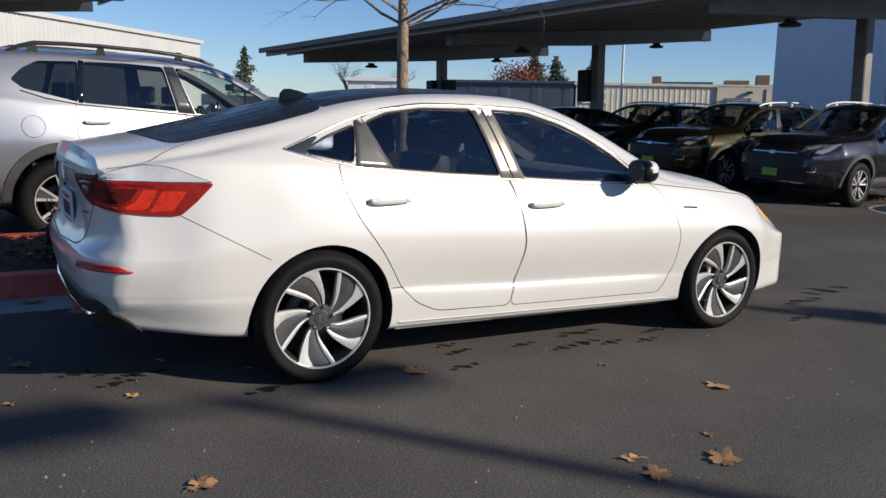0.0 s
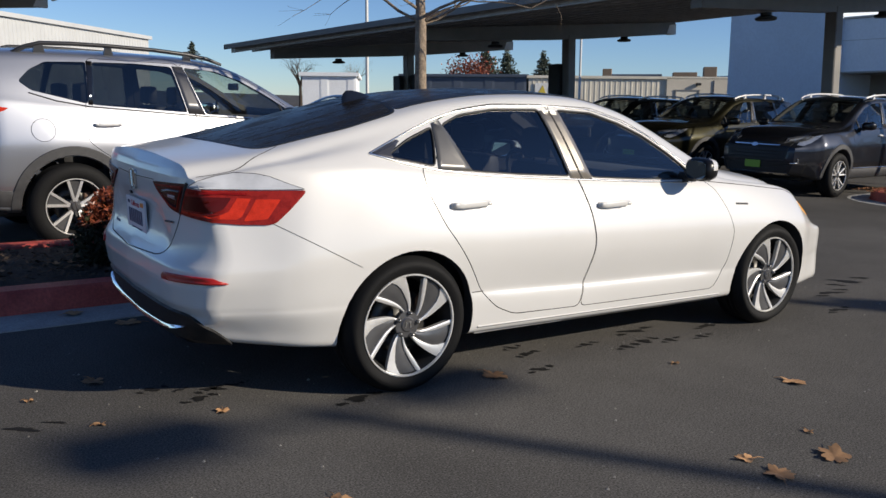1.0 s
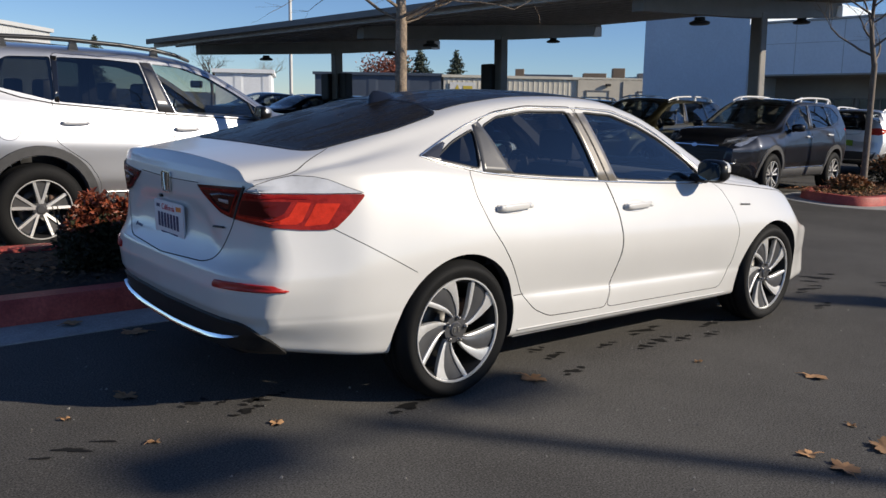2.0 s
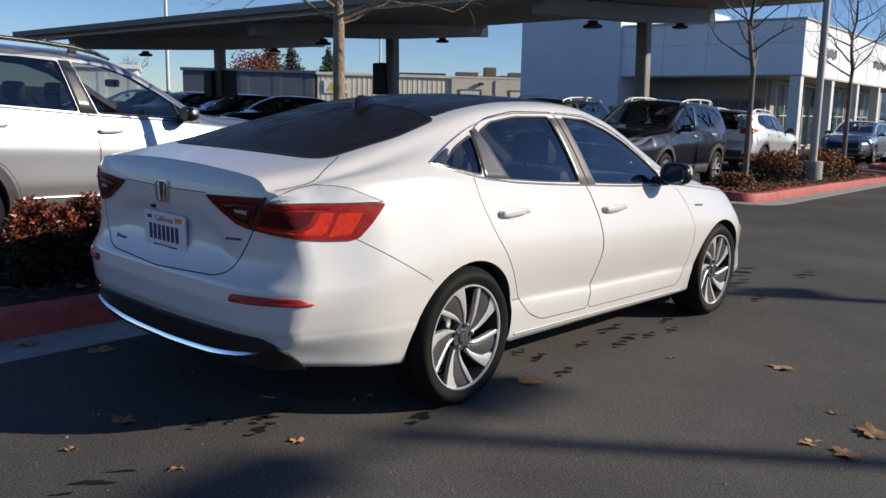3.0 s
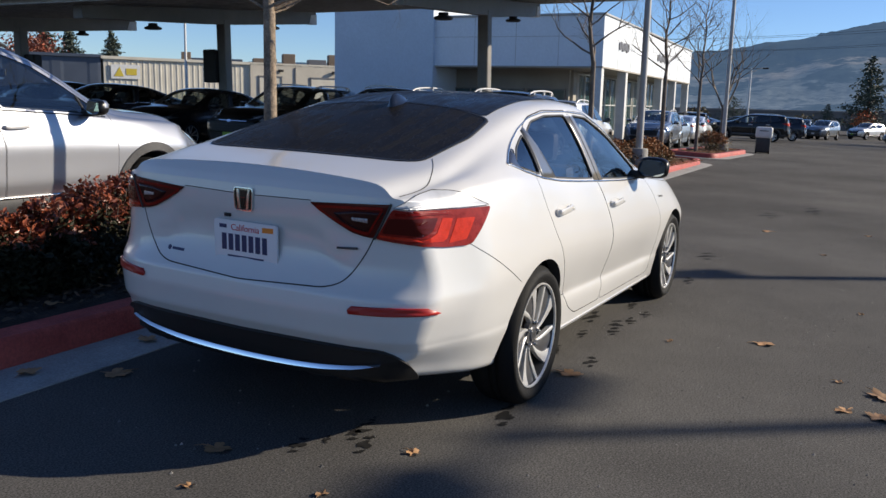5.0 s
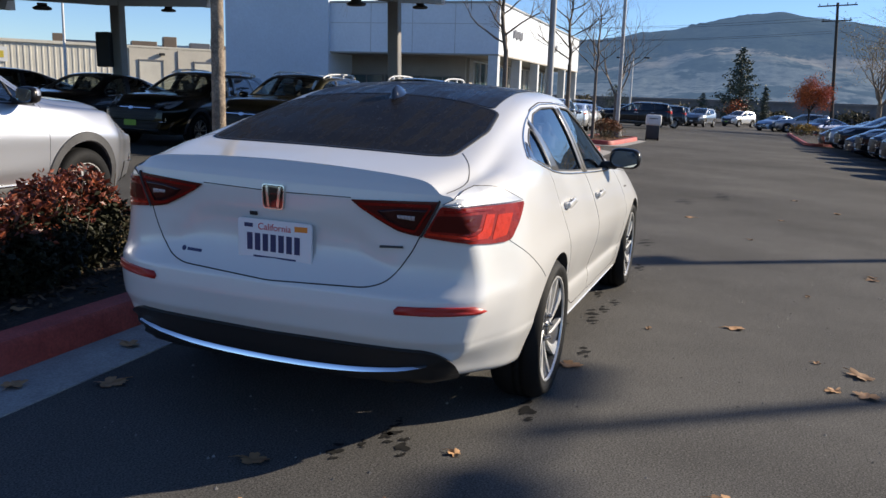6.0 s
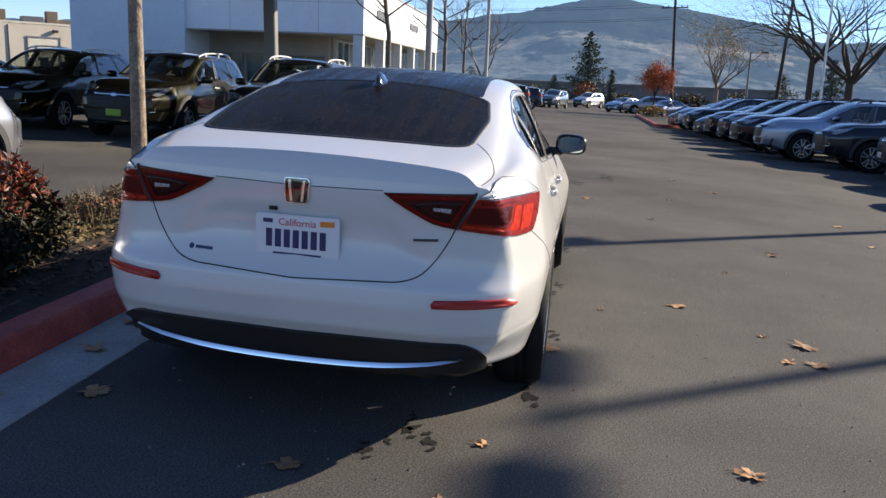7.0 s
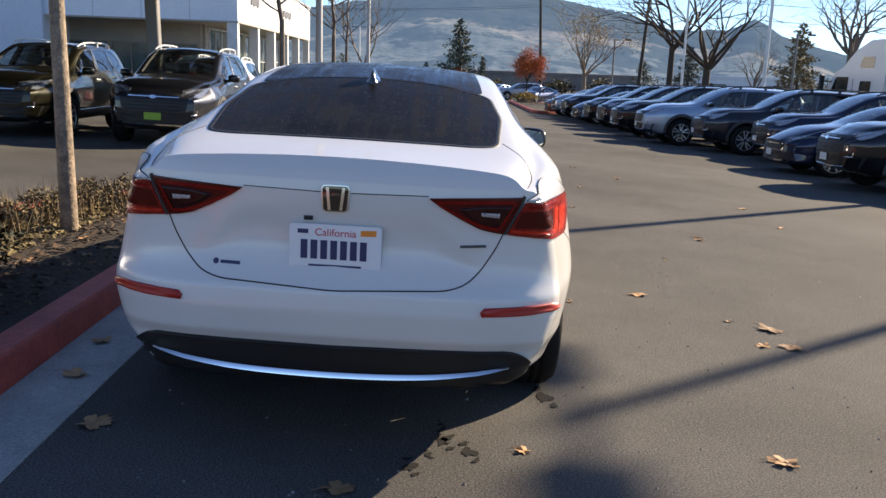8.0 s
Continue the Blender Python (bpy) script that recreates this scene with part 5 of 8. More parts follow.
def shell(spec, paint, trim):
    """Hollow body with wheel wells and window openings; returns the outer skin, the mesh and the doors."""
    outer = loft(spec, nx=spec.get("nx", 110), ns=spec.get("ns", 64))
    skin = Skin(outer)
    me = outer.copy()
    for m in (paint, trim):
        me.materials.append(m)

    def cutter(bm):
        c = mesh_of(bm)
        for m in (paint, trim):
            c.materials.append(m)
        return c

    cav = loft(spec, inset=0.055, x0=spec["cabin"][0], x1=spec["cabin"][1], nx=60, ns=40, across=12, mi=1)
    for m in (paint, trim):
        cav.materials.append(m)
    me = boolean(me, cav)
    bm = bmesh.new()
    for x in (0, spec["base"]):
        for s in (-1, 1):
            cyl(bm, (x + spec.get("arch_dx", 0.02), s * 0.52, spec["arch_z"]), (x + spec.get("arch_dx", 0.02), s * 1.3, spec["arch_z"]), spec["arch_r"], segs=56, mi=1)
    bmesh.ops.recalc_face_normals(bm, faces=bm.faces)
    me = boolean(me, cutter(bm))
    bm = bmesh.new()
    for name, loop in spec["glass"].items():
        loop = rounded(loop, 0.025, 3)
        for view in ("right", "left"):
            prism(bm, *loops3(view, loop, 0.42, 1.2), mi=1)
    me = boolean(me, cutter(bm))
    bm = bmesh.new()
    if spec["rear_open"]:
        prism(bm, *loops3("top", rounded(spec["rear_glass"], 0.05, 4), spec["deck"], 2.2), mi=1)
    prism(bm, *loops3("top", rounded(spec["windscreen"], 0.05, 4), spec["cowl"], 2.2), mi=1)
    me = boolean(me, cutter(bm))
    doors = []
    for loop in spec["doors"]:
        for view in ("right", "left"):
            bm = bmesh.new()
            prism(bm, *loops3(view, rounded(loop, 0.04, 4), 0.40, 1.2), mi=1)
            doors.append((view, boolean(me, cutter(bm), "INTERSECT")))
    for loop in spec["doors"]:
        c = np.mean(loop, axis=0)
        big = [tuple(c + (np.array(p) - c) * (1 + 0.0048 / np.linalg.norm(np.array(p) - c))) for p in rounded(loop, 0.04, 4)]
        bm = bmesh.new()
        for view in ("right", "left"):
            prism(bm, *loops3(view, big, 0.40, 1.2), mi=1)
        me = boolean(me, cutter(bm))
    return skin, me, doors


def wheel_meshes(r=0.323, rim=0.222, width=0.205, style="turbine"):
    """Tyre, rim and disc of a wheel whose outer face looks along -y."""
    h = width / 2
    bm = bmesh.new()
    lathe(bm, [(rim - 0.006, -h + 0.012), (rim + 0.012, -h - 0.004), (rim + 0.035, -h - 0.010), (rim + (r - rim) * 0.62, -h - 0.012), (r - 0.022, -h + 0.004), (r - 0.007, -h + 0.020), (r, -h + 0.045),
               (r + 0.001, -h + 0.062), (r - 0.006, -h + 0.064), (r - 0.006, -h + 0.072), (r + 0.001, -h + 0.074), (r + 0.001, -0.006), (r - 0.006, -0.004), (r - 0.006, 0.004), (r + 0.001, 0.006),
               (r, h - 0.045), (r - 0.007, h - 0.02), (r - 0.03, h + 0.006), (rim + 0.03, h + 0.008), (rim - 0.006, h - 0.012)], 64)
    tyre = mesh_of(bm)
    tyre.materials.append(RUBBER)
    bm = bmesh.new()
    R = rim
    lathe(bm, [(R + 0.004, -h + 0.004), (R + 0.003, -h - 0.003), (R - 0.003, -h - 0.003), (R - 0.006, -h + 0.006)], 64, mi=0)
    lathe(bm, [(R - 0.006, -h + 0.006), (R - 0.020, -h + 0.03), (R - 0.03, 0.03), (R - 0.02, h - 0.02)], 64, mi=3)
    f0 = -h + 0.018

    rimm = mesh_of(bm)
    for m in (ALLOY, ALLOY_GREY, CHROME, ALLOY_BACK):
        rimm.materials.append(m)
    rimm.shade_smooth()
    rimm.set_sharp_from_angle(angle=radians(35))
    pieces = []

    def blade(name, material, a0, a1, w0, w1, y0, y1, r0=0.045, r1=R - 0.005, n=7, thick=0.016, taper=1.0):
        bm = bmesh.new()
        rows = []
        for k in range(n):
            t = k / (n - 1)
            p = Vector((r0 * math.cos(a0), r0 * math.sin(a0))).lerp(Vector((r1 * math.cos(a1), r1 * math.sin(a1))), t)
            d = Vector((r1 * math.cos(a1) - r0 * math.cos(a0), r1 * math.sin(a1) - r0 * math.sin(a0))).normalized()
            d = d.lerp(p.normalized(), t * 0.3).normalized()
            w = (w0 + (w1 - w0) * t ** taper) / 2
            y = y0 + (y1 - y0) * t
            tx, tz = -d.y, d.x
            rows.append([bm.verts.new((p.x + tx * q, y + dy, p.y + tz * q)) for q, dy in ((-w, thick), (-w * 0.94, 0.0), (w * 0.94, 0.003), (w, thick))])
        for a, b in zip(rows, rows[1:]):
            for k in range(3):
                bm.faces.new((a[k], a[k + 1], b[k + 1], b[k])).smooth = True
        me = mesh_of(bm)
        me.materials.append(material)
        me.set_sharp_from_angle(angle=radians(35))
        pieces.append((name, me, 5))

    def vane(name, material, one, two, y0, y1, thick=0.014, crown=0.0):
        """A curved vane between two edges given as (degrees, radius)."""
        bm = bmesh.new()
        rows = []
        e1, e2 = (spline([(math.radians(a), q) for a, q in e], 12) for e in (one, two))
        for (a, q), (b, p) in zip(e1, e2):
            va, vb = Vector((q * math.cos(a), 0, q * math.sin(a))), Vector((p * math.cos(b), 0, p * math.sin(b)))
            t = ((q + p) / 2 - .06) / (R - .06)
            y = y0 + (y1 - y0) * t
            row = [va + Vector((0, y + thick, 0)), va + Vector((0, y, 0))]
            row += [va.lerp(vb, k) + Vector((0, y - crown * math.sin(math.pi * k), 0)) for k in (.33, .67)]
            row += [vb + Vector((0, y, 0)), vb + Vector((0, y + thick, 0))]
            rows.append([bm.verts.new(v) for v in row])
        for a, b in zip(rows, rows[1:]):
            for k in range(len(a) - 1):
                bm.faces.new((a[k], a[k + 1], b[k + 1], b[k])).smooth = True
        bmesh.ops.recalc_face_normals(bm, faces=bm.faces)
        me = mesh_of(bm)
        me.materials.append(material)
        me.set_sharp_from_angle(angle=radians(40))
        pieces.append((name, me, 5))

    if style == "turbine":
        o, i_ = R - .003, .062
        fan_hole = [(4, i_), (12, .115), (19, .165), (25, o)]
        fan_web = [(12, i_), (20, .108), (28, .142), (32, .188), (45, o)]
        thin_hole = [(-34, i_), (-13, .122), (-4, .178), (0, o)]
        thin_web = [(-40, i_), (-21, .128), (-11, .182), (-5, o)]
        vane("spoke", ALLOY, fan_hole, fan_web, f0 + 0.010, f0 - 0.010, .022, .0015)
        vane("spoke", ALLOY, thin_hole, thin_web, f0 + 0.010, f0 - 0.010, .022, .003)
        vane("spoke_web", ALLOY_GREY, [(a - 72, q) for a, q in fan_web], thin_web, f0 + 0.017, f0 - 0.003, .010, .004)
    else:
        blade("spoke", ALLOY, 0.18, 0.05, 0.022, 0.024, f0 + 0.004, f0 - 0.008, thick=0.03)
        blade("spoke", ALLOY, 0.42, 0.55, 0.022, 0.024, f0 + 0.004, f0 - 0.008, thick=0.03)
        blade("spoke_web", ALLOY_GREY, 0.3, 0.3, 0.03, 0.085, f0 + 0.014, f0 + 0.004, r0=0.05, thick=0.012)
    bm = bmesh.new()
    lathe(bm, [(0.001, f0 - 0.001), (0.029, f0 - 0.001), (0.032, f0 + 0.003), (0.036, f0 + 0.006), (0.062, f0 + 0.008), (0.066, f0 + 0.03)], 40)
    me = mesh_of(bm)
    me.materials.append(ALLOY_GREY)
    me.shade_smooth()
    me.set_sharp_from_angle(angle=radians(25))
    pieces.append(("hub", me, 1))
    if style == "turbine":
        bm = bmesh.new()
        for s in (-1, 1):
            prism(bm, [(s * .013 - .004, f0 - .0035, -.013), (s * .013 + .004, f0 - .0035, -.013), (s * .011 + .004, f0 - .0035, .013), (s * .011 - .004, f0 - .0035, .013)], (0, .004, 0))
        me = mesh_of(bm)
        me.materials.append(SATIN_CHROME)
        pieces.append(("hub_emblem", me, 1))
        bm = bmesh.new()
        p = Vector((0.055 * math.cos(0.14), f0 - 0.006, 0.055 * math.sin(0.14)))
        cyl(bm, p + Vector((0, 0.02, 0)), p, 0.0105, 0.0095, segs=6)
        cyl(bm, p, p + Vector((0, -.006, 0)), 0.0095, 0.004, segs=12)
        me = mesh_of(bm)
        me.materials.append(ALLOY_LUG)
        pieces.append(("lug_nut", me, 5))
    bm = bmesh.new()
    lathe(bm, [(0.07, 0.005), (0.15, 0.005), (0.15, 0.03), (0.07, 0.03)], 40, closed=True)
    lathe(bm, [(0.002, 0.0), (0.07, 0.0), (0.07, 0.05)], 24)
    box(bm, 0.12, 0.017, 0.05, 0.06, 0.07, 0.12, 0.01, mi=1)
    disc = mesh_of(bm)
    disc.materials.append(DISC)
    disc.materials.append(CALIPER)
    return tyre, rimm, disc, pieces


def fit_wheels(car, meshes, base, y, z):
    tyre, rimm, disc, pieces = meshes
    for x in (0.0, base):
        for side in (-1, 1):
            w = new("wheel", rimm)
            w.parent = car
            w.matrix_basis = pose(x, side * y, z, 0, 0, 0 if side < 0 else 180)
            for n, me in (("tyre", tyre), ("brake_disc", disc)):
                o = new(n, me)
                o.parent = w
            for n, me, count in pieces:
                for k in range(count):
                    o = new(n, me)
                    o.parent = w
                    o.matrix_basis = Matrix.Rotation(-2 * math.pi * k / count, 4, "Y")


def seat(bm, x, y, z, tall=0.62, head=True):
    box(bm, x, y, z + 0.1, 0.5, 0.48, 0.2, 0.05, segs=2)
    box(bm, x - 0.24, y, z + 0.16 + tall / 2, 0.16, 0.46, tall, 0.06, m=None, segs=2)
    if head:
        box(bm, x - 0.27, y, z + 0.16 + tall + 0.10, 0.10, 0.27, 0.17, 0.04, segs=2)
        for d in (-0.06, 0.06):
            cyl(bm, (x - 0.27, y + d, z + 0.1 + tall), (x - 0.27, y + d, z + 0.24 + tall), 0.008, segs=6)


def cabin(car, spec, light=False):
    """Seats, dashboard and steering wheel."""
    f, x = spec["floor"], spec["seats"]
    for xx in (x[0], x[1]):
        for y in (-0.36, 0.36):
            bm = bmesh.new()
            seat(bm, xx, y, f, spec.get("seat_tall", 0.56))
            part("seat", bm, SEAT, car, smooth=40)
    bm = bmesh.new()
    box(bm, spec["dash"], 0, spec["dash_z"], 0.42, 1.3, 0.28, 0.08, segs=2)
    part("dashboard", bm, INTERIOR, car, smooth=40)
    bm = bmesh.new()
    n = 28
    c, q = Vector((spec["dash"] - 0.34, 0.36, spec["dash_z"] + 0.05)), Euler((0, radians(65), 0)).to_quaternion()
    ring = [c + q @ Vector((0.18 * math.cos(2 * math.pi * i / n), 0.18 * math.sin(2 * math.pi * i / n), 0)) for i in range(n + 1)]
    tube(bm, ring, [0.014] * (n + 1), 6)
    box(bm, 0, 0, 0, 0.30, 0.06, 0.02, 0.006, m=Matrix.Translation(c) @ q.to_matrix().to_4x4())
    part("steering_wheel", bm, INTERIOR, car, smooth=50)
    bm = bmesh.new()
    box(bm, spec["dash"] - 0.22, 0.0, spec["zt_mirror"], 0.03, 0.22, 0.07, 0.012)
    part("inner_mirror", bm, BLACK_PLASTIC, car)


def ease(v, a, b):
    t = min(1.0, max(0.0, (v - a) / (b - a)))
    return t * t * (3 - 2 * t)


def plate_recess(y, z):
    """The dished part of the boot lid round the plate, under a soft brow."""
    brow = .846 - .11 * ease(y, .28, .49)
    return .014 * (1 - ease(z, brow - .009, brow + .007)) * ease(z, .645, .76) * (1 - ease(y, .44, .53))


SEDAN = dict(
    ledge=([.30, .55, 2.05, 2.30], [.004, .022, .022, .004]), across=64, recess=plate_recess, even_cap=True, x0=-1.02, x1=3.62, base=2.70, floor=0.34, cabin=(-0.543, 2.467), arch_r=0.362, arch_z=0.305, rear_open=False, deck=0.9137, cowl=0.9373, bulge=0.018, soft=0.06, nx=124, ns=104,
    zb=[(-1.02, .30), (-.8, .27), (-.4, .235), (0, .20), (.5, .20), (2.2, .185), (2.7, .19), (3.2, .19), (3.62, .20)],
    wb=[(-1.02, .66), (-.8, .75), (-.4, .815), (0, .835), (.5, .835), (2.2, .835), (2.7, .835), (3.1, .84), (3.4, .83), (3.62, .77)],
    wl=[(-1.02, .74), (-.8, .825), (-.4, .862), (0, .868), (.5, .838), (1.1, .832), (2.0, .836), (2.4, .862), (2.7, .872), (3.1, .865), (3.4, .83), (3.62, .74)],
    zl=[(-1.02, .44), (0, .44), (1.1, .40), (2.2, .38), (3.62, .40)],
    wm=[(-1.02, .79), (-.8, .855), (-.5, .882), (-.2, .892), (.1, .893), (.6, .884), (1.1, .884), (2.0, .886), (2.4, .896), (2.7, .90), (3.05, .89), (3.35, .855), (3.62, .76)],
    zm=[(-1.02, .60), (-.4, .64), (0, .68), (1.1, .64), (2.2, .62), (2.8, .62), (3.62, .52)],
    ws=[(-1.02, .70), (-.8, .765), (-.5, .80), (-.1, .805), (.4, .785), (1.1, .785), (2.0, .79), (2.4, .80), (2.8, .785), (3.1, .76), (3.4, .71), (3.62, .62)],
    zs=[(-1.02, .950), (-.85, .978), (-.7, 1.012), (-.2, 1.04), (.2, 1.005), (1.1, .945), (2.0, .915), (2.4, .895), (2.8, .865), (3.1, .805), (3.4, .70), (3.62, .57)],
    wt=[(-1.02, .60), (-.7, .655), (-.4, .64), (0, .60), (.5, .575), (1.0, .57), (1.5, .575), (1.9, .62), (2.2, .675), (2.5, .70), (2.9, .65), (3.3, .57), (3.62, .40)],
    zr=[(-1.02, 1.035), (-.75, 1.08), (-.5, 1.11), (-.25, 1.175), (0, 1.235), (.3, 1.31), (.63, 1.355), (1.0, 1.372), (1.3, 1.36), (1.6, 1.29), (1.85, 1.185), (2.1, 1.06), (2.3, .965), (2.55, .925), (2.8, .90), (3.2, .81), (3.45, .69), (3.62, .60)],
    zt=[(-1.02, 1.065), (-.8, 1.088), (-.62, 1.112), (-.45, 1.155), (-.2, 1.225), (0, 1.282), (.2, 1.335), (.5, 1.385), (.8, 1.408), (1.15, 1.412), (1.45, 1.395), (1.7, 1.335), (1.95, 1.235), (2.25, 1.09), (2.42, 1.01), (2.6, .975), (2.9, .94), (3.2, .87), (3.45, .755), (3.62, .63)],
    rear_from=-0.42,
    rear=([.15, .22, .30, .36, .42, .46, .55, .62, .66, .72, .84, .90, .95, .99, 1.02, 1.06, 1.10],
          [-.86, -.90, -.95, -.97, -.985, -1.012, -1.026, -1.018, -.992, -.978, -.972, -.980, -.984, -.980, -.972, -.952, -.90]),
    rear_plan=([0, .35, .5, .58, .65, .70, .76, .80, .88], [0, .008, .018, .032, .056, .082, .13, .175, .28]),
    front_from=2.9,
    front=([.15, .25, .40, .55, .65, .75, .85], [3.58, 3.62, 3.63, 3.62, 3.62, 3.58, 3.52]),
    front_plan=([0, .3, .5, .65, .8, .9], [0, .015, .055, .13, .27, .40]),
    glass={"quarter": [(-.075, 1.082), (.185, 1.035), (.235, 1.212), (.08, 1.155)],
           "rear": [(.235, 1.025), (.30, 1.225), (.42, 1.272), (.63, 1.302), (.93, 1.308), (1.035, .972), (.70, .988), (.45, 1.005)],
           "front": [(1.185, .963), (1.055, 1.308), (1.30, 1.298), (1.52, 1.243), (1.70, 1.172), (1.86, 1.085), (1.985, .985), (1.955, .935), (1.55, .945)]},
    rear_glass=[(-.575, -.535), (-.608, -.45), (-.618, -.2), (-.62, 0), (-.618, .2), (-.608, .45), (-.575, .535), (-.2, .56), (.10, .52), (.17, .30), (.19, 0), (.17, -.30), (.10, -.52), (-.2, -.56)],
    windscreen=[(1.62, -.50), (1.57, -.25), (1.56, 0), (1.57, .25), (1.62, .50), (2.0, .585), (2.32, .63), (2.42, .35), (2.45, 0), (2.42, -.35), (2.32, -.63), (2.0, -.585)],
    doors=[[(.10, 1.035), (.115, .92), (.19, .77), (.32, .60), (.43, .43), (.52, .345), (.64, .295), (1.085, .285), (1.145, .60), (1.13, .78), (1.075, .965), (.985, 1.332), (.63, 1.326), (.40, 1.29), (.27, 1.24), (.20, 1.05)],
           [(1.095, .285), (1.155, .60), (1.14, .78), (1.085, .965), (.995, 1.332), (1.32, 1.322), (1.55, 1.262), (1.72, 1.19), (1.88, 1.10), (2.02, .99), (2.07, .93), (2.16, .88), (2.24, .76), (2.285, .62), (2.27, .43), (2.18, .275)]],
    seats=(1.45, 0.62), dash=2.02, dash_z=.82, zt_mirror=1.17, seat_tall=.52)

SUV = dict(
    x0=-0.93, x1=3.84, base=2.71, floor=0.45, cabin=(-0.735, 2.437), arch_r=0.395, arch_z=0.385, arch_dx=0.0, rear_open=True, deck=1.1331, cowl=1.1067, bulge=0.012, soft=0.055, nx=96, ns=60,
    zb=[(-0.93, .40), (-0.6, .33), (0, .28), (2.68, .27), (3.359, .29), (3.84, .38)],
    wb=[(-0.93, .68), (-0.6, .78), (0, .83), (2.68, .83), (3.359, .79), (3.84, .58)],
    wl=[(-0.93, .76), (-0.6, .85), (0, .885), (0.6, .880), (2, .880), (2.68, .89), (3.249, .85), (3.577, .76), (3.84, .62)],
    zl=[(-0.93, .56), (1.1, .53), (3.84, .54)],
    wm=[(-0.93, .79), (-0.6, .875), (-0.2, .905), (0.1, .907), (0.6, .893), (2, .893), (2.427, .905), (2.8, .91), (3.249, .875), (3.577, .79), (3.84, .63)],
    zm=[(-0.93, .84), (0, .86), (1.1, .82), (2.68, .80), (3.84, .74)],
    ws=[(-0.93, .73), (-0.6, .805), (0, .835), (0.6, .838), (2, .838), (2.68, .815), (3.249, .775), (3.577, .70), (3.84, .55)],
    zs=[(-0.93, 1.24), (-0.4, 1.22), (0, 1.185), (1, 1.125), (2.2, 1.06), (2.68, 1.035), (3.14, 1.005), (3.468, 0.955), (3.687, 0.88), (3.84, 0.8)],
    wt=[(-0.93, .58), (-0.6, .60), (0, .615), (1.2, .62), (1.6, .635), (2, .675), (2.3, .70), (2.68, .69), (3.249, .63), (3.577, .55), (3.84, .42)],
    zr=[(-0.93, 1.40), (-0.8, 1.52), (-0.6, 1.59), (-0.2, 1.612), (0.6, 1.62), (1.1, 1.612), (1.4, 1.575), (1.65, 1.49), (1.9, 1.365), (2.15, 1.225), (2.363, 1.13), (2.68, 1.095), (3.03, 1.08), (3.359, 1.035), (3.632, 0.955), (3.84, 0.825)],
    zt=[(-0.93, 1.44), (-0.8, 1.565), (-0.6, 1.64), (-0.2, 1.665), (0.6, 1.675), (1.1, 1.668), (1.4, 1.635), (1.65, 1.55), (1.9, 1.425), (2.15, 1.285), (2.363, 1.18), (2.68, 1.14), (3.03, 1.125), (3.359, 1.08), (3.632, 1.0), (3.84, 0.865)],
    rear_from=-0.5,
    rear=([.25, .40, .55, .70, .85, 1.0, 1.15, 1.35, 1.5, 1.62], [-.86, -.92, -.95, -.93, -.89, -.88, -.87, -.79, -.72, -.70]),
    rear_plan=([0, .4, .6, .7, .8, .9], [0, .01, .04, .08, .15, .26]),
    front_from=3.05,
    front=([.25, .40, .60, .75, .88, .95], [3.74, 3.82, 3.84, 3.83, 3.78, 3.70]),
    front_plan=([0, .3, .5, .65, .8, .9], [0, .02, .07, .14, .26, .38]),
    glass={"quarter": [(-.365, 1.375), (-.27, 1.47), (-.14, 1.54), (.185, 1.555), (.15, 1.205), (-.28, 1.305)],
           "rear": [(.185, 1.20), (.235, 1.555), (.60, 1.562), (.925, 1.548), (1.01, 1.15)],
           "front": [(1.18, 1.138), (1.035, 1.547), (1.32, 1.53), (1.58, 1.455), (1.85, 1.318), (2.03, 1.21), (2.20, 1.095), (2.0, 1.10)]},
    rear_glass=[(-.83, -.52), (-.87, -.3), (-.88, 0), (-.87, .3), (-.83, .52), (-.68, .48), (-.66, 0), (-.68, -.48)],
    windscreen=[(1.44, -.52), (1.39, -.25), (1.38, 0), (1.39, .25), (1.44, .52), (1.95, .585), (2.27, .615), (2.35, .336), (2.37, 0), (2.35, -.336), (2.27, -.615), (1.95, -.585)],
    doors=[[(.125, 1.16), (.125, .90), (.20, .84), (.38, .72), (.47, .58), (.50, .43), (1.14, .41), (1.148, .86), (1.075, 1.13), (.985, 1.575), (.20, 1.583)],
           [(1.155, .41), (1.16, .86), (1.087, 1.13), (.995, 1.575), (1.34, 1.555), (1.61, 1.475), (1.87, 1.338), (2.08, 1.208), (2.24, 1.10), (2.265, .95), (2.275, .7), (2.26, .42)]],
    seats=(1.35, 0.50), dash=2.05, dash_z=.97, zt_mirror=1.40, seat_tall=.58)

SALOON = dict(SEDAN, nx=80, ns=50, across=18, doors=[])

def flat_text(name, words, size, matrix, material, parent, extrude=0.0006):
    cu = bpy.data.curves.new(name, "FONT")
    cu.body, cu.size, cu.align_x, cu.align_y, cu.extrude = words, size, "CENTER", "CENTER", extrude
    tmp = new(name, cu)
    me = bpy.data.meshes.new_from_object(tmp.evaluated_get(bpy.context.evaluated_depsgraph_get()))
    bpy.data.objects.remove(tmp)
    ob = part_mesh(name, me, material, parent)
    ob.matrix_basis = matrix
    return ob


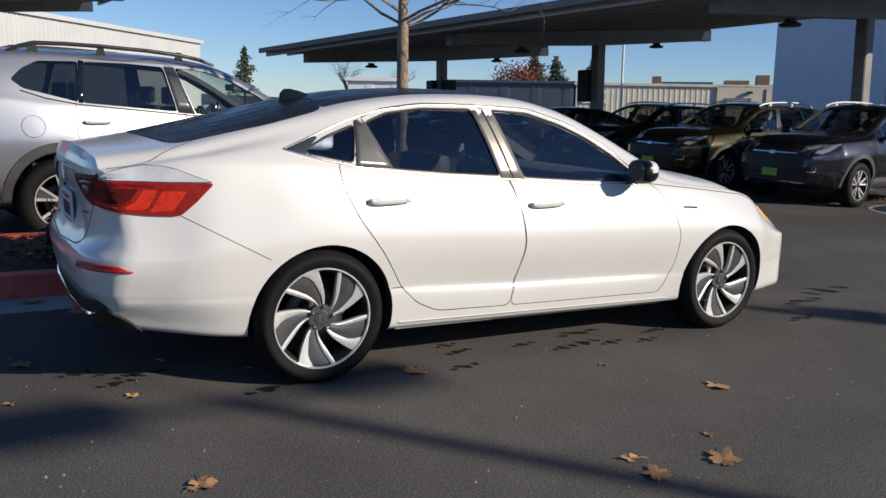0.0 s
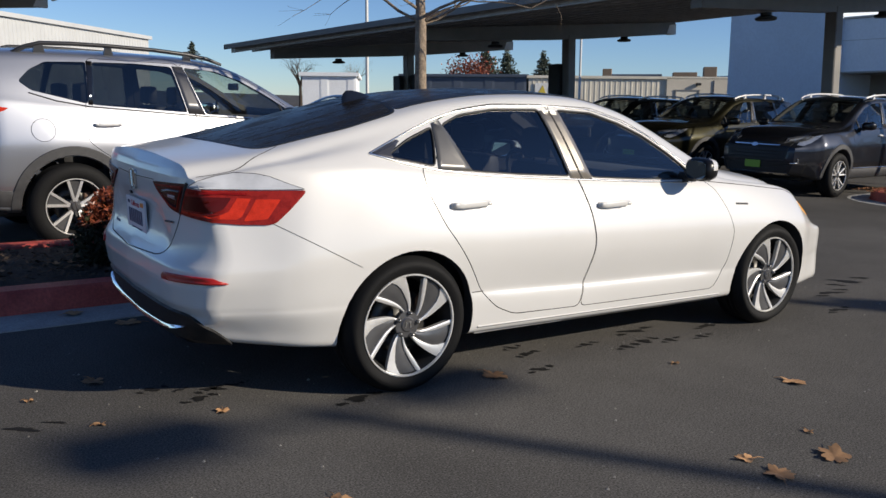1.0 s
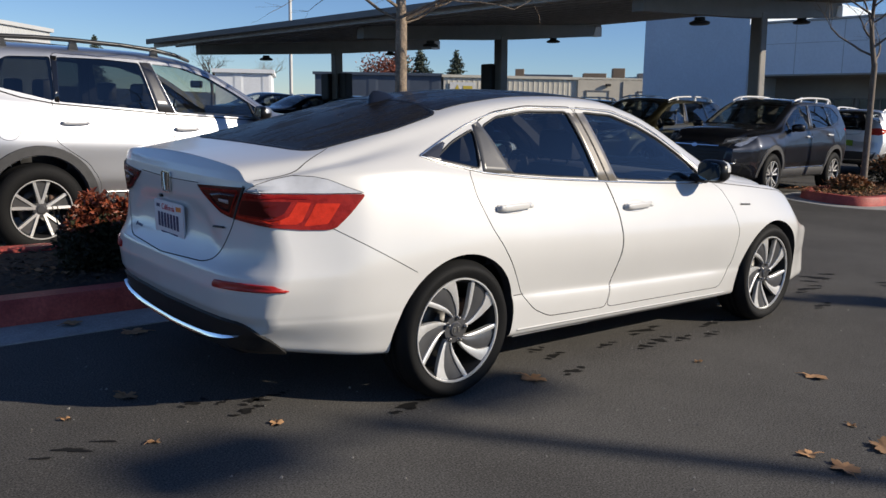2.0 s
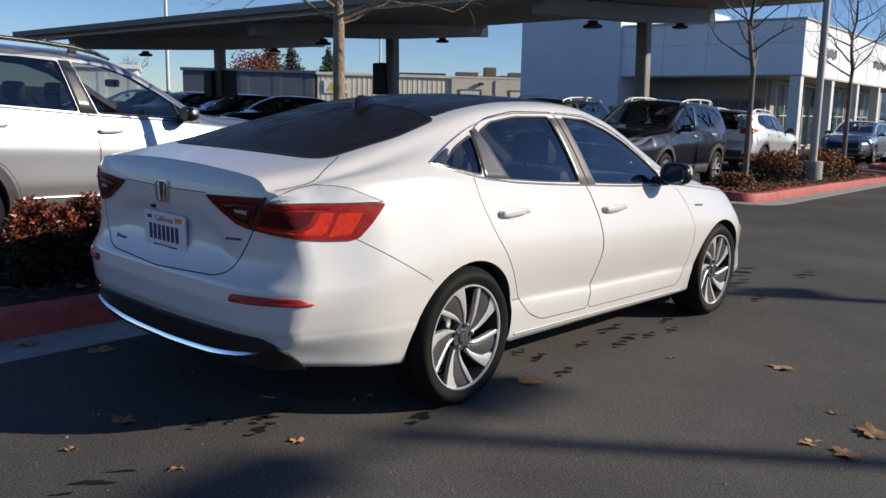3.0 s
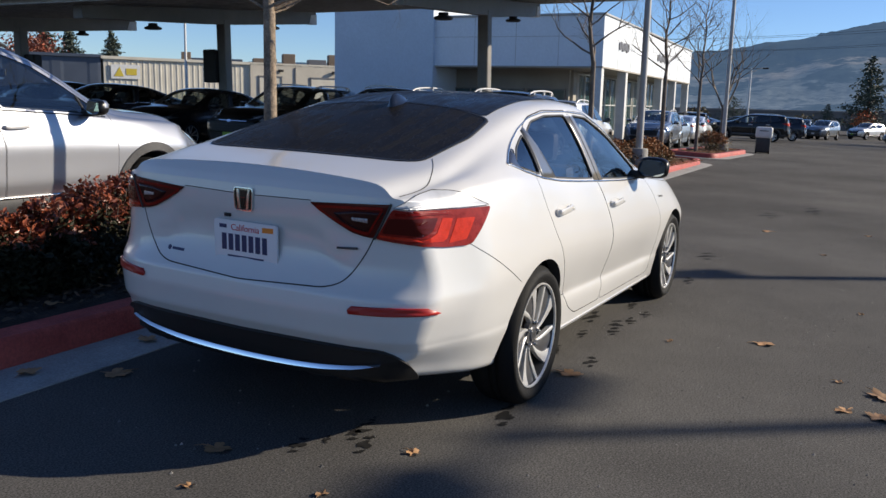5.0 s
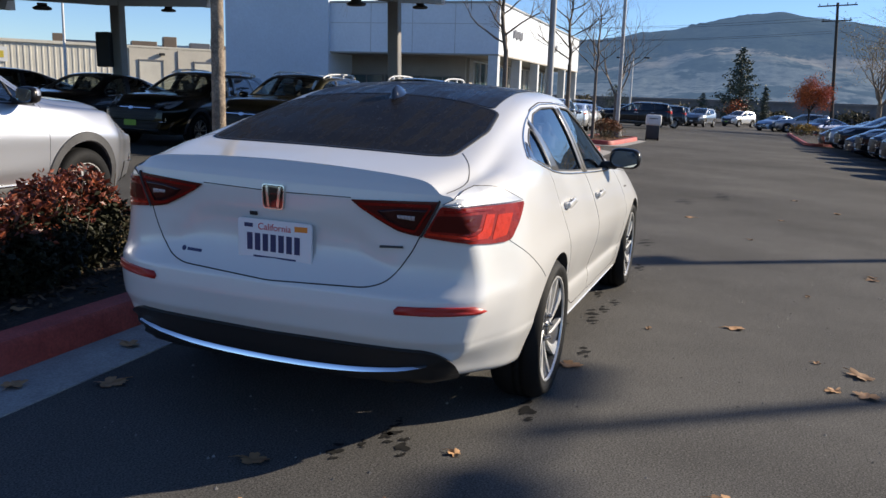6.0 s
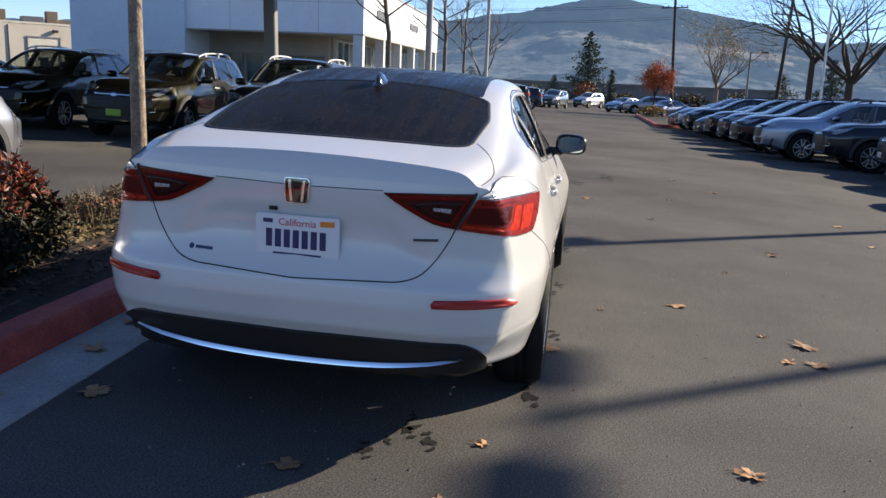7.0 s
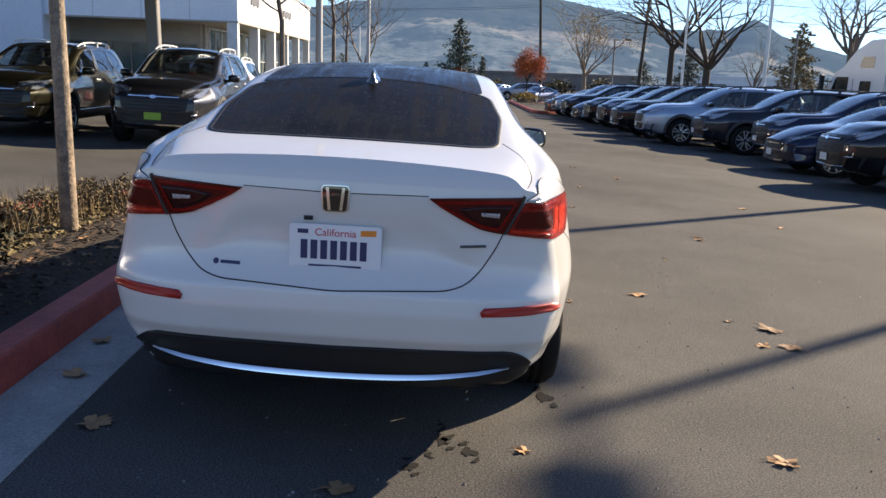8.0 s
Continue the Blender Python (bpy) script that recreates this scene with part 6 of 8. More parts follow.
def mirror_part(car, skin, x, z, paint, side, out=0.20):
    """Door mirror on its stalk."""
    s = side
    y0 = skin.at("right" if s < 0 else "left", x, z).y
    bm = bmesh.new()
    n = 20
    rows = []
    for k, (dx, w, h, dz) in enumerate([(-.050, .088, .052, .0), (-.040, .100, .064, .0), (-.005, .104, .068, .002), (.04, .095, .060, .004), (.075, .07, .042, .004), (.09, .03, .018, .004)]):
        rows.append([bm.verts.new((x + dx + .02 * math.cos(2 * math.pi * i / n) * s * -1, y0 + s * out * 0.62 + w * math.cos(2 * math.pi * i / n) * abs(math.cos(2 * math.pi * i / n)) ** -0.35, z + .055 + dz + h * math.copysign(abs(math.sin(2 * math.pi * i / n)) ** 0.65, math.sin(2 * math.pi * i / n)))) for i in range(n)])
    for a, b in zip(rows, rows[1:]):
        for i in range(n):
            f = bm.faces.new((a[i], a[(i + 1) % n], b[(i + 1) % n], b[i]))
            f.material_index = 0 if (a[i].co.z + b[i].co.z) / 2 > z + .062 and a not in rows[:2] else 1
    bm.faces.new(rows[-1])
    bmesh.ops.recalc_face_normals(bm, faces=bm.faces)
    me = mesh_of(bm)
    me.materials.append(paint)
    me.materials.append(BLACK_SATIN)
    mm = part_mesh("mirror", me, paint, car, smooth=45)
    bm = bmesh.new()
    c = [bm.verts.new(v.co + Vector((-0.004, 0, 0))) for v in mm.data.vertices[:n]]
    f = bm.faces.new(c)
    bmesh.ops.inset_region(bm, faces=[f], thickness=0.01)
    part("mirror_glass", bm, MIRROR, mm)
    bm = bmesh.new()
    box(bm, x + .01, y0 + s * .02, z + .005, .07, .12, .05, .015)
    part("mirror_foot", bm, BLACK_PLASTIC, mm, smooth=40)
    return mm


def handle_part(car, skin, x, z, material, side, length=0.235):
    view = "right" if side < 0 else "left"
    bm = bmesh.new()
    rows = []
    out = Vector((0, side, 0))
    for t in np.linspace(-1, 1, 15):
        base = skin.at(view, x + t * length / 2, z + .004 * t, .0)
        stand = .007 + .021 * (1 - abs(t) ** 5)
        hh, dd = .0165 * (1 - .22 * t ** 4), .0065
        rows.append([bm.verts.new(base + out * (stand + dd * math.cos(a) * (1 if math.cos(a) > 0 else .8)) + Vector((0, 0, hh * math.copysign(abs(math.sin(a)) ** .75, math.sin(a))))) for a in np.linspace(0, 2 * math.pi, 12, endpoint=False)])
    m = len(rows[0])
    for a, b in zip(rows, rows[1:]):
        for i in range(m):
            bm.faces.new((a[i], a[(i + 1) % m], b[(i + 1) % m], b[i]))
    bm.faces.new(rows[0])
    bm.faces.new(rows[-1])
    for t in (-0.82, 0.82):
        p = skin.at(view, x + t * length / 2, z, 0.0)
        box(bm, p.x, p.y + side * .012, p.z, .03, .04, .02, .004)
    bmesh.ops.recalc_face_normals(bm, faces=bm.faces)
    h = part("door_handle", bm, material, car, smooth=50)
    # thin grey line stands for the cup's soft shading; no hollow is carved
    bm = bmesh.new()
    cup = [(x - .01 + .085 * math.cos(a), z - .004 + .030 * math.sin(a)) for a in np.linspace(0, 2 * math.pi, 24, endpoint=False)]
    skin.strip(bm, view, cup, .003, .0008, True, depth=.002)
    part("handle_cup", bm, CUP_SHADING, h, "shallow cup behind the handle")
    return h


def sedan(m, label):
    car = thing("car", m, label, "car")
    S = SEDAN
    skin, me, doors = shell(S, PAINT_WHITE, INTERIOR)
    part_mesh("body", me, [PAINT_WHITE, INTERIOR], car, smooth=44)
    for view, d in doors:
        part_mesh("door", d, [PAINT_WHITE, INTERIOR], car, smooth=28)
    # panes
    for side in ("right", "left"):
        for name, loop in S["glass"].items():
            bm = bmesh.new()
            skin.patch(bm, side, rounded([tuple(np.mean(loop, axis=0) + (np.array(p) - np.mean(loop, axis=0)) * 1.02) for p in loop], 0.025, 3), lift=-0.006, depth=0.004)
            o = part("window_pane", bm, GLASS_DARK if name != "front" else GLASS_SIDE, car, "dark tinted glass" if name != "front" else "lightly tinted glass", smooth=40)
            o.visible_shadow = False
        # bright moulding round the side windows
        bm = bmesh.new()
        line = [(-.155, 1.094), (.0, 1.055), (.2, 1.017), (.45, .990), (.70, .973), (1.1, .952), (1.55, .931), (1.98, .918)]
        skin.strip(bm, side, line, .009, .004)
        top = [(-.155, 1.094), (.0, 1.150), (.10, 1.188), (.24, 1.242), (.40, 1.287), (.63, 1.319), (.97, 1.326), (1.30, 1.314), (1.54, 1.256), (1.72, 1.182), (1.88, 1.094), (2.02, .985)]
        skin.strip(bm, side, rounded(top, .05, 3, False), .006, .004)
        bm2 = bmesh.new()
        skin.patch(bm2, side, [(-.155, 1.094), (-.03, 1.066), (-.045, 1.092), (.03, 1.145), (.02, 1.152)], .003, .004, 2, centre=(-.05, 1.094))
        part("window_moulding", bm, SATIN_CHROME, car, "bright chrome strip")
        part("window_corner", bm2, PILLAR_GREY, car)
        bm = bmesh.new()
        for loop in S["glass"].values():
            skin.strip(bm, side, rounded(loop, .025, 3), .009, .002, True, depth=.006)
        part("window_seal", bm, BLACK_PLASTIC, car, "black rubber seal")
        # pillar covers
        for loop in ([(1.035, .957), (.935, 1.302), (1.060, 1.302), (1.188, .953)], [(.195, 1.02), (.240, 1.228), (.285, 1.245), (.36, 1.08), (.40, 1.006)]):
            bm = bmesh.new()
            skin.patch(bm, side, loop, .003, .006, 3)
            part("pillar_cover", bm, PILLAR if loop[0][0] > 1 else PILLAR_DIM, car, "glossy pillar cover")
        bm = bmesh.new()
        for a, b in (((1.115, .955), (1.0, 1.302)),):
            skin.strip(bm, side, [a, b], .014, .0045)
        part("pillar_gap", bm, SEAM, car)
        sg = -1 if side == "right" else 1
        handle_part(car, skin, .345, .862, PAINT_WHITE, sg)
        handle_part(car, skin, 1.30, .825, PAINT_WHITE, sg)
        mirror_part(car, skin, 1.93, .945, PAINT_WHITE, sg)
        # seams: bumper, fuel door, hood side
        for line, wd in (([(-.64, .815), (-.45, .715), (-.255, .612)], .003), ([(.37, .43), (.44, .43)], .005), ([(2.10, .92), (2.5, .885), (2.9, .845), (3.14, .77)], .0045)):
            bm = bmesh.new()
            skin.strip(bm, side, line, wd, .001)
            part("body_seam", bm, SEAM, car)
        bm = bmesh.new()
        skin.strip(bm, side, [(2.33, .785), (2.44, .78)], .012, .003)
        part("side_badge", bm, GREY_PLASTIC, car, "small grey badge")
        bm = bmesh.new()
        skin.patch(bm, side, [(3.14, .765), (3.28, .735), (3.36, .70), (3.33, .645), (3.22, .69)], .005, .01, 3)
        part("side_marker", bm, LAMP_AMBER, car, "amber marker lamp")
        # sill flange
        bm = bmesh.new()
        skin.strip(bm, side, [(.42, .232), (1.3, .222), (2.26, .212)], .05, .006, depth=.012)
        part("sill", bm, PAINT_WHITE, car, smooth=60)
    # roof panel, black and dewy
    bm = bmesh.new()
    skin.patch(bm, "top", rounded([(.13, -.50), (.17, -.30), (.20, 0), (.17, .30), (.13, .50), (.6, .475), (1.2, .47), (1.57, .49), (1.54, .25), (1.53, 0), (1.54, -.25), (1.57, -.49), (1.2, -.47), (.6, -.475)], .03, 3), .003, .006, 7)
    part("roof_panel", bm, BLACK_GLOSS_DEW, car, "black roof panel wet with dew", smooth=60)
    bm = bmesh.new()
    g = S["rear_glass"]
    skin.patch(bm, "top", rounded([(x * 1.0, y * 1.015) for x, y in g], .05, 4), .0015, .004, 7)
    o = part("rear_window", bm, REAR_GLASS, car, "dark rear window wet with dew", smooth=60)
    o.visible_shadow = False
    bm = bmesh.new()
    skin.strip(bm, "top", rounded([(x, y * 1.02) for x, y in g], .05, 4), .022, .002, True)
    part("rear_window_border", bm, BLACK_PLASTIC, car)
    bm = bmesh.new()
    skin.patch(bm, "top", rounded(S["windscreen"], .05, 4), -.002, .004, 7)
    o = part("windscreen", bm, GLASS_SIDE, car, smooth=60)
    o.visible_shadow = False
    # antenna fin
    bm = bmesh.new()
    prof = [(-.085, .0), (-.075, .045), (-.055, .062), (-.02, .056), (.03, .036), (.075, .014), (.10, 0)]
    rows = []
    for x, h in prof:
        z0 = skin.at("top", .17 + x, 0).z - .004
        w = .034 * max(0, 1 - (x / .105) ** 2) + .004
        rows.append([bm.verts.new((.17 + x, y, z)) for y, z in ((-w, z0), (-w * .55, z0 + h * .35), (-w * .22, z0 + h * .9), (0, z0 + h + .001), (w * .22, z0 + h * .9), (w * .55, z0 + h * .35), (w, z0))])
    for a, b in zip(rows, rows[1:]):
        for i in range(6):
            bm.faces.new((a[i], a[i + 1], b[i + 1], b[i]))
    bm.faces.new(rows[0])
    bmesh.ops.recalc_face_normals(bm, faces=bm.faces)
    part("antenna_fin", bm, BLACK_GLOSS, car, "black shark-fin antenna", smooth=50)
    # tail lamps
    ax = ("round", -.30, -.20)
    axl = ("round", -.30, .20)

    def polar(p, s):
        return (math.atan2(s * (p[1] + .20), p[0] + .30) % (2 * math.pi), p[2])

    outer = [(-.944, -.580, .838), (-.90, -.70, .824), (-.765, -.782, .809), (-.66, -.806, .808), (-.625, -.816, .816), (-.572, -.825, .865), (-.500, -.824, .938), (-.500, -.822, .947), (-.60, -.806, .947), (-.716, -.775, .946), (-.90, -.71, .946), (-.937, -.640, .951)]
    inner = [(-.984, -.312, .951), (-.982, -.355, .922), (-.975, -.417, .889), (-.965, -.489, .855), (-.955, -.53, .844), (-.944, -.568, .839), (-.933, -.630, .968), (-.960, -.50, .962)]
    clear = [(-.937, -.642, .955), (-.90, -.71, .950), (-.716, -.775, .950), (-.60, -.806, .951), (-.500, -.822, .952), (-.565, -.801, .975), (-.637, -.773, 1.003), (-.69, -.742, 1.012), (-.755, -.695, 1.013), (-.83, -.675, .998), (-.891, -.66, .978)]
    dark = [(-.976, -.411, .922), (-.970, -.45, .892), (-.962, -.51, .869), (-.952, -.558, .862), (-.942, -.612, .938), (-.970, -.50, .936)]
    centre = [(-.940, -.628, .918), (-.90, -.69, .920), (-.80, -.756, .918), (-.835, -.755, .872), (-.865, -.744, .858), (-.94, -.603, .862)]
    ring_line = [(-.93, -.648, .933), (-.86, -.72, .934), (-.74, -.770, .932)]
    blocks = ([(-.945, -.596, .856), (-.92, -.66, .852), (-.849, -.753, .848), (-.817, -.762, .862), (-.778, -.762, .917), (-.725, -.779, .914), (-.764, -.779, .842), (-.789, -.774, .830), (-.849, -.753, .832), (-.92, -.66, .840), (-.945, -.594, .848)],
              [(-.705, -.786, .912), (-.607, -.816, .912), (-.663, -.812, .832), (-.758, -.783, .823)])
    for s in (1, -1):
        ring = (lambda L: [polar(p, s) for p in L])
        view = ax if s > 0 else axl
        bm = bmesh.new()
        skin.patch(bm, view, rounded(ring(outer), .012, 3), .008, .014, 5)
        lamp = part("tail_lamp", bm, LAMP_MID, car, "red tail lamp lens with a light ring", smooth=50)
        bm = bmesh.new()
        skin.patch(bm, view, rounded(ring(inner), .008, 3), .007, .012, 5)
        part("lid_lamp", bm, LAMP_DEEP, lamp, "smoked dark red inner lens", smooth=50)
        bm = bmesh.new()
        mid = np.mean(ring(inner), axis=0)
        skin.strip(bm, view, rounded([tuple(mid + (np.array(p) - mid) * (.83, .74)) for p in ring(inner)], .010, 3), .011, .0085, True, depth=.004)
        part("light_line", bm, LAMP_DARK_RED, lamp, "dim red light line", smooth=60)
        bm = bmesh.new()
        skin.patch(bm, view, rounded(ring(dark), .010, 3), .0082, .003, 3)
        part("smoked_panel", bm, LAMP_BLACK, lamp, "smoked panel in the lens")
        for q in range(5):
            a, b = -.492 - .0135 * q, -.503 - .0135 * q
            bm = bmesh.new()
            skin.patch(bm, view, ring([(-.97, a, .912), (-.97, a - .001, .902 - .001 * q), (-.966, b, .900 - .001 * q), (-.966, b, .912)]), .0105, .004, 2)
            part("reverse_light", bm, LAMP_WHITE, lamp, "pale reverse light segment")
        bm = bmesh.new()
        skin.patch(bm, view, rounded(ring(clear), .010, 3), .006, .010, 4)
        part("clear_lens", bm, LENS_PALE, lamp, "clear upper lens", smooth=50)
        bm = bmesh.new()
        skin.strip(bm, view, rounded(ring(clear), .010, 3), .002, .0068, True, depth=.004)
        part("lens_edge", bm, SEAM, lamp)
        bm = bmesh.new()
        skin.patch(bm, view, rounded(ring(blocks[1]), .006, 2), .0095, .004, 3)
        part("light_block", bm, LAMP_RED, lamp, "bright red block in the lens", smooth=60)
        bm = bmesh.new()
        foot, post = blocks[0][:3] + blocks[0][8:], blocks[0][2:9]
        skin.patch(bm, view, ring(foot), .0095, .004, 2)
        skin.patch(bm, view, ring(post), .0095, .004, 2)
        part("light_ring", bm, LAMP_RED, lamp, "bright red hook of light", smooth=60)
        bm = bmesh.new()
        skin.patch(bm, view, rounded(ring(centre), .010, 3), .0090, .003, 3)
        part("smoked_centre", bm, LAMP_DEEP, lamp, "darker centre of the light ring", smooth=60)
        bm = bmesh.new()
        skin.strip(bm, view, rounded(ring(ring_line), .016, 3, False), .010, .0112, depth=.004)
        part("light_line", bm, LAMP_DARK_RED, lamp, smooth=60)
        bm = bmesh.new()
        skin.strip(bm, view, ring([(-.934, -.634, .971), (-.938, -.616, .93), (-.944, -.574, .838)]), .011, .0095, depth=.012)
        part("lamp_gap", bm, SEAM, lamp)
        # reflectors
        bm = bmesh.new()
        skin.patch(bm, view, ring([(-1.0, -.505, .575), (-1.0, -.52, .590), (-.95, -.65, .596), (-.87, -.76, .596), (-.82, -.79, .575), (-.88, -.75, .568), (-.96, -.63, .563), (-1.0, -.51, .560)]), .009, .010, 3)
        part("reflector", bm, REFLECTOR, car, "slim red reflector")
    # boot lid seam and edge
    bm = bmesh.new()
    low = [(.570, .842), (.547, .787), (.50, .71), (.455, .662), (.39, .640), (0, .622), (-.39, .640), (-.455, .662), (-.50, .71), (-.547, .787), (-.570, .842)]
    skin.strip(bm, "rear", rounded(low, .03, 3, False), .0055, .001)
    skin.strip(bm, "rear", [(.31, .957), (.05, .952)], .004, .001)
    skin.strip(bm, "rear", [(-.31, .957), (-.05, .952)], .004, .001)
    for s in (1, -1):
        skin.strip(bm, "top", rounded([(-.52, s * .570), (-.575, s * .605), (-.643, s * .640), (-.718, s * .666), (-.77, s * .668), (-.83, s * .660), (-.90, s * .644)], .03, 3, False), .004, .001)
    part("boot_seam", bm, SEAM, car)
    # emblem
    bm = bmesh.new()
    c = .932
    e = rounded([(.046, c + .043), (-.046, c + .043), (-.040, c - .043), (.040, c - .043)], .014, 4)
    skin.patch(bm, "rear", e, .006, .008, 2)
    em = part("emblem", bm, BLACK_GLOSS, car, "chrome-framed dark emblem", smooth=50)
    bm = bmesh.new()
    skin.strip(bm, "rear", e, .0045, .010, True, depth=.008)
    for s in (1, -1):
        skin.strip(bm, "rear", [(s * .027, c + .037), (s * .019, c - .037)], .012, .010, depth=.006)
    part("emblem_trim", bm, SATIN_CHROME, em, smooth=50)
    # camera button and badges
    bm = bmesh.new()
    skin.patch(bm, "rear", [(.105, .868), (.075, .868), (.075, .856), (.105, .856)], .008, .01, 2)
    part("camera_button", bm, BLACK_PLASTIC, car)
    bm = bmesh.new()
    skin.strip(bm, "rear", [(-.425, .790), (-.512, .796)], .009, .007, depth=.008)
    part("model_badge", bm, GREY_PLASTIC, car, "slim dark badge")
    bm = bmesh.new()
    skin.patch(bm, "rear", [(.402 + .010 * math.cos(a), .692 + .010 * math.sin(a)) for a in np.linspace(0, 6.28, 12, endpoint=False)], .001, .001, 2)
    skin.strip(bm, "rear", [(.386, .691), (.318, .690)], .011, .001, depth=.001)
    part("dealer_sticker", bm, PLATE_BLUE, car, "small dark sticker with a bar of writing")
    # plate
    px = skin.at("rear", 0, .76).x - .012
    bm = bmesh.new()
    loop = rounded([(-.156, -.080), (.156, -.080), (.156, .080), (-.156, .080)], .014, 4)
    prism(bm, [(x, y, -.004) for x, y in loop], (0, 0, .008))
    pl = part("number_plate", bm, PLATE_WHITE, car, "white licence plate with dark blue bars")
    # the plate's own plane: x to the right as seen from behind, y up
    pl.matrix_basis = Matrix(((0, 0, -1, px), (-1, 0, 0, -.004), (0, 1, 0, .762), (0, 0, 0, 1))) @ Matrix.Rotation(radians(3), 4, "X")
    for x0, x1, y0, y1 in [(-.117 + .0335 * i, -.094 + .0335 * i, -.040, .026) for i in range(7)] + [(-.09, .09, -.066, -.059), (-.128, -.092, .047, .062)]:
        bm = bmesh.new()
        prism(bm, [(x0, y0, .0042), (x1, y0, .0042), (x1, y1, .0042), (x0, y1, .0042)], (0, 0, .0012))
        part("plate_bar", bm, PLATE_BLUE, pl)
    bm = bmesh.new()
    prism(bm, [(.085, .046, .0042), (.138, .048, .0042), (.138, .068, .0042), (.085, .066, .0042)], (0, 0, .0008))
    part("plate_sticker", bm, STICKER, pl)
    flat_text("plate_word", "California", .036, Matrix.Translation((0, .052, .0046)), PLATE_RED, pl)
    bm = bmesh.new()
    inner = [(x * .955, y * .92) for x, y in loop]
    for i in range(len(loop)):
        j = (i + 1) % len(loop)
        vs = [bm.verts.new((x, y, .0045)) for x, y in (loop[i], loop[j], inner[j], inner[i])]
        bm.faces.new(vs)
    bmesh.ops.remove_doubles(bm, verts=bm.verts, dist=1e-5)
    part("plate_frame", bm, PLATE_WHITE, pl)
    # lower bumper insert with chrome blade
    rv = ("round", -.20, 0.0)

    def back(y, z):
        return (math.atan2(y, -.78 + np.interp(abs(y), *S["rear_plan"])) % (2 * math.pi), z)

    bm = bmesh.new()
    half = [(.775, .292), (.75, .325), (.71, .378), (.66, .412), (.60, .428), (.3, .425)]
    low = [(.70, .286), (.3, .283)]
    top = half + [(0, .422)] + [(-y, z) for y, z in half[::-1]]
    bot = [(-y, z) for y, z in low] + [(0, .282)] + low[::-1]
    skin.patch(bm, rv, densify(rounded([back(*p) for p in top + bot], .02, 2), .05), .014, .020, 12, centre=(math.pi, .350))
    part("bumper_insert", bm, BLACK_PLASTIC, car, "black lower bumper insert", smooth=60)
    bm = bmesh.new()
    rows = []
    for y in np.linspace(-.62, .62, 61):
        t = abs(y) / .62
        h = .010 * (1 - t ** 4) + .002
        z = .318 + .058 * t ** 2.8
        rows.append([bm.verts.new(skin.at(rv, *back(y, zz), l)) for zz, l in ((z + h * .7, .019), (z + h * .5, .022), (z - h * .55, .030), (z - h * .75, .028), (z - h * .8, .010))])
    for p, q in zip(rows, rows[1:]):
        for k in range(4):
            bm.faces.new((p[k], p[k + 1], q[k + 1], q[k]))
    bmesh.ops.recalc_face_normals(bm, faces=bm.faces)
    part("chrome_blade", bm, CHROME, car, "chrome blade along the bumper", smooth=35)
    # underside
    bm = bmesh.new()
    box(bm, 1.45, 0, .22, 3.4, 1.2, .06, .02)
    box(bm, -.45, 0, .33, .45, .7, .08, .03)
    part("underbody", bm, BLACK_PLASTIC, car)
    # front lamps
    for s in ("right", "left"):
        bm = bmesh.new()
        y = -1 if s == "right" else 1
        skin.patch(bm, "front", [(y * .70, .72), (y * .45, .66), (y * .45, .72), (y * .66, .79)], .004, .01, 3)
        part("head_lamp", bm, LAMP_CLEAR, car)
    fit_wheels(car, wheel_meshes(.323, .238, .205), 2.70, .780, .318)
    cabin(car, S)
    return car


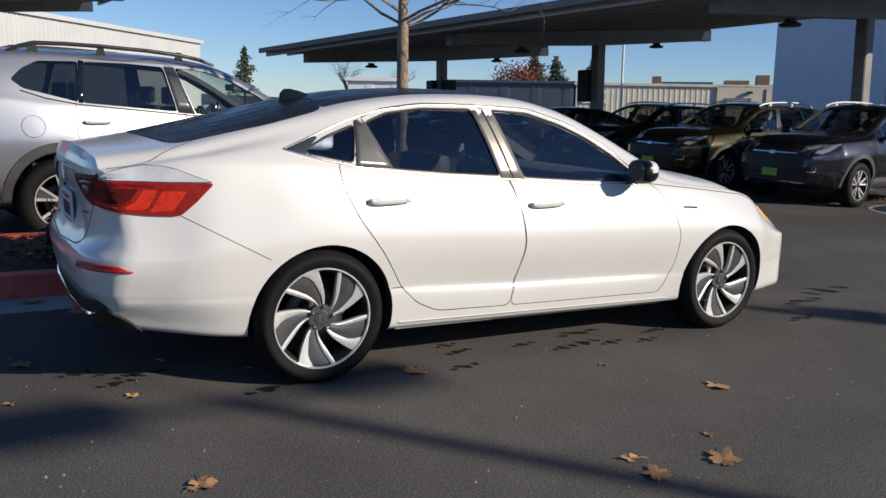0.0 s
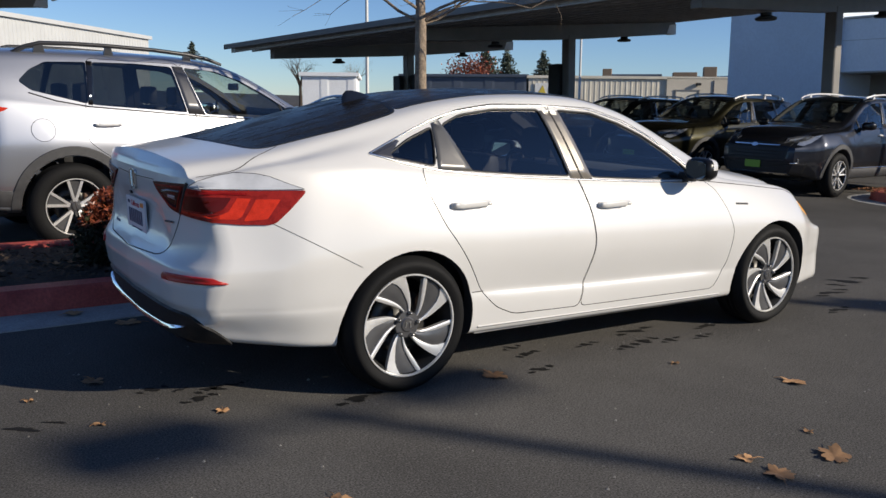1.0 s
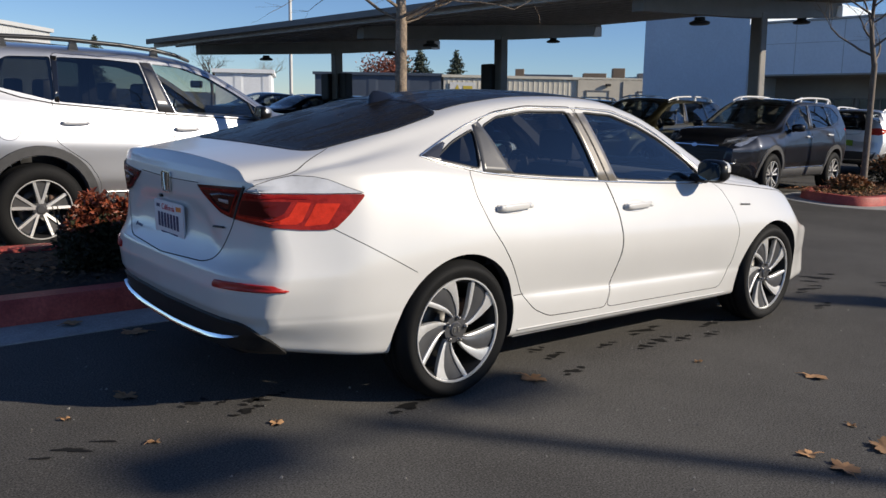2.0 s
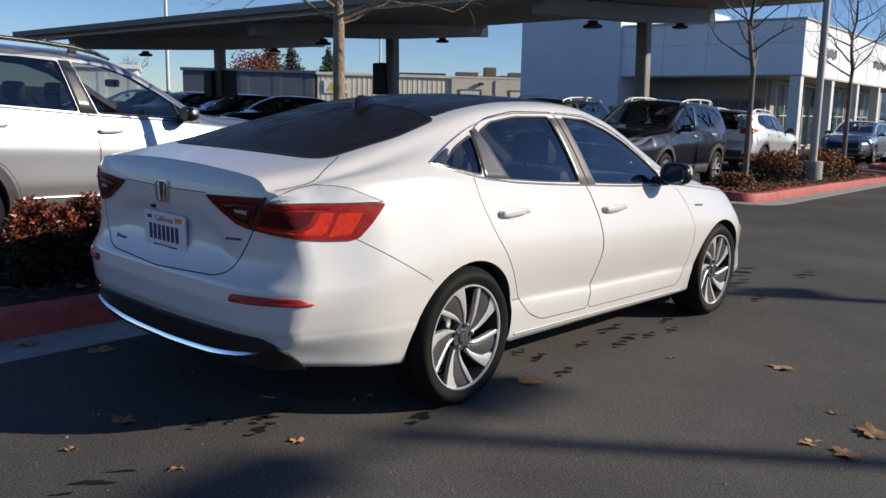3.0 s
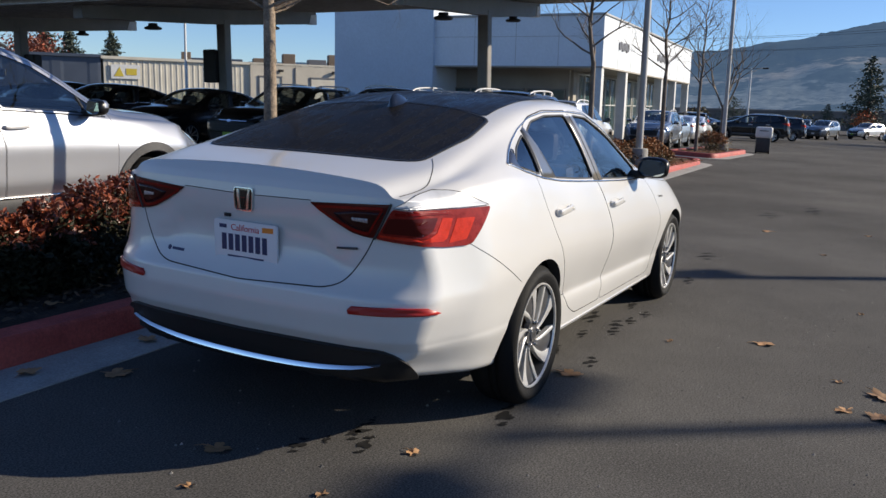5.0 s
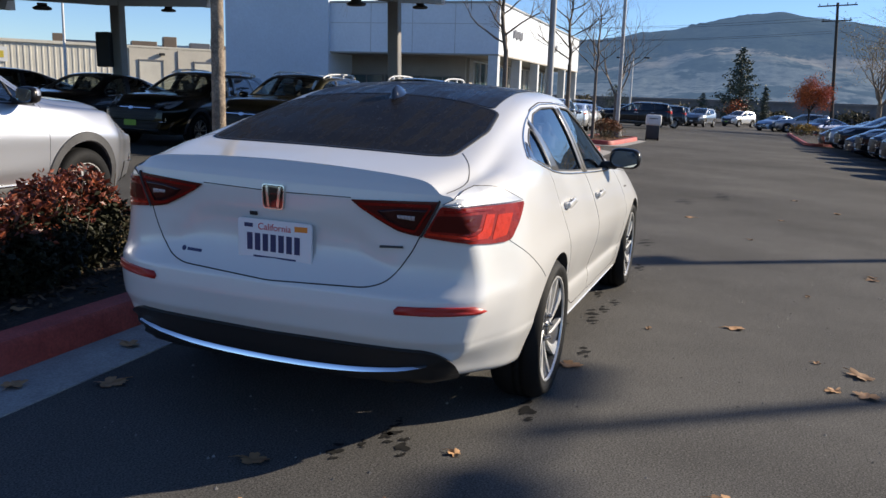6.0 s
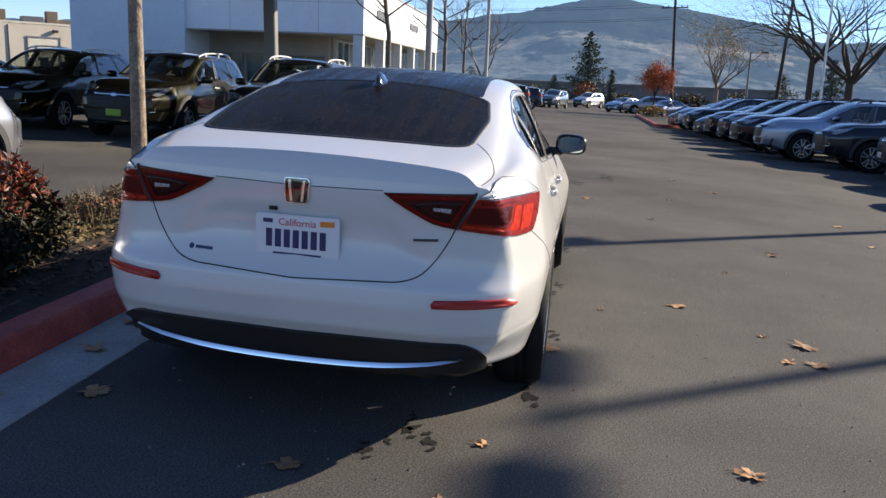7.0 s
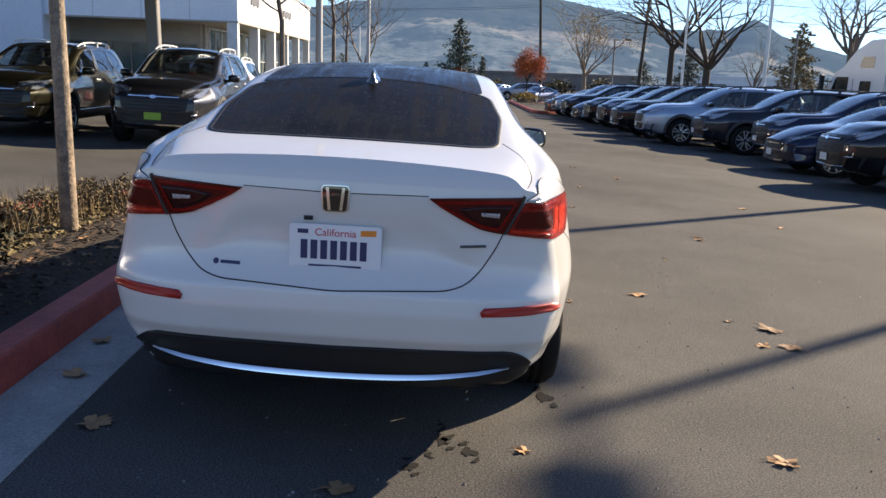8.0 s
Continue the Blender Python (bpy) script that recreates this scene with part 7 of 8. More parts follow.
def dewy(name, base, rough, gloss=1.0):
    """Gloss surface with beads and runs of water."""
    m = mat(name, base, rough, 0, gloss, spec=0.5 * gloss)
    nt = m.node_tree
    N, L = nt.nodes.new, nt.links.new
    p = nt.nodes["Principled BSDF"]
    tc = N("ShaderNodeTexCoord")
    v = N("ShaderNodeTexVoronoi")
    v.inputs["Scale"].default_value = 95
    L(tc.outputs["Object"], v.inputs["Vector"])
    mr = N("ShaderNodeMapRange")
    mr.inputs["From Min"].default_value, mr.inputs["From Max"].default_value = 0.0, 0.45
    mr.inputs["To Min"].default_value, mr.inputs["To Max"].default_value = 1.0, 0.0
    L(v.outputs["Distance"], mr.inputs["Value"])
    n = N("ShaderNodeTexNoise")
    n.inputs["Scale"].default_value = 7
    L(tc.outputs["Object"], n.inputs["Vector"])
    mu = N("ShaderNodeMath")
    mu.operation = "MULTIPLY"
    L(mr.outputs["Result"], mu.inputs[0])
    L(n.outputs["Fac"], mu.inputs[1])
    b = N("ShaderNodeBump")
    b.inputs["Strength"].default_value, b.inputs["Distance"].default_value = 0.35, 0.004
    L(mu.outputs["Value"], b.inputs["Height"])
    L(b.outputs["Normal"], p.inputs["Normal"])
    L(b.outputs["Normal"], p.inputs["Coat Normal"])
    # runs of water down the slope and bright beads
    mp = N("ShaderNodeMapping")
    mp.inputs["Scale"].default_value = (1.2, 30.0, 1.0)
    L(tc.outputs["Object"], mp.inputs["Vector"])
    st = N("ShaderNodeTexNoise")
    st.inputs["Scale"].default_value, st.inputs["Detail"].default_value = 1.0, 4.0
    L(mp.outputs["Vector"], st.inputs["Vector"])
    fog = N("ShaderNodeMath")
    fog.operation = "MULTIPLY"
    L(st.outputs["Fac"], fog.inputs[0])
    L(n.outputs["Fac"], fog.inputs[1])
    fr = N("ShaderNodeMapRange")
    fr.inputs["From Min"].default_value, fr.inputs["From Max"].default_value = 0.16, 0.40
    L(fog.outputs["Value"], fr.inputs["Value"])
    mx = N("ShaderNodeMix")
    mx.data_type = "RGBA"
    L(fr.outputs["Result"], mx.inputs["Factor"])
    mx.inputs["A"].default_value = (*base, 1)
    mx.inputs["B"].default_value = tuple(c * 1.6 + 0.006 for c in base) + (1,)
    v2 = N("ShaderNodeTexVoronoi")
    v2.inputs["Scale"].default_value = 85
    L(tc.outputs["Object"], v2.inputs["Vector"])
    lt = N("ShaderNodeMath")
    lt.operation, lt.inputs[1].default_value = "LESS_THAN", 0.20
    L(v2.outputs["Distance"], lt.inputs[0])
    sp = N("ShaderNodeSeparateColor")
    L(v2.outputs["Color"], sp.inputs["Color"])
    gt = N("ShaderNodeMath")
    gt.operation, gt.inputs[1].default_value = "GREATER_THAN", 0.62
    L(sp.outputs["Red"], gt.inputs[0])
    bead = N("ShaderNodeMath")
    bead.operation = "MULTIPLY"
    L(lt.outputs["Value"], bead.inputs[0])
    L(gt.outputs["Value"], bead.inputs[1])
    m3 = N("ShaderNodeMix")
    m3.data_type = "RGBA"
    L(bead.outputs["Value"], m3.inputs["Factor"])
    L(mx.outputs["Result"], m3.inputs["A"])
    m3.inputs["B"].default_value = (0.075, 0.075, 0.078, 1)
    L(m3.outputs["Result"], p.inputs["Base Color"])
    r = N("ShaderNodeMapRange")
    r.inputs["To Min"].default_value, r.inputs["To Max"].default_value = rough, rough + 0.3
    L(fr.outputs["Result"], r.inputs["Value"])
    L(r.outputs["Result"], p.inputs["Roughness"])
    return m


BLACK_GLOSS_DEW = dewy("dewy_black_roof", (0.006, 0.007, 0.011), 0.22, 0.12)
REAR_GLASS = dewy("dewy_dark_glass", (0.010, 0.0088, 0.008), 0.14, 0.03)
main_car = sedan(pose(0, 0, 0), "pearl white four-door sedan with a black roof, parked on asphalt")


def plain_car(kind, label, colour, m, group=""):
    """A sport utility car or saloon for the rows of the lot."""
    S = SUV if kind == "suv" else SALOON
    tall = kind == "suv"
    car = thing("car", m, label, "car", group)
    skin, me, doors = shell(S, PAINT_TINT, INTERIOR)
    part_mesh("body", me, [PAINT_TINT, INTERIOR], car, smooth=28)
    for view, d in doors:
        part_mesh("door", d, [PAINT_TINT, INTERIOR], car, smooth=28)
    for side in ("right", "left"):
        s = -1 if side == "right" else 1
        for name, loop in S["glass"].items():
            c = np.mean(loop, axis=0)
            bm = bmesh.new()
            skin.patch(bm, side, rounded([tuple(c + (np.array(p) - c) * 1.02) for p in loop], .025, 3), -.006, .004, 3)
            o = part("window_pane", bm, GLASS_CLEAR if name == "front" else GLASS_TINT, car, smooth=40)
            o.visible_shadow = False
        if tall:
            bm = bmesh.new()
            skin.strip(bm, side, [(-.30, 1.285), (-.1, 1.225), (.15, 1.185), (.6, 1.155), (1.1, 1.122), (1.7, 1.098), (2.2, 1.075)], .010, .004)
            part("window_moulding", bm, BLACK_SATIN, car)
            bm = bmesh.new()
            skin.patch(bm, side, [(1.015, 1.14), (.93, 1.555), (1.03, 1.553), (1.175, 1.132)], .002, .006, 2)
            part("pillar_cover", bm, PILLAR_GREY, car)
            bm = bmesh.new()
            skin.patch(bm, side, [(.150, 1.20), (.188, 1.562), (.240, 1.562), (.188, 1.195)], .002, .006, 2)
            part("door_pillar", bm, BLACK_GLOSS, car)
            bm = bmesh.new()
            skin.strip(bm, side, [(1.97, 1.245), (1.995, 1.10)], .022, .002)
            part("quarter_bar", bm, BLACK_PLASTIC, car)
            for x in (0.0, S["base"]):
                bm = bmesh.new()
                arc = [(x + .437 * math.cos(a), .385 + .437 * math.sin(a)) for a in np.linspace(-.30, math.pi + .30, 26)]
                skin.strip(bm, side, arc, .085, .012, depth=.016)
                part("arch_cladding", bm, GREY_PLASTIC, car, "dark grey plastic arch", smooth=60)
            bm = bmesh.new()
            skin.strip(bm, side, [(.43, .385), (1.3, .38), (2.36, .375)], .16, .01, depth=.015)
            part("sill_cladding", bm, GREY_PLASTIC, car, smooth=60)
            bm = bmesh.new()
            skin.strip(bm, side, [(.50, .475), (1.3, .47), (2.20, .465)], .012, .014, depth=.012)
            part("sill_strip", bm, SATIN_CHROME, car, "bright strip over the sill")
            bm = bmesh.new()
            skin.strip(bm, side, [(-.44, .43), (-.60, .44), (-.74, .45)], .15, .008, depth=.012)
            part("bumper_cladding", bm, GREY_PLASTIC, car, smooth=60)
            bm = bmesh.new()
            rail = [Vector((x, s * (.575 + dy), z)) for x, dy, z in ((-.36, -.02, 1.60), (-.27, 0, 1.652), (-.15, .005, 1.690), (.1, .008, 1.700), (.4, .01, 1.700), (.8, .01, 1.690), (1.1, .005, 1.670), (1.30, .0, 1.640), (1.44, -.005, 1.595))]
            tube(bm, rail, [.020, .020, .019, .018, .018, .018, .018, .018, .014], 8)
            for x, w in ((-.16, .05), (.40, .045), (1.10, .04)):
                prism(bm, [(x - w, s * .56, 1.60), (x + w, s * .56, 1.60), (x + w * .5, s * .56, 1.695), (x - w * .5, s * .56, 1.695)], (0, s * .03, 0))
            part("roof_rail", bm, RAIL, car, "roof rail", smooth=60)
            handle_part(car, skin, .29, 1.04, PAINT_HANDLE, s)
            handle_part(car, skin, 1.26, 1.0, PAINT_HANDLE, s)
            mirror_part(car, skin, 1.98, 1.10, PAINT_TINT, s, .22)
            bm = bmesh.new()
            skin.patch(bm, side, [(-.222 + .088 * math.cos(a), .99 + .088 * math.sin(a)) for a in np.linspace(0, 2 * math.pi, 28, endpoint=False)], .0015, .004, 2)
            fuel = part("fuel_door", bm, PAINT_TINT, car, smooth=60)
            bm = bmesh.new()
            skin.strip(bm, side, [(-.222 + .091 * math.cos(a), .99 + .091 * math.sin(a)) for a in np.linspace(0, 2 * math.pi, 28, endpoint=False)], .004, .001, True)
            part("fuel_door_gap", bm, SEAM, fuel)
        else:
            bm = bmesh.new()
            skin.strip(bm, side, [(-.1, 1.09), (.2, 1.02), (.7, .975), (1.1, .955), (1.98, .92)], .014, .003)
            part("window_moulding", bm, CHROME, car)
            bm = bmesh.new()
            skin.strip(bm, side, [(1.085, .95), (1.145, .78), (1.15, .60), (1.09, .29), (2.18, .28), (2.28, .62), (2.2, .80), (2.1, .9)], .007, .001)
            part("door_seam", bm, SEAM, car)
            handle_part(car, skin, .345, .862, PAINT_TINT, s)
            handle_part(car, skin, 1.30, .825, PAINT_TINT, s)
            mirror_part(car, skin, 1.93, .945, PAINT_TINT, s)
        # lamps
        k = .06 if tall else -.17
        ax = ("round", S["base"] + .25, s * .25)
        bm = bmesh.new()
        def ang(x, y):
            return math.atan2(y - s * .25, x - S["base"] - .25) % (2 * math.pi) if s < 0 else math.atan2(y - s * .25, x - S["base"] - .25)
        f = S["x1"]
        hl = [(ang(f - .10, s * .44), .78 + k), (ang(f - .18, s * .60), .80 + k), (ang(f - .38, s * .78), .86 + k), (ang(f - .60, s * .83), .90 + k), (ang(f - .40, s * .78), .92 + k), (ang(f - .2, s * .62), .90 + k), (ang(f - .1, s * .46), .87 + k)]
        skin.patch(bm, ax, hl, .006, .012, 3)
        hlamp = part("head_lamp", bm, LAMP_SMOKE, car, "dark head lamp", smooth=50)
        bm = bmesh.new()
        skin.strip(bm, ax, [(ang(f - .12, s * .50), .835 + k), (ang(f - .18, s * .61), .858 + k), (ang(f - .36, s * .77), .895 + k)], .026, .010, depth=.008)
        part("light_bar", bm, LAMP_CLEAR, hlamp, "bright light bar", smooth=50)
        if tall:
            bm = bmesh.new()
            skin.strip(bm, ax, [(ang(f - .16, s * .56), .545), (ang(f - .20, s * .66), .55), (ang(f - .20, s * .66), .62)], .022, .012, depth=.012)
            part("fog_lamp_trim", bm, SATIN_CHROME, car, "bright trim round the fog lamp")
            bm = bmesh.new()
            skin.patch(bm, side, [(3.16, 1.0), (3.34, .962), (3.50, .90), (3.61, .835), (3.54, .82), (3.41, .865), (3.27, .93)], .006, .012, 3)
            part("side_lamp", bm, LAMP_CLEAR, car, "clear lamp lens wrapping the wing", smooth=50)
        ax2 = ("round", -.35, s * .25)
        bm = bmesh.new()
        def ang2(x, y):
            return math.atan2(y - s * .25, x + .35) % (2 * math.pi)
        z0, z1 = (1.02, 1.20) if tall else (.84, .96)
        tl = [(ang2(-.95, s * .50), z0 + .02), (ang2(-.85, s * .74), z0), (ang2(-.50, s * .86), z0 + .12), (ang2(-.47, s * .86), z1 - .04), (ang2(-.85, s * .72), z1), (ang2(-.95, s * .52), z1 - .02)]
        skin.patch(bm, ax2, tl, .006, .012, 3)
        part("tail_lamp", bm, LAMP_RED, car, "red tail lamp", smooth=50)
    bm = bmesh.new()
    z0, z1 = (.58, .88) if tall else (.45, .62)
    skin.patch(bm, "front", rounded([(-.56, z1), (.56, z1), (.50, z0), (-.50, z0)], .05, 3), .006, .012, 4)
    gr = part("grille", bm, BLACK_PLASTIC, car, smooth=50)
    for k in range(5):
        bm = bmesh.new()
        zz = z0 + (z1 - z0) * (k + .7) / 5.4
        skin.strip(bm, "front", [(-.45, zz), (0, zz), (.45, zz)], .014, .013, depth=.008)
        part("grille_slat", bm, BLACK_PLASTIC, gr)
    bm = bmesh.new()
    skin.strip(bm, "front", [(-.40, z1 - .06), (.40, z1 - .06)], .02, .014, depth=.012)
    skin.patch(bm, "front", [(.055 * math.cos(a), z1 - .065 + .03 * math.sin(a)) for a in np.linspace(0, 2 * math.pi, 16, endpoint=False)], .018, .01, 2)
    part("grille_bar", bm, CHROME, gr, smooth=50)
    bm = bmesh.new()
    skin.patch(bm, "front", [(-.74, z0 - .03), (.74, z0 - .03), (.64, z0 - .26), (-.64, z0 - .26)], .006, .012, 4)
    part("front_bumper_insert", bm, BLACK_PLASTIC, car, smooth=50)
    bm = bmesh.new()
    skin.strip(bm, "front", [(-.55, z0 - .20), (.55, z0 - .20)], .03, .016, depth=.014)
    part("skid_trim", bm, SATIN_CHROME, car, smooth=60)
    bm = bmesh.new()
    px = skin.at("front", 0, z0 - .07).x + .012
    box(bm, px, 0, z0 - .07, .008, .27, .115, .0)
    part("number_plate", bm, TAG, car, "dealer tag")
    bm = bmesh.new()
    px = skin.at("rear", 0, .80).x - .012
    box(bm, px, 0, .80 if tall else .74, .008, .305, .15, .0)
    part("rear_plate", bm, TAG, car)
    bm = bmesh.new()
    skin.patch(bm, "rear", [(-.70, .60), (.70, .60), (.62, .40), (-.62, .40)] if tall else [(-.66, .44), (.66, .44), (.55, .32), (-.55, .32)], .006, .012, 4)
    part("rear_bumper_insert", bm, GREY_PLASTIC, car, smooth=50)
    bm = bmesh.new()
    skin.patch(bm, "top", rounded(S["windscreen"], .05, 3), -.002, .004, 5)
    o = part("windscreen", bm, GLASS_CLEAR, car, smooth=60)
    o.visible_shadow = False
    bm = bmesh.new()
    skin.patch(bm, "top", rounded(S["rear_glass"], .05, 3), .001, .004, 5)
    o = part("rear_window", bm, GLASS_DARK, car, smooth=60)
    o.visible_shadow = False
    bm = bmesh.new()
    z = .30 if tall else .24
    box(bm, S["base"] / 2, 0, z, 4.0, 1.2, .08, .02)
    part("underbody", bm, BLACK_PLASTIC, car)
    fit_wheels(car, wheel_meshes(.362 if tall else .33, .235 if tall else .225, .215, "five"), S["base"], .79 if tall else .77, .355 if tall else .322)
    cabin(car, S)
    return recolour(car, colour)


def recolour(car, rgb, tag=(.62, .62, .60), rail=(.03, .03, .032)):
    for o in car.children_recursive:
        o.color = (*rgb, 1.0)
        if "rail" in o.name:
            o.color = (*rail, 1.0)
        if "plate" in o.name:
            o.color = (*tag, 1.0)
    return car


GLASS_TINT = glass("tinted_pane", (0.18, 0.20, 0.20))
TAG = mat("plate_or_tag", (.6, .6, .6), .5, tint=True)
RAIL = mat("roof_rail", (0.03, 0.03, 0.032), 0.35, 0.3, tint=True)
SILVER, GREY, OLIVE, DARK, NAVY = (0.42, 0.43, 0.46), (0.019, 0.022, 0.031), (0.020, 0.0185, 0.009), (0.010, 0.0105, 0.013), (0.010, 0.017, 0.045)
WHITE, ICE, BLUE, MAROON = (0.72, 0.72, 0.71), (0.38, 0.46, 0.55), (0.025, 0.045, 0.11), (0.10, 0.012, 0.014)


LIME = (.20, .36, .03)


ROW_A, ROW_B = "cars under the solar canopy", "cars before the showroom"


def suv_at(x, y, heading, colour, label, group="", sx=1.0, sz=1.0):
    m = Matrix.Translation((x, y, 0)) @ Matrix.Rotation(radians(heading), 4, "Z") @ Matrix.Diagonal((sx * .96, 1, sz, 1))
    return tagged(recolour(copy_thing(suv, m), colour, LIME if group == ROW_A or colour == WHITE else (.62, .62, .60), (.72, .72, .72) if group in (ROW_A, ROW_B) else (.03, .03, .032)), label, "car", group)


def saloon_at(x, y, heading, colour, label, group=""):
    m = Matrix.Translation((x, y, 0)) @ Matrix.Rotation(radians(heading), 4, "Z")
    return tagged(recolour(copy_thing(saloon, m), colour), label, "car", group)


# silver car beyond the planter
suv = plain_car("suv", "silver sport utility car with dark cladding beside a planter", SILVER, pose(-.65, 4.35, 0, 0, 0, 4.5))
# under the canopy, noses to the aisle
suv_at(13.55, 4.72, 184, GREY, "slate grey sport utility car with pale roof rails, under a canopy", ROW_A)
suv_at(13.6, 7.35, 184, OLIVE, "dark olive wagon with a bright bonnet reflection, under a canopy", ROW_A, 1.04, .98)
saloon = plain_car("saloon", "dark saloon car parked under a solar canopy", DARK, Matrix.Translation((13.2, 15.4, 0)) @ Matrix.Rotation(radians(184), 4, "Z"), ROW_A)
suv_at(13.7, 10.0, 184, OLIVE, "dark low wagon in a shaded bay under the canopy", ROW_A, 1.0, .94)
for i, (y, c) in enumerate(((12.7, DARK), (18.0, DARK), (20.7, GREY), (23.4, DARK))):
    saloon_at(13.6 - .07 * i, y, 184, c, "dark saloon in a shaded bay under the canopy", ROW_A)
# before the showroom
suv_at(19.6, 6.0, 4, WHITE, "white wagon with black cladding, parked near a showroom", ROW_B, 1.05, .97)
suv_at(33.2, 6.25, 184, (0.24, 0.28, 0.34), "silver-blue wagon facing the aisle near a showroom", ROW_B, 1.04, .93)
saloon_at(36.0, 6.4, 184, ICE, "pale blue car before a glazed showroom", ROW_B)
suv_at(26.2, 9.1, 4, BLUE, "blue car before a white showroom", ROW_B, 1.0, .9)
saloon_at(40.5, 6.9, 4, WHITE, "white saloon before the showroom front", ROW_B)
saloon_at(45.5, 7.3, 4, WHITE, "white saloon further along the showroom", ROW_B)
suv_at(58.5, 9.4, 94, DARK, "black sport utility car parked across the aisle", ROW_B)
suv_at(55.5, 4.0, 94, DARK, "black pickup-sized car parked across the aisle", ROW_B, 1.15, 1.05)
suv_at(62.5, 3.4, 94, GREY, "dark grey car parked across the aisle", ROW_B)
# row facing the lane, noses to +y
ROW_C = "cars in the row along the lane"
for x, y, k, c, what in ((10.2, -10.2, "v", DARK, "dark sport utility car with a pale dealer tag"), (12.9, -10.25, "s", NAVY, "navy blue saloon with a chrome grille, nose to the lane"),
                         (15.5, -10.9, "v", NAVY, "deep blue sport utility car in a row along the lane"), (17.9, -10.15, "v", GREY, "dark grey sport utility car in a row along the lane"),
                         (20.3, -9.2, "v", ICE, "pale blue sport utility car, nose to the lane"), (23.2, -9.0, "v", DARK, "black sport utility car in a row along the lane"),
                         (26.5, -9.1, "v", GREY, "grey sport utility car in a row along the lane"), (29.2, -9.0, "v", DARK, "dark green sport utility car in a row along the lane"),
                         (31.9, -8.9, "s", NAVY, "navy saloon in a row along the lane"), (34.6, -8.8, "v", DARK, "black sport utility car with chrome trim in a row"),
                         (37.4, -8.7, "v", ICE, "ice blue sport utility car at the end of a row"), (40.2, -8.6, "s", MAROON, "dark red saloon at the end of a row")):
    (suv_at if k == "v" else saloon_at)(x, y, 88 if x < 21 else 91, c, what, ROW_C)
# far end of the lot
ROW_D = "cars at the far end of the lot"
for x, y, h, k, c, what in ((70, -8.2, 140, "s", BLUE, "bright blue saloon at the far end of the lot"), (76, -7.6, 95, "v", SILVER, "silver sport utility car at the far end of the lot"),
                            (79, -5.2, 140, "s", ICE, "pale car at the far end of the lot"), (92, -1.6, 150, "v", WHITE, "white van-like car at the far end of the lot"),
                            (78, 1.9, 165, "v", (0.13, 0.16, 0.20), "blue-grey car parked along the far wall"), (80, 4.0, 178, "v", (0.10, 0.12, 0.15), "grey car parked along the far wall"),
                            (92, 10.5, 90, "v", DARK, "dark car parked along the far wall"), (92, 14, 90, "s", ICE, "pale blue saloon parked along the far wall")):
    (suv_at if k == "v" else saloon_at)(x, y, h, c, what, ROW_D)


# ---- small things ----
def dry_leaf(x, y, size, seed):
    """A curled lobed leaf on the ground."""
    rnd = random.Random(seed)
    bm = bmesh.new()
    n, curl = 40, rnd.uniform(.04, .22)
    rows = []
    for ring in (1.0, .55):
        row = []
        for i in range(n):
            a = 2 * math.pi * i / n
            lobe = .55 + .45 * abs(math.cos(2.5 * a)) ** .6
            r = size / 2 * lobe * ring * (1 + .10 * math.sin(11 * a + seed) + .06 * math.sin(17 * a))
            px, py = r * math.cos(a), r * math.sin(a) * .8
            row.append(bm.verts.new((px, py, .006 + curl * (px * px + .4 * py * py) / size + .005 * math.sin(3 * a + seed) * ring + .004)))
        rows.append(row)
    mid = bm.verts.new((0, 0, .006))
    for i in range(n):
        j = (i + 1) % n
        bm.faces.new((rows[0][i], rows[0][j], rows[1][j], rows[1][i]))
        bm.faces.new((rows[1][i], rows[1][j], mid))
    low = min(v.co.z for v in bm.verts)
    for v in bm.verts:
        v.co.z -= low - .003
    tube(bm, [(size * .2, 0, .008), (size * .5, .01, .012), (size * .75, .02, .006)], [.0018, .0016, .0012], 4)
    o = part("fallen_leaf", bm, LEAF_DRY, smooth=60)
    o.matrix_basis = pose(x, y, 0, rnd.uniform(-4, 4), rnd.uniform(-4, 4), rnd.uniform(0, 360))
    return tagged(o, "curled dry brown maple leaf on the ground", "leaf", "fallen leaves")


LEAVES = [(.496, -.895, .15), (1.778, -1.693, .13), (1.092, -2.331, .16), (.742, -2.322, .14), (-.826, -.713, .07), (-.814, .895, .15), (-1.21, -.075, .12), (4.168, -2.78, .13), (7.40, -1.08, .14), (.75, -2.17, .09), (-.78, -1.70, .12),
          (1.48, -1.19, .05), (1.23, -2.13, .05), (6.69, -4.02, .13), (5.26, -3.97, .10), (4.3, -2.8, .08), (-1.3, -.62, .05), (-1.5, -.21, .05), (-.35, 1.18, .12), (-1.05, 1.2, .12), (.1, 1.25, .10), (-.80, -1.72, .07), (3.1, -2.2, .05), (5.9, -1.8, .07),
          (9.5, -3.0, .13), (8.0, -2.2, .08), (11.0, -2.5, .12)]
for i, (x, y, s) in enumerate(LEAVES):
    o = dry_leaf(x, y, s, i)
    if y > 1.0:
        o.location.z += .012
# litter on the planter soil and kerb
rnd = random.Random(3)
for i in range(26):
    o = dry_leaf(rnd.uniform(-2.2, 3.4), rnd.uniform(1.72, 2.1), rnd.uniform(.05, .10), 200 + i)
    o.location.z += .15
# pebbles and grit on the asphalt
V, F = [], []
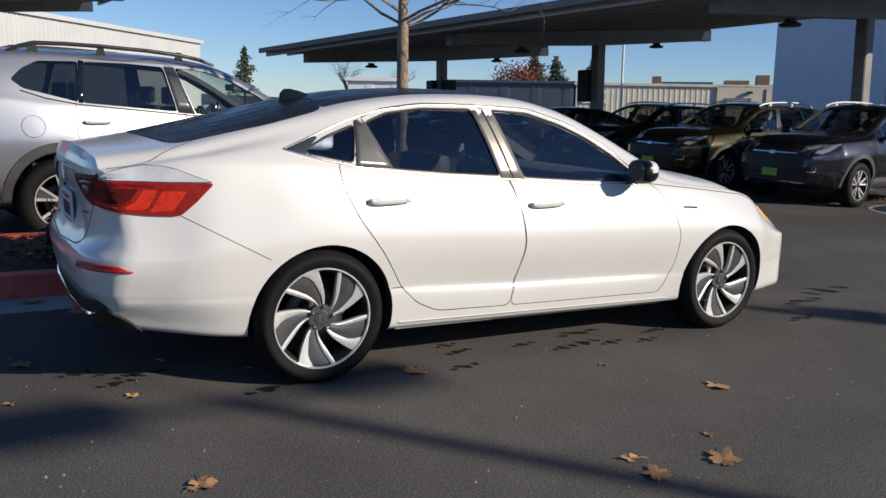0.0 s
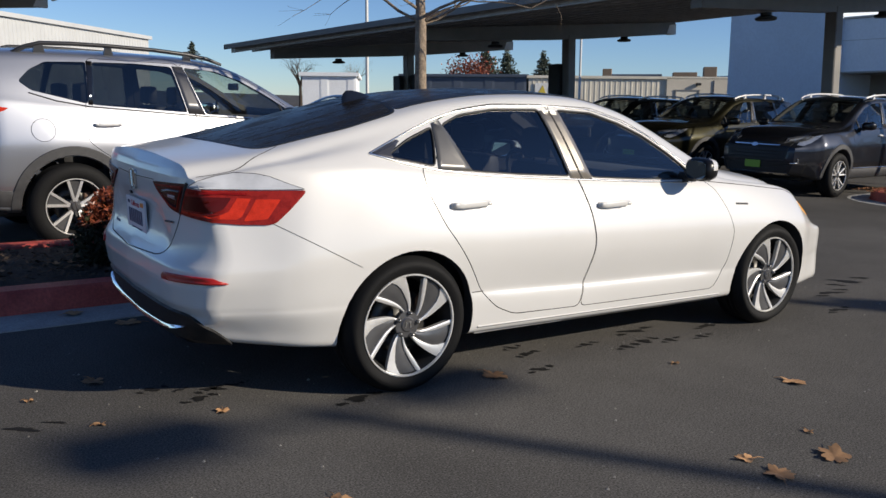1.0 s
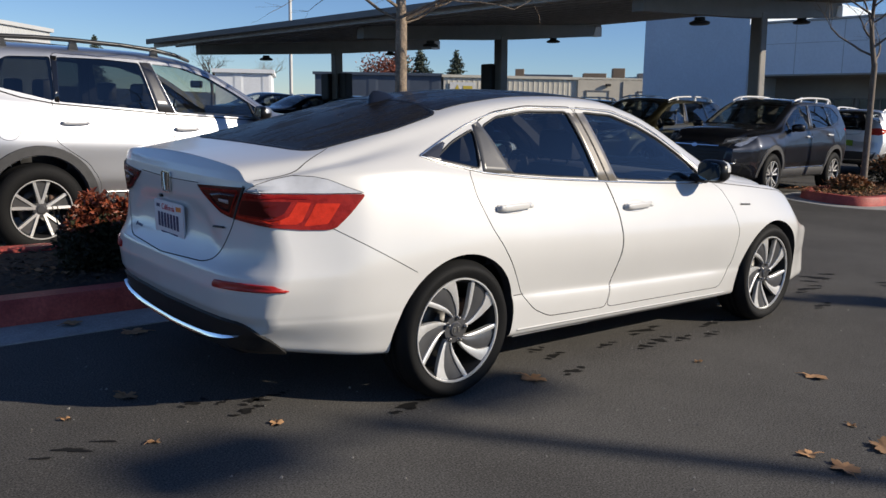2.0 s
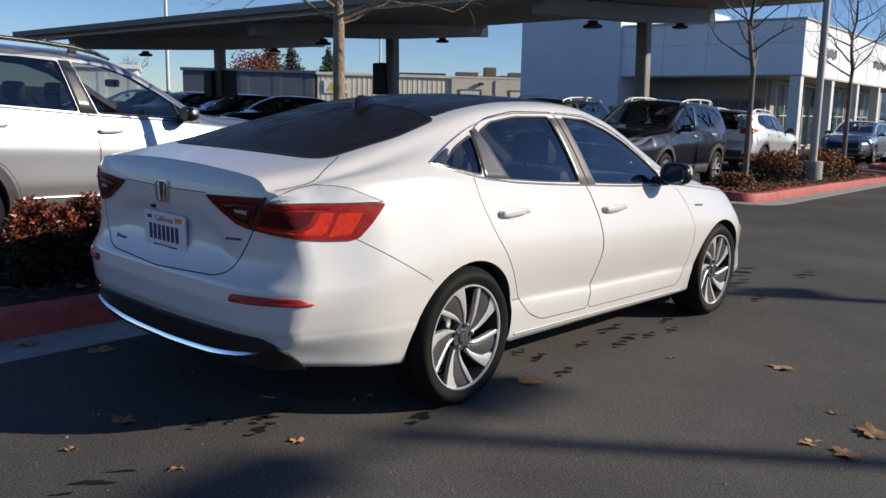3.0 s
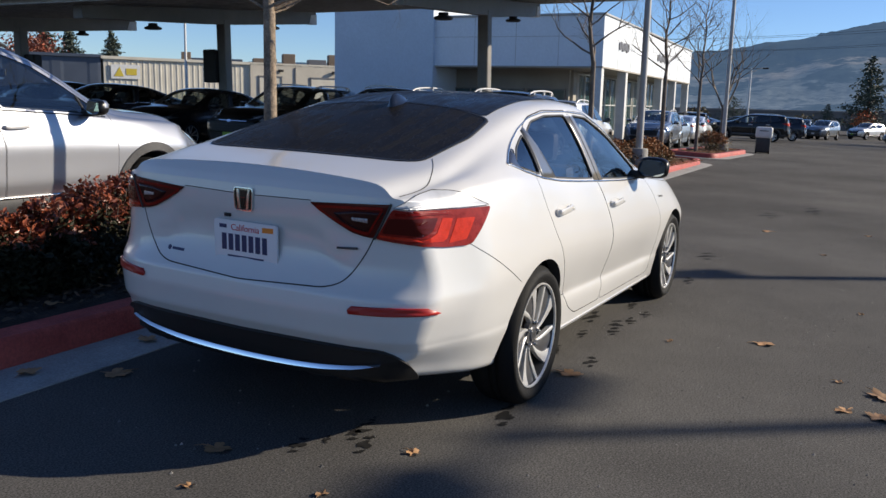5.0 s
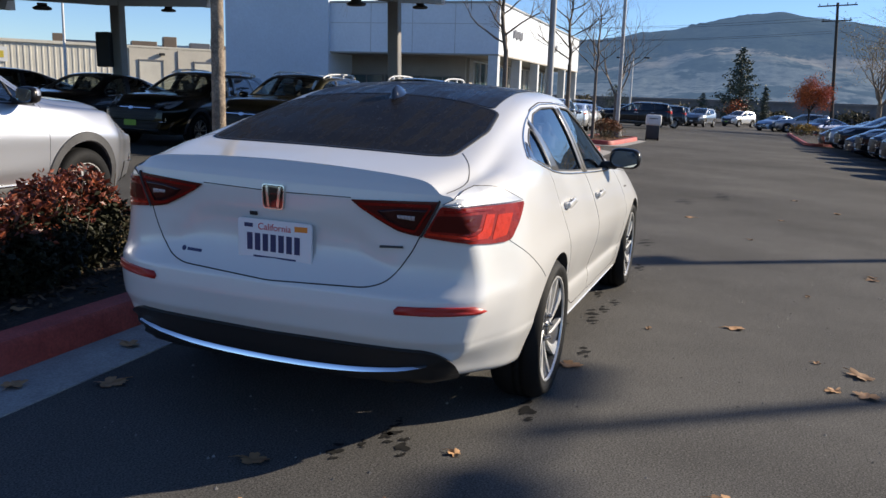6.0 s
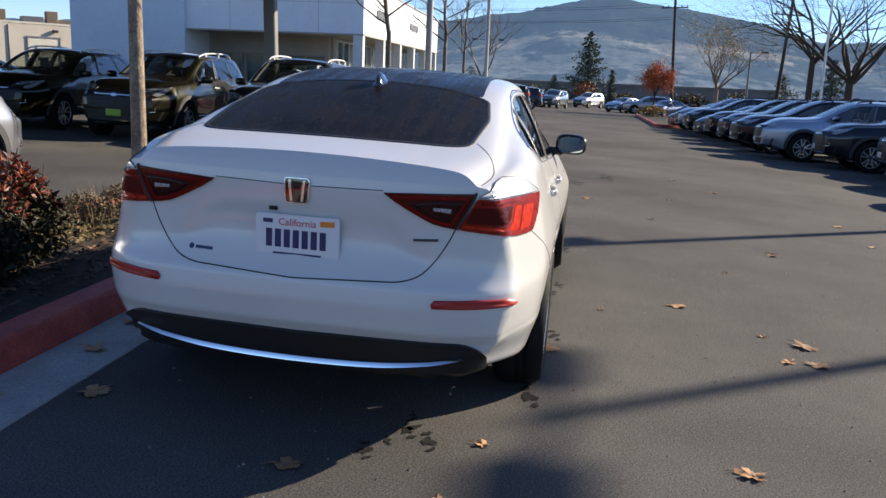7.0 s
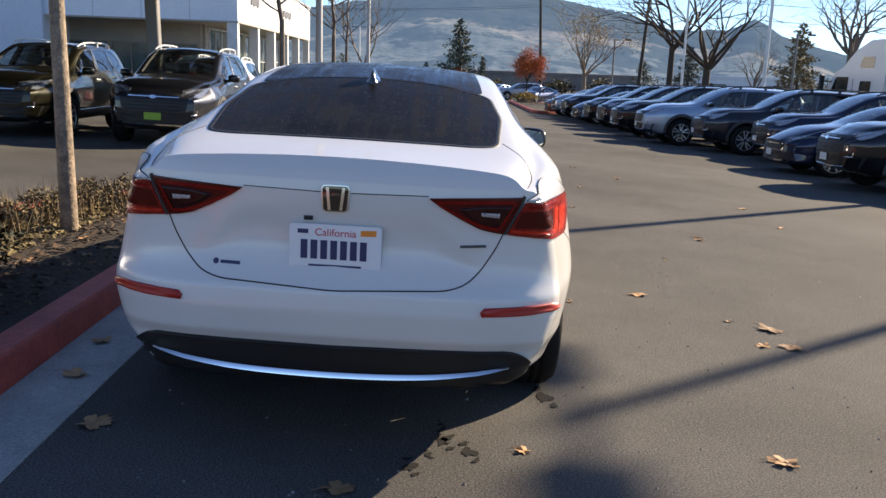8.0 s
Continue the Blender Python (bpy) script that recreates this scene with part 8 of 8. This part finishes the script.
for _ in range(700):
    x, y, r = rnd.uniform(-3.2, 7), rnd.uniform(-4.2, 1.0), rnd.uniform(.003, .009)
    k = len(V)
    V += [(x - r, y, .0), (x, y - r, .0), (x + r, y, .0), (x, y + r, .0), (x + r * .2, y, r * .9)]
    F += [(k, k + 1, k + 4), (k + 1, k + 2, k + 4), (k + 2, k + 3, k + 4), (k + 3, k, k + 4)]
me = bpy.data.meshes.new("grit")
me.from_pydata(V, [], F)
tagged(part_mesh("grit", me, mat("pale_grit", (0.16, 0.15, 0.135), .9, island=.5)), "loose grit scattered over asphalt", "grit", kind="stuff")


def litter_bin(x, y):
    t = thing("litter_bin", pose(x, y, 0, 0, 0, 5), "dark wheeled bin with a white lid at the planter's end", "bin")
    bm = bmesh.new()
    box(bm, 0, 0, .36, .56, .58, .66, .08, segs=3)
    part("body", bm, BIN_GREY, t, "dark lower drum", smooth=40)
    bm = bmesh.new()
    box(bm, 0, 0, .86, .64, .66, .46, .10, segs=3)
    part("lid", bm, STEEL_WHITE, t, "white rounded hood", smooth=40)
    bm = bmesh.new()
    box(bm, -.325, 0, .93, .012, .36, .035)
    part("flap_slot", bm, BIN_GREY, t)
    for s in (-1, 1):
        bm = bmesh.new()
        cyl(bm, (-.2, s * .22, .08), (-.2, s * .28, .08), .08, segs=14)
        part("wheel", bm, RUBBER, t)


litter_bin(34.0, 2.1)


def lorry(x, y, turn):
    """A long-nosed lorry; its nose at the origin, its length along x."""
    t = thing("lorry", pose(x, y, 0, 0, 0, turn), "white long-nosed lorry with a sleeper cab and trailer", "lorry")
    bm = bmesh.new()
    prof = [(0, .6), (0, 1.45), (.12, 1.62), (1.5, 1.86), (2.15, 2.75), (2.4, 2.85), (3.0, 3.55), (3.7, 3.95), (4.7, 4.0), (4.7, .6)]
    prism(bm, [(x_, -1.2, z) for x_, z in rounded(prof, .10, 3)], (0, 2.4, 0))
    bmesh.ops.bevel(bm, geom=[e for e in bm.edges if abs(abs(e.verts[0].co.y) - 1.2) < 1e-4 and abs(e.verts[0].co.y - e.verts[1].co.y) < 1e-4], offset=.06, segments=2, affect="EDGES")
    cab = part("cab", bm, PAINT_WHITE, t, smooth=40)
    bm = bmesh.new()
    box(bm, 9.6, 0, 2.55, 8.4, 2.5, 2.8, .03)
    part("trailer", bm, STEEL_WHITE, t)
    for xx in (.95, 4.2, 5.4, 11.5, 12.7):
        for s in (-1, 1):
            bm = bmesh.new()
            cyl(bm, (xx, s * .95, .5), (xx, s * 1.25, .5), .5, segs=24)
            part("wheel", bm, RUBBER, t)
    bm = bmesh.new()
    prism(bm, [(1.56, -1.0, 1.98), (2.10, -1.0, 2.72), (2.10, 1.0, 2.72), (1.56, 1.0, 1.98)], (-.03, 0, .02))
    part("windscreen", bm, BLACK_GLOSS, cab)
    for s in (-1, 1):
        for loop in ([(1.95, 1.80), (2.20, 2.50), (2.85, 2.50), (2.85, 1.75)], [(3.45, 1.85), (3.45, 2.35), (4.0, 2.35), (4.0, 1.85)], [(3.35, 2.85), (3.45, 3.30), (4.05, 3.30), (4.05, 2.85)]):
            bm = bmesh.new()
            prism(bm, [(a, s * 1.195, b) for a, b in rounded(loop, .06, 3)], (0, s * .015, 0))
            part("cab_window", bm, BLACK_GLOSS, cab)
        for x0, x1, z in ((1.75, 3.1, .95), (1.75, 1.78, 1.7), (3.08, 3.11, 1.7)):
            bm = bmesh.new()
            box(bm, (x0 + x1) / 2, s * 1.202, z, x1 - x0, .01, .03 if x1 - x0 > .1 else 1.5)
            part("door_gap", bm, SEAM, cab)
        bm = bmesh.new()
        box(bm, 1.75, s * 1.52, 2.15, .14, .24, .85, .04)
        cyl(bm, (1.95, s * 1.19, 2.3), (1.75, s * 1.5, 2.3), .03, segs=6)
        cyl(bm, (1.95, s * 1.19, 1.95), (1.75, s * 1.5, 1.95), .03, segs=6)
        part("cab_mirror", bm, BLACK_PLASTIC, cab)
        bm = bmesh.new()
        cyl(bm, (4.85, s * 1.05, 1.0), (4.85, s * 1.05, 3.9), .08, segs=12)
        part("exhaust_stack", bm, CHROME, t)
    bm = bmesh.new()
    box(bm, -.02, 0, 1.05, .08, 1.1, .75, .03)
    part("grille", bm, CHROME, cab)
    bm = bmesh.new()
    box(bm, 7, 0, .85, 13, 1.0, .3)
    part("chassis", bm, BLACK_PLASTIC, t)


lorry(34.6, -16.4, 201)
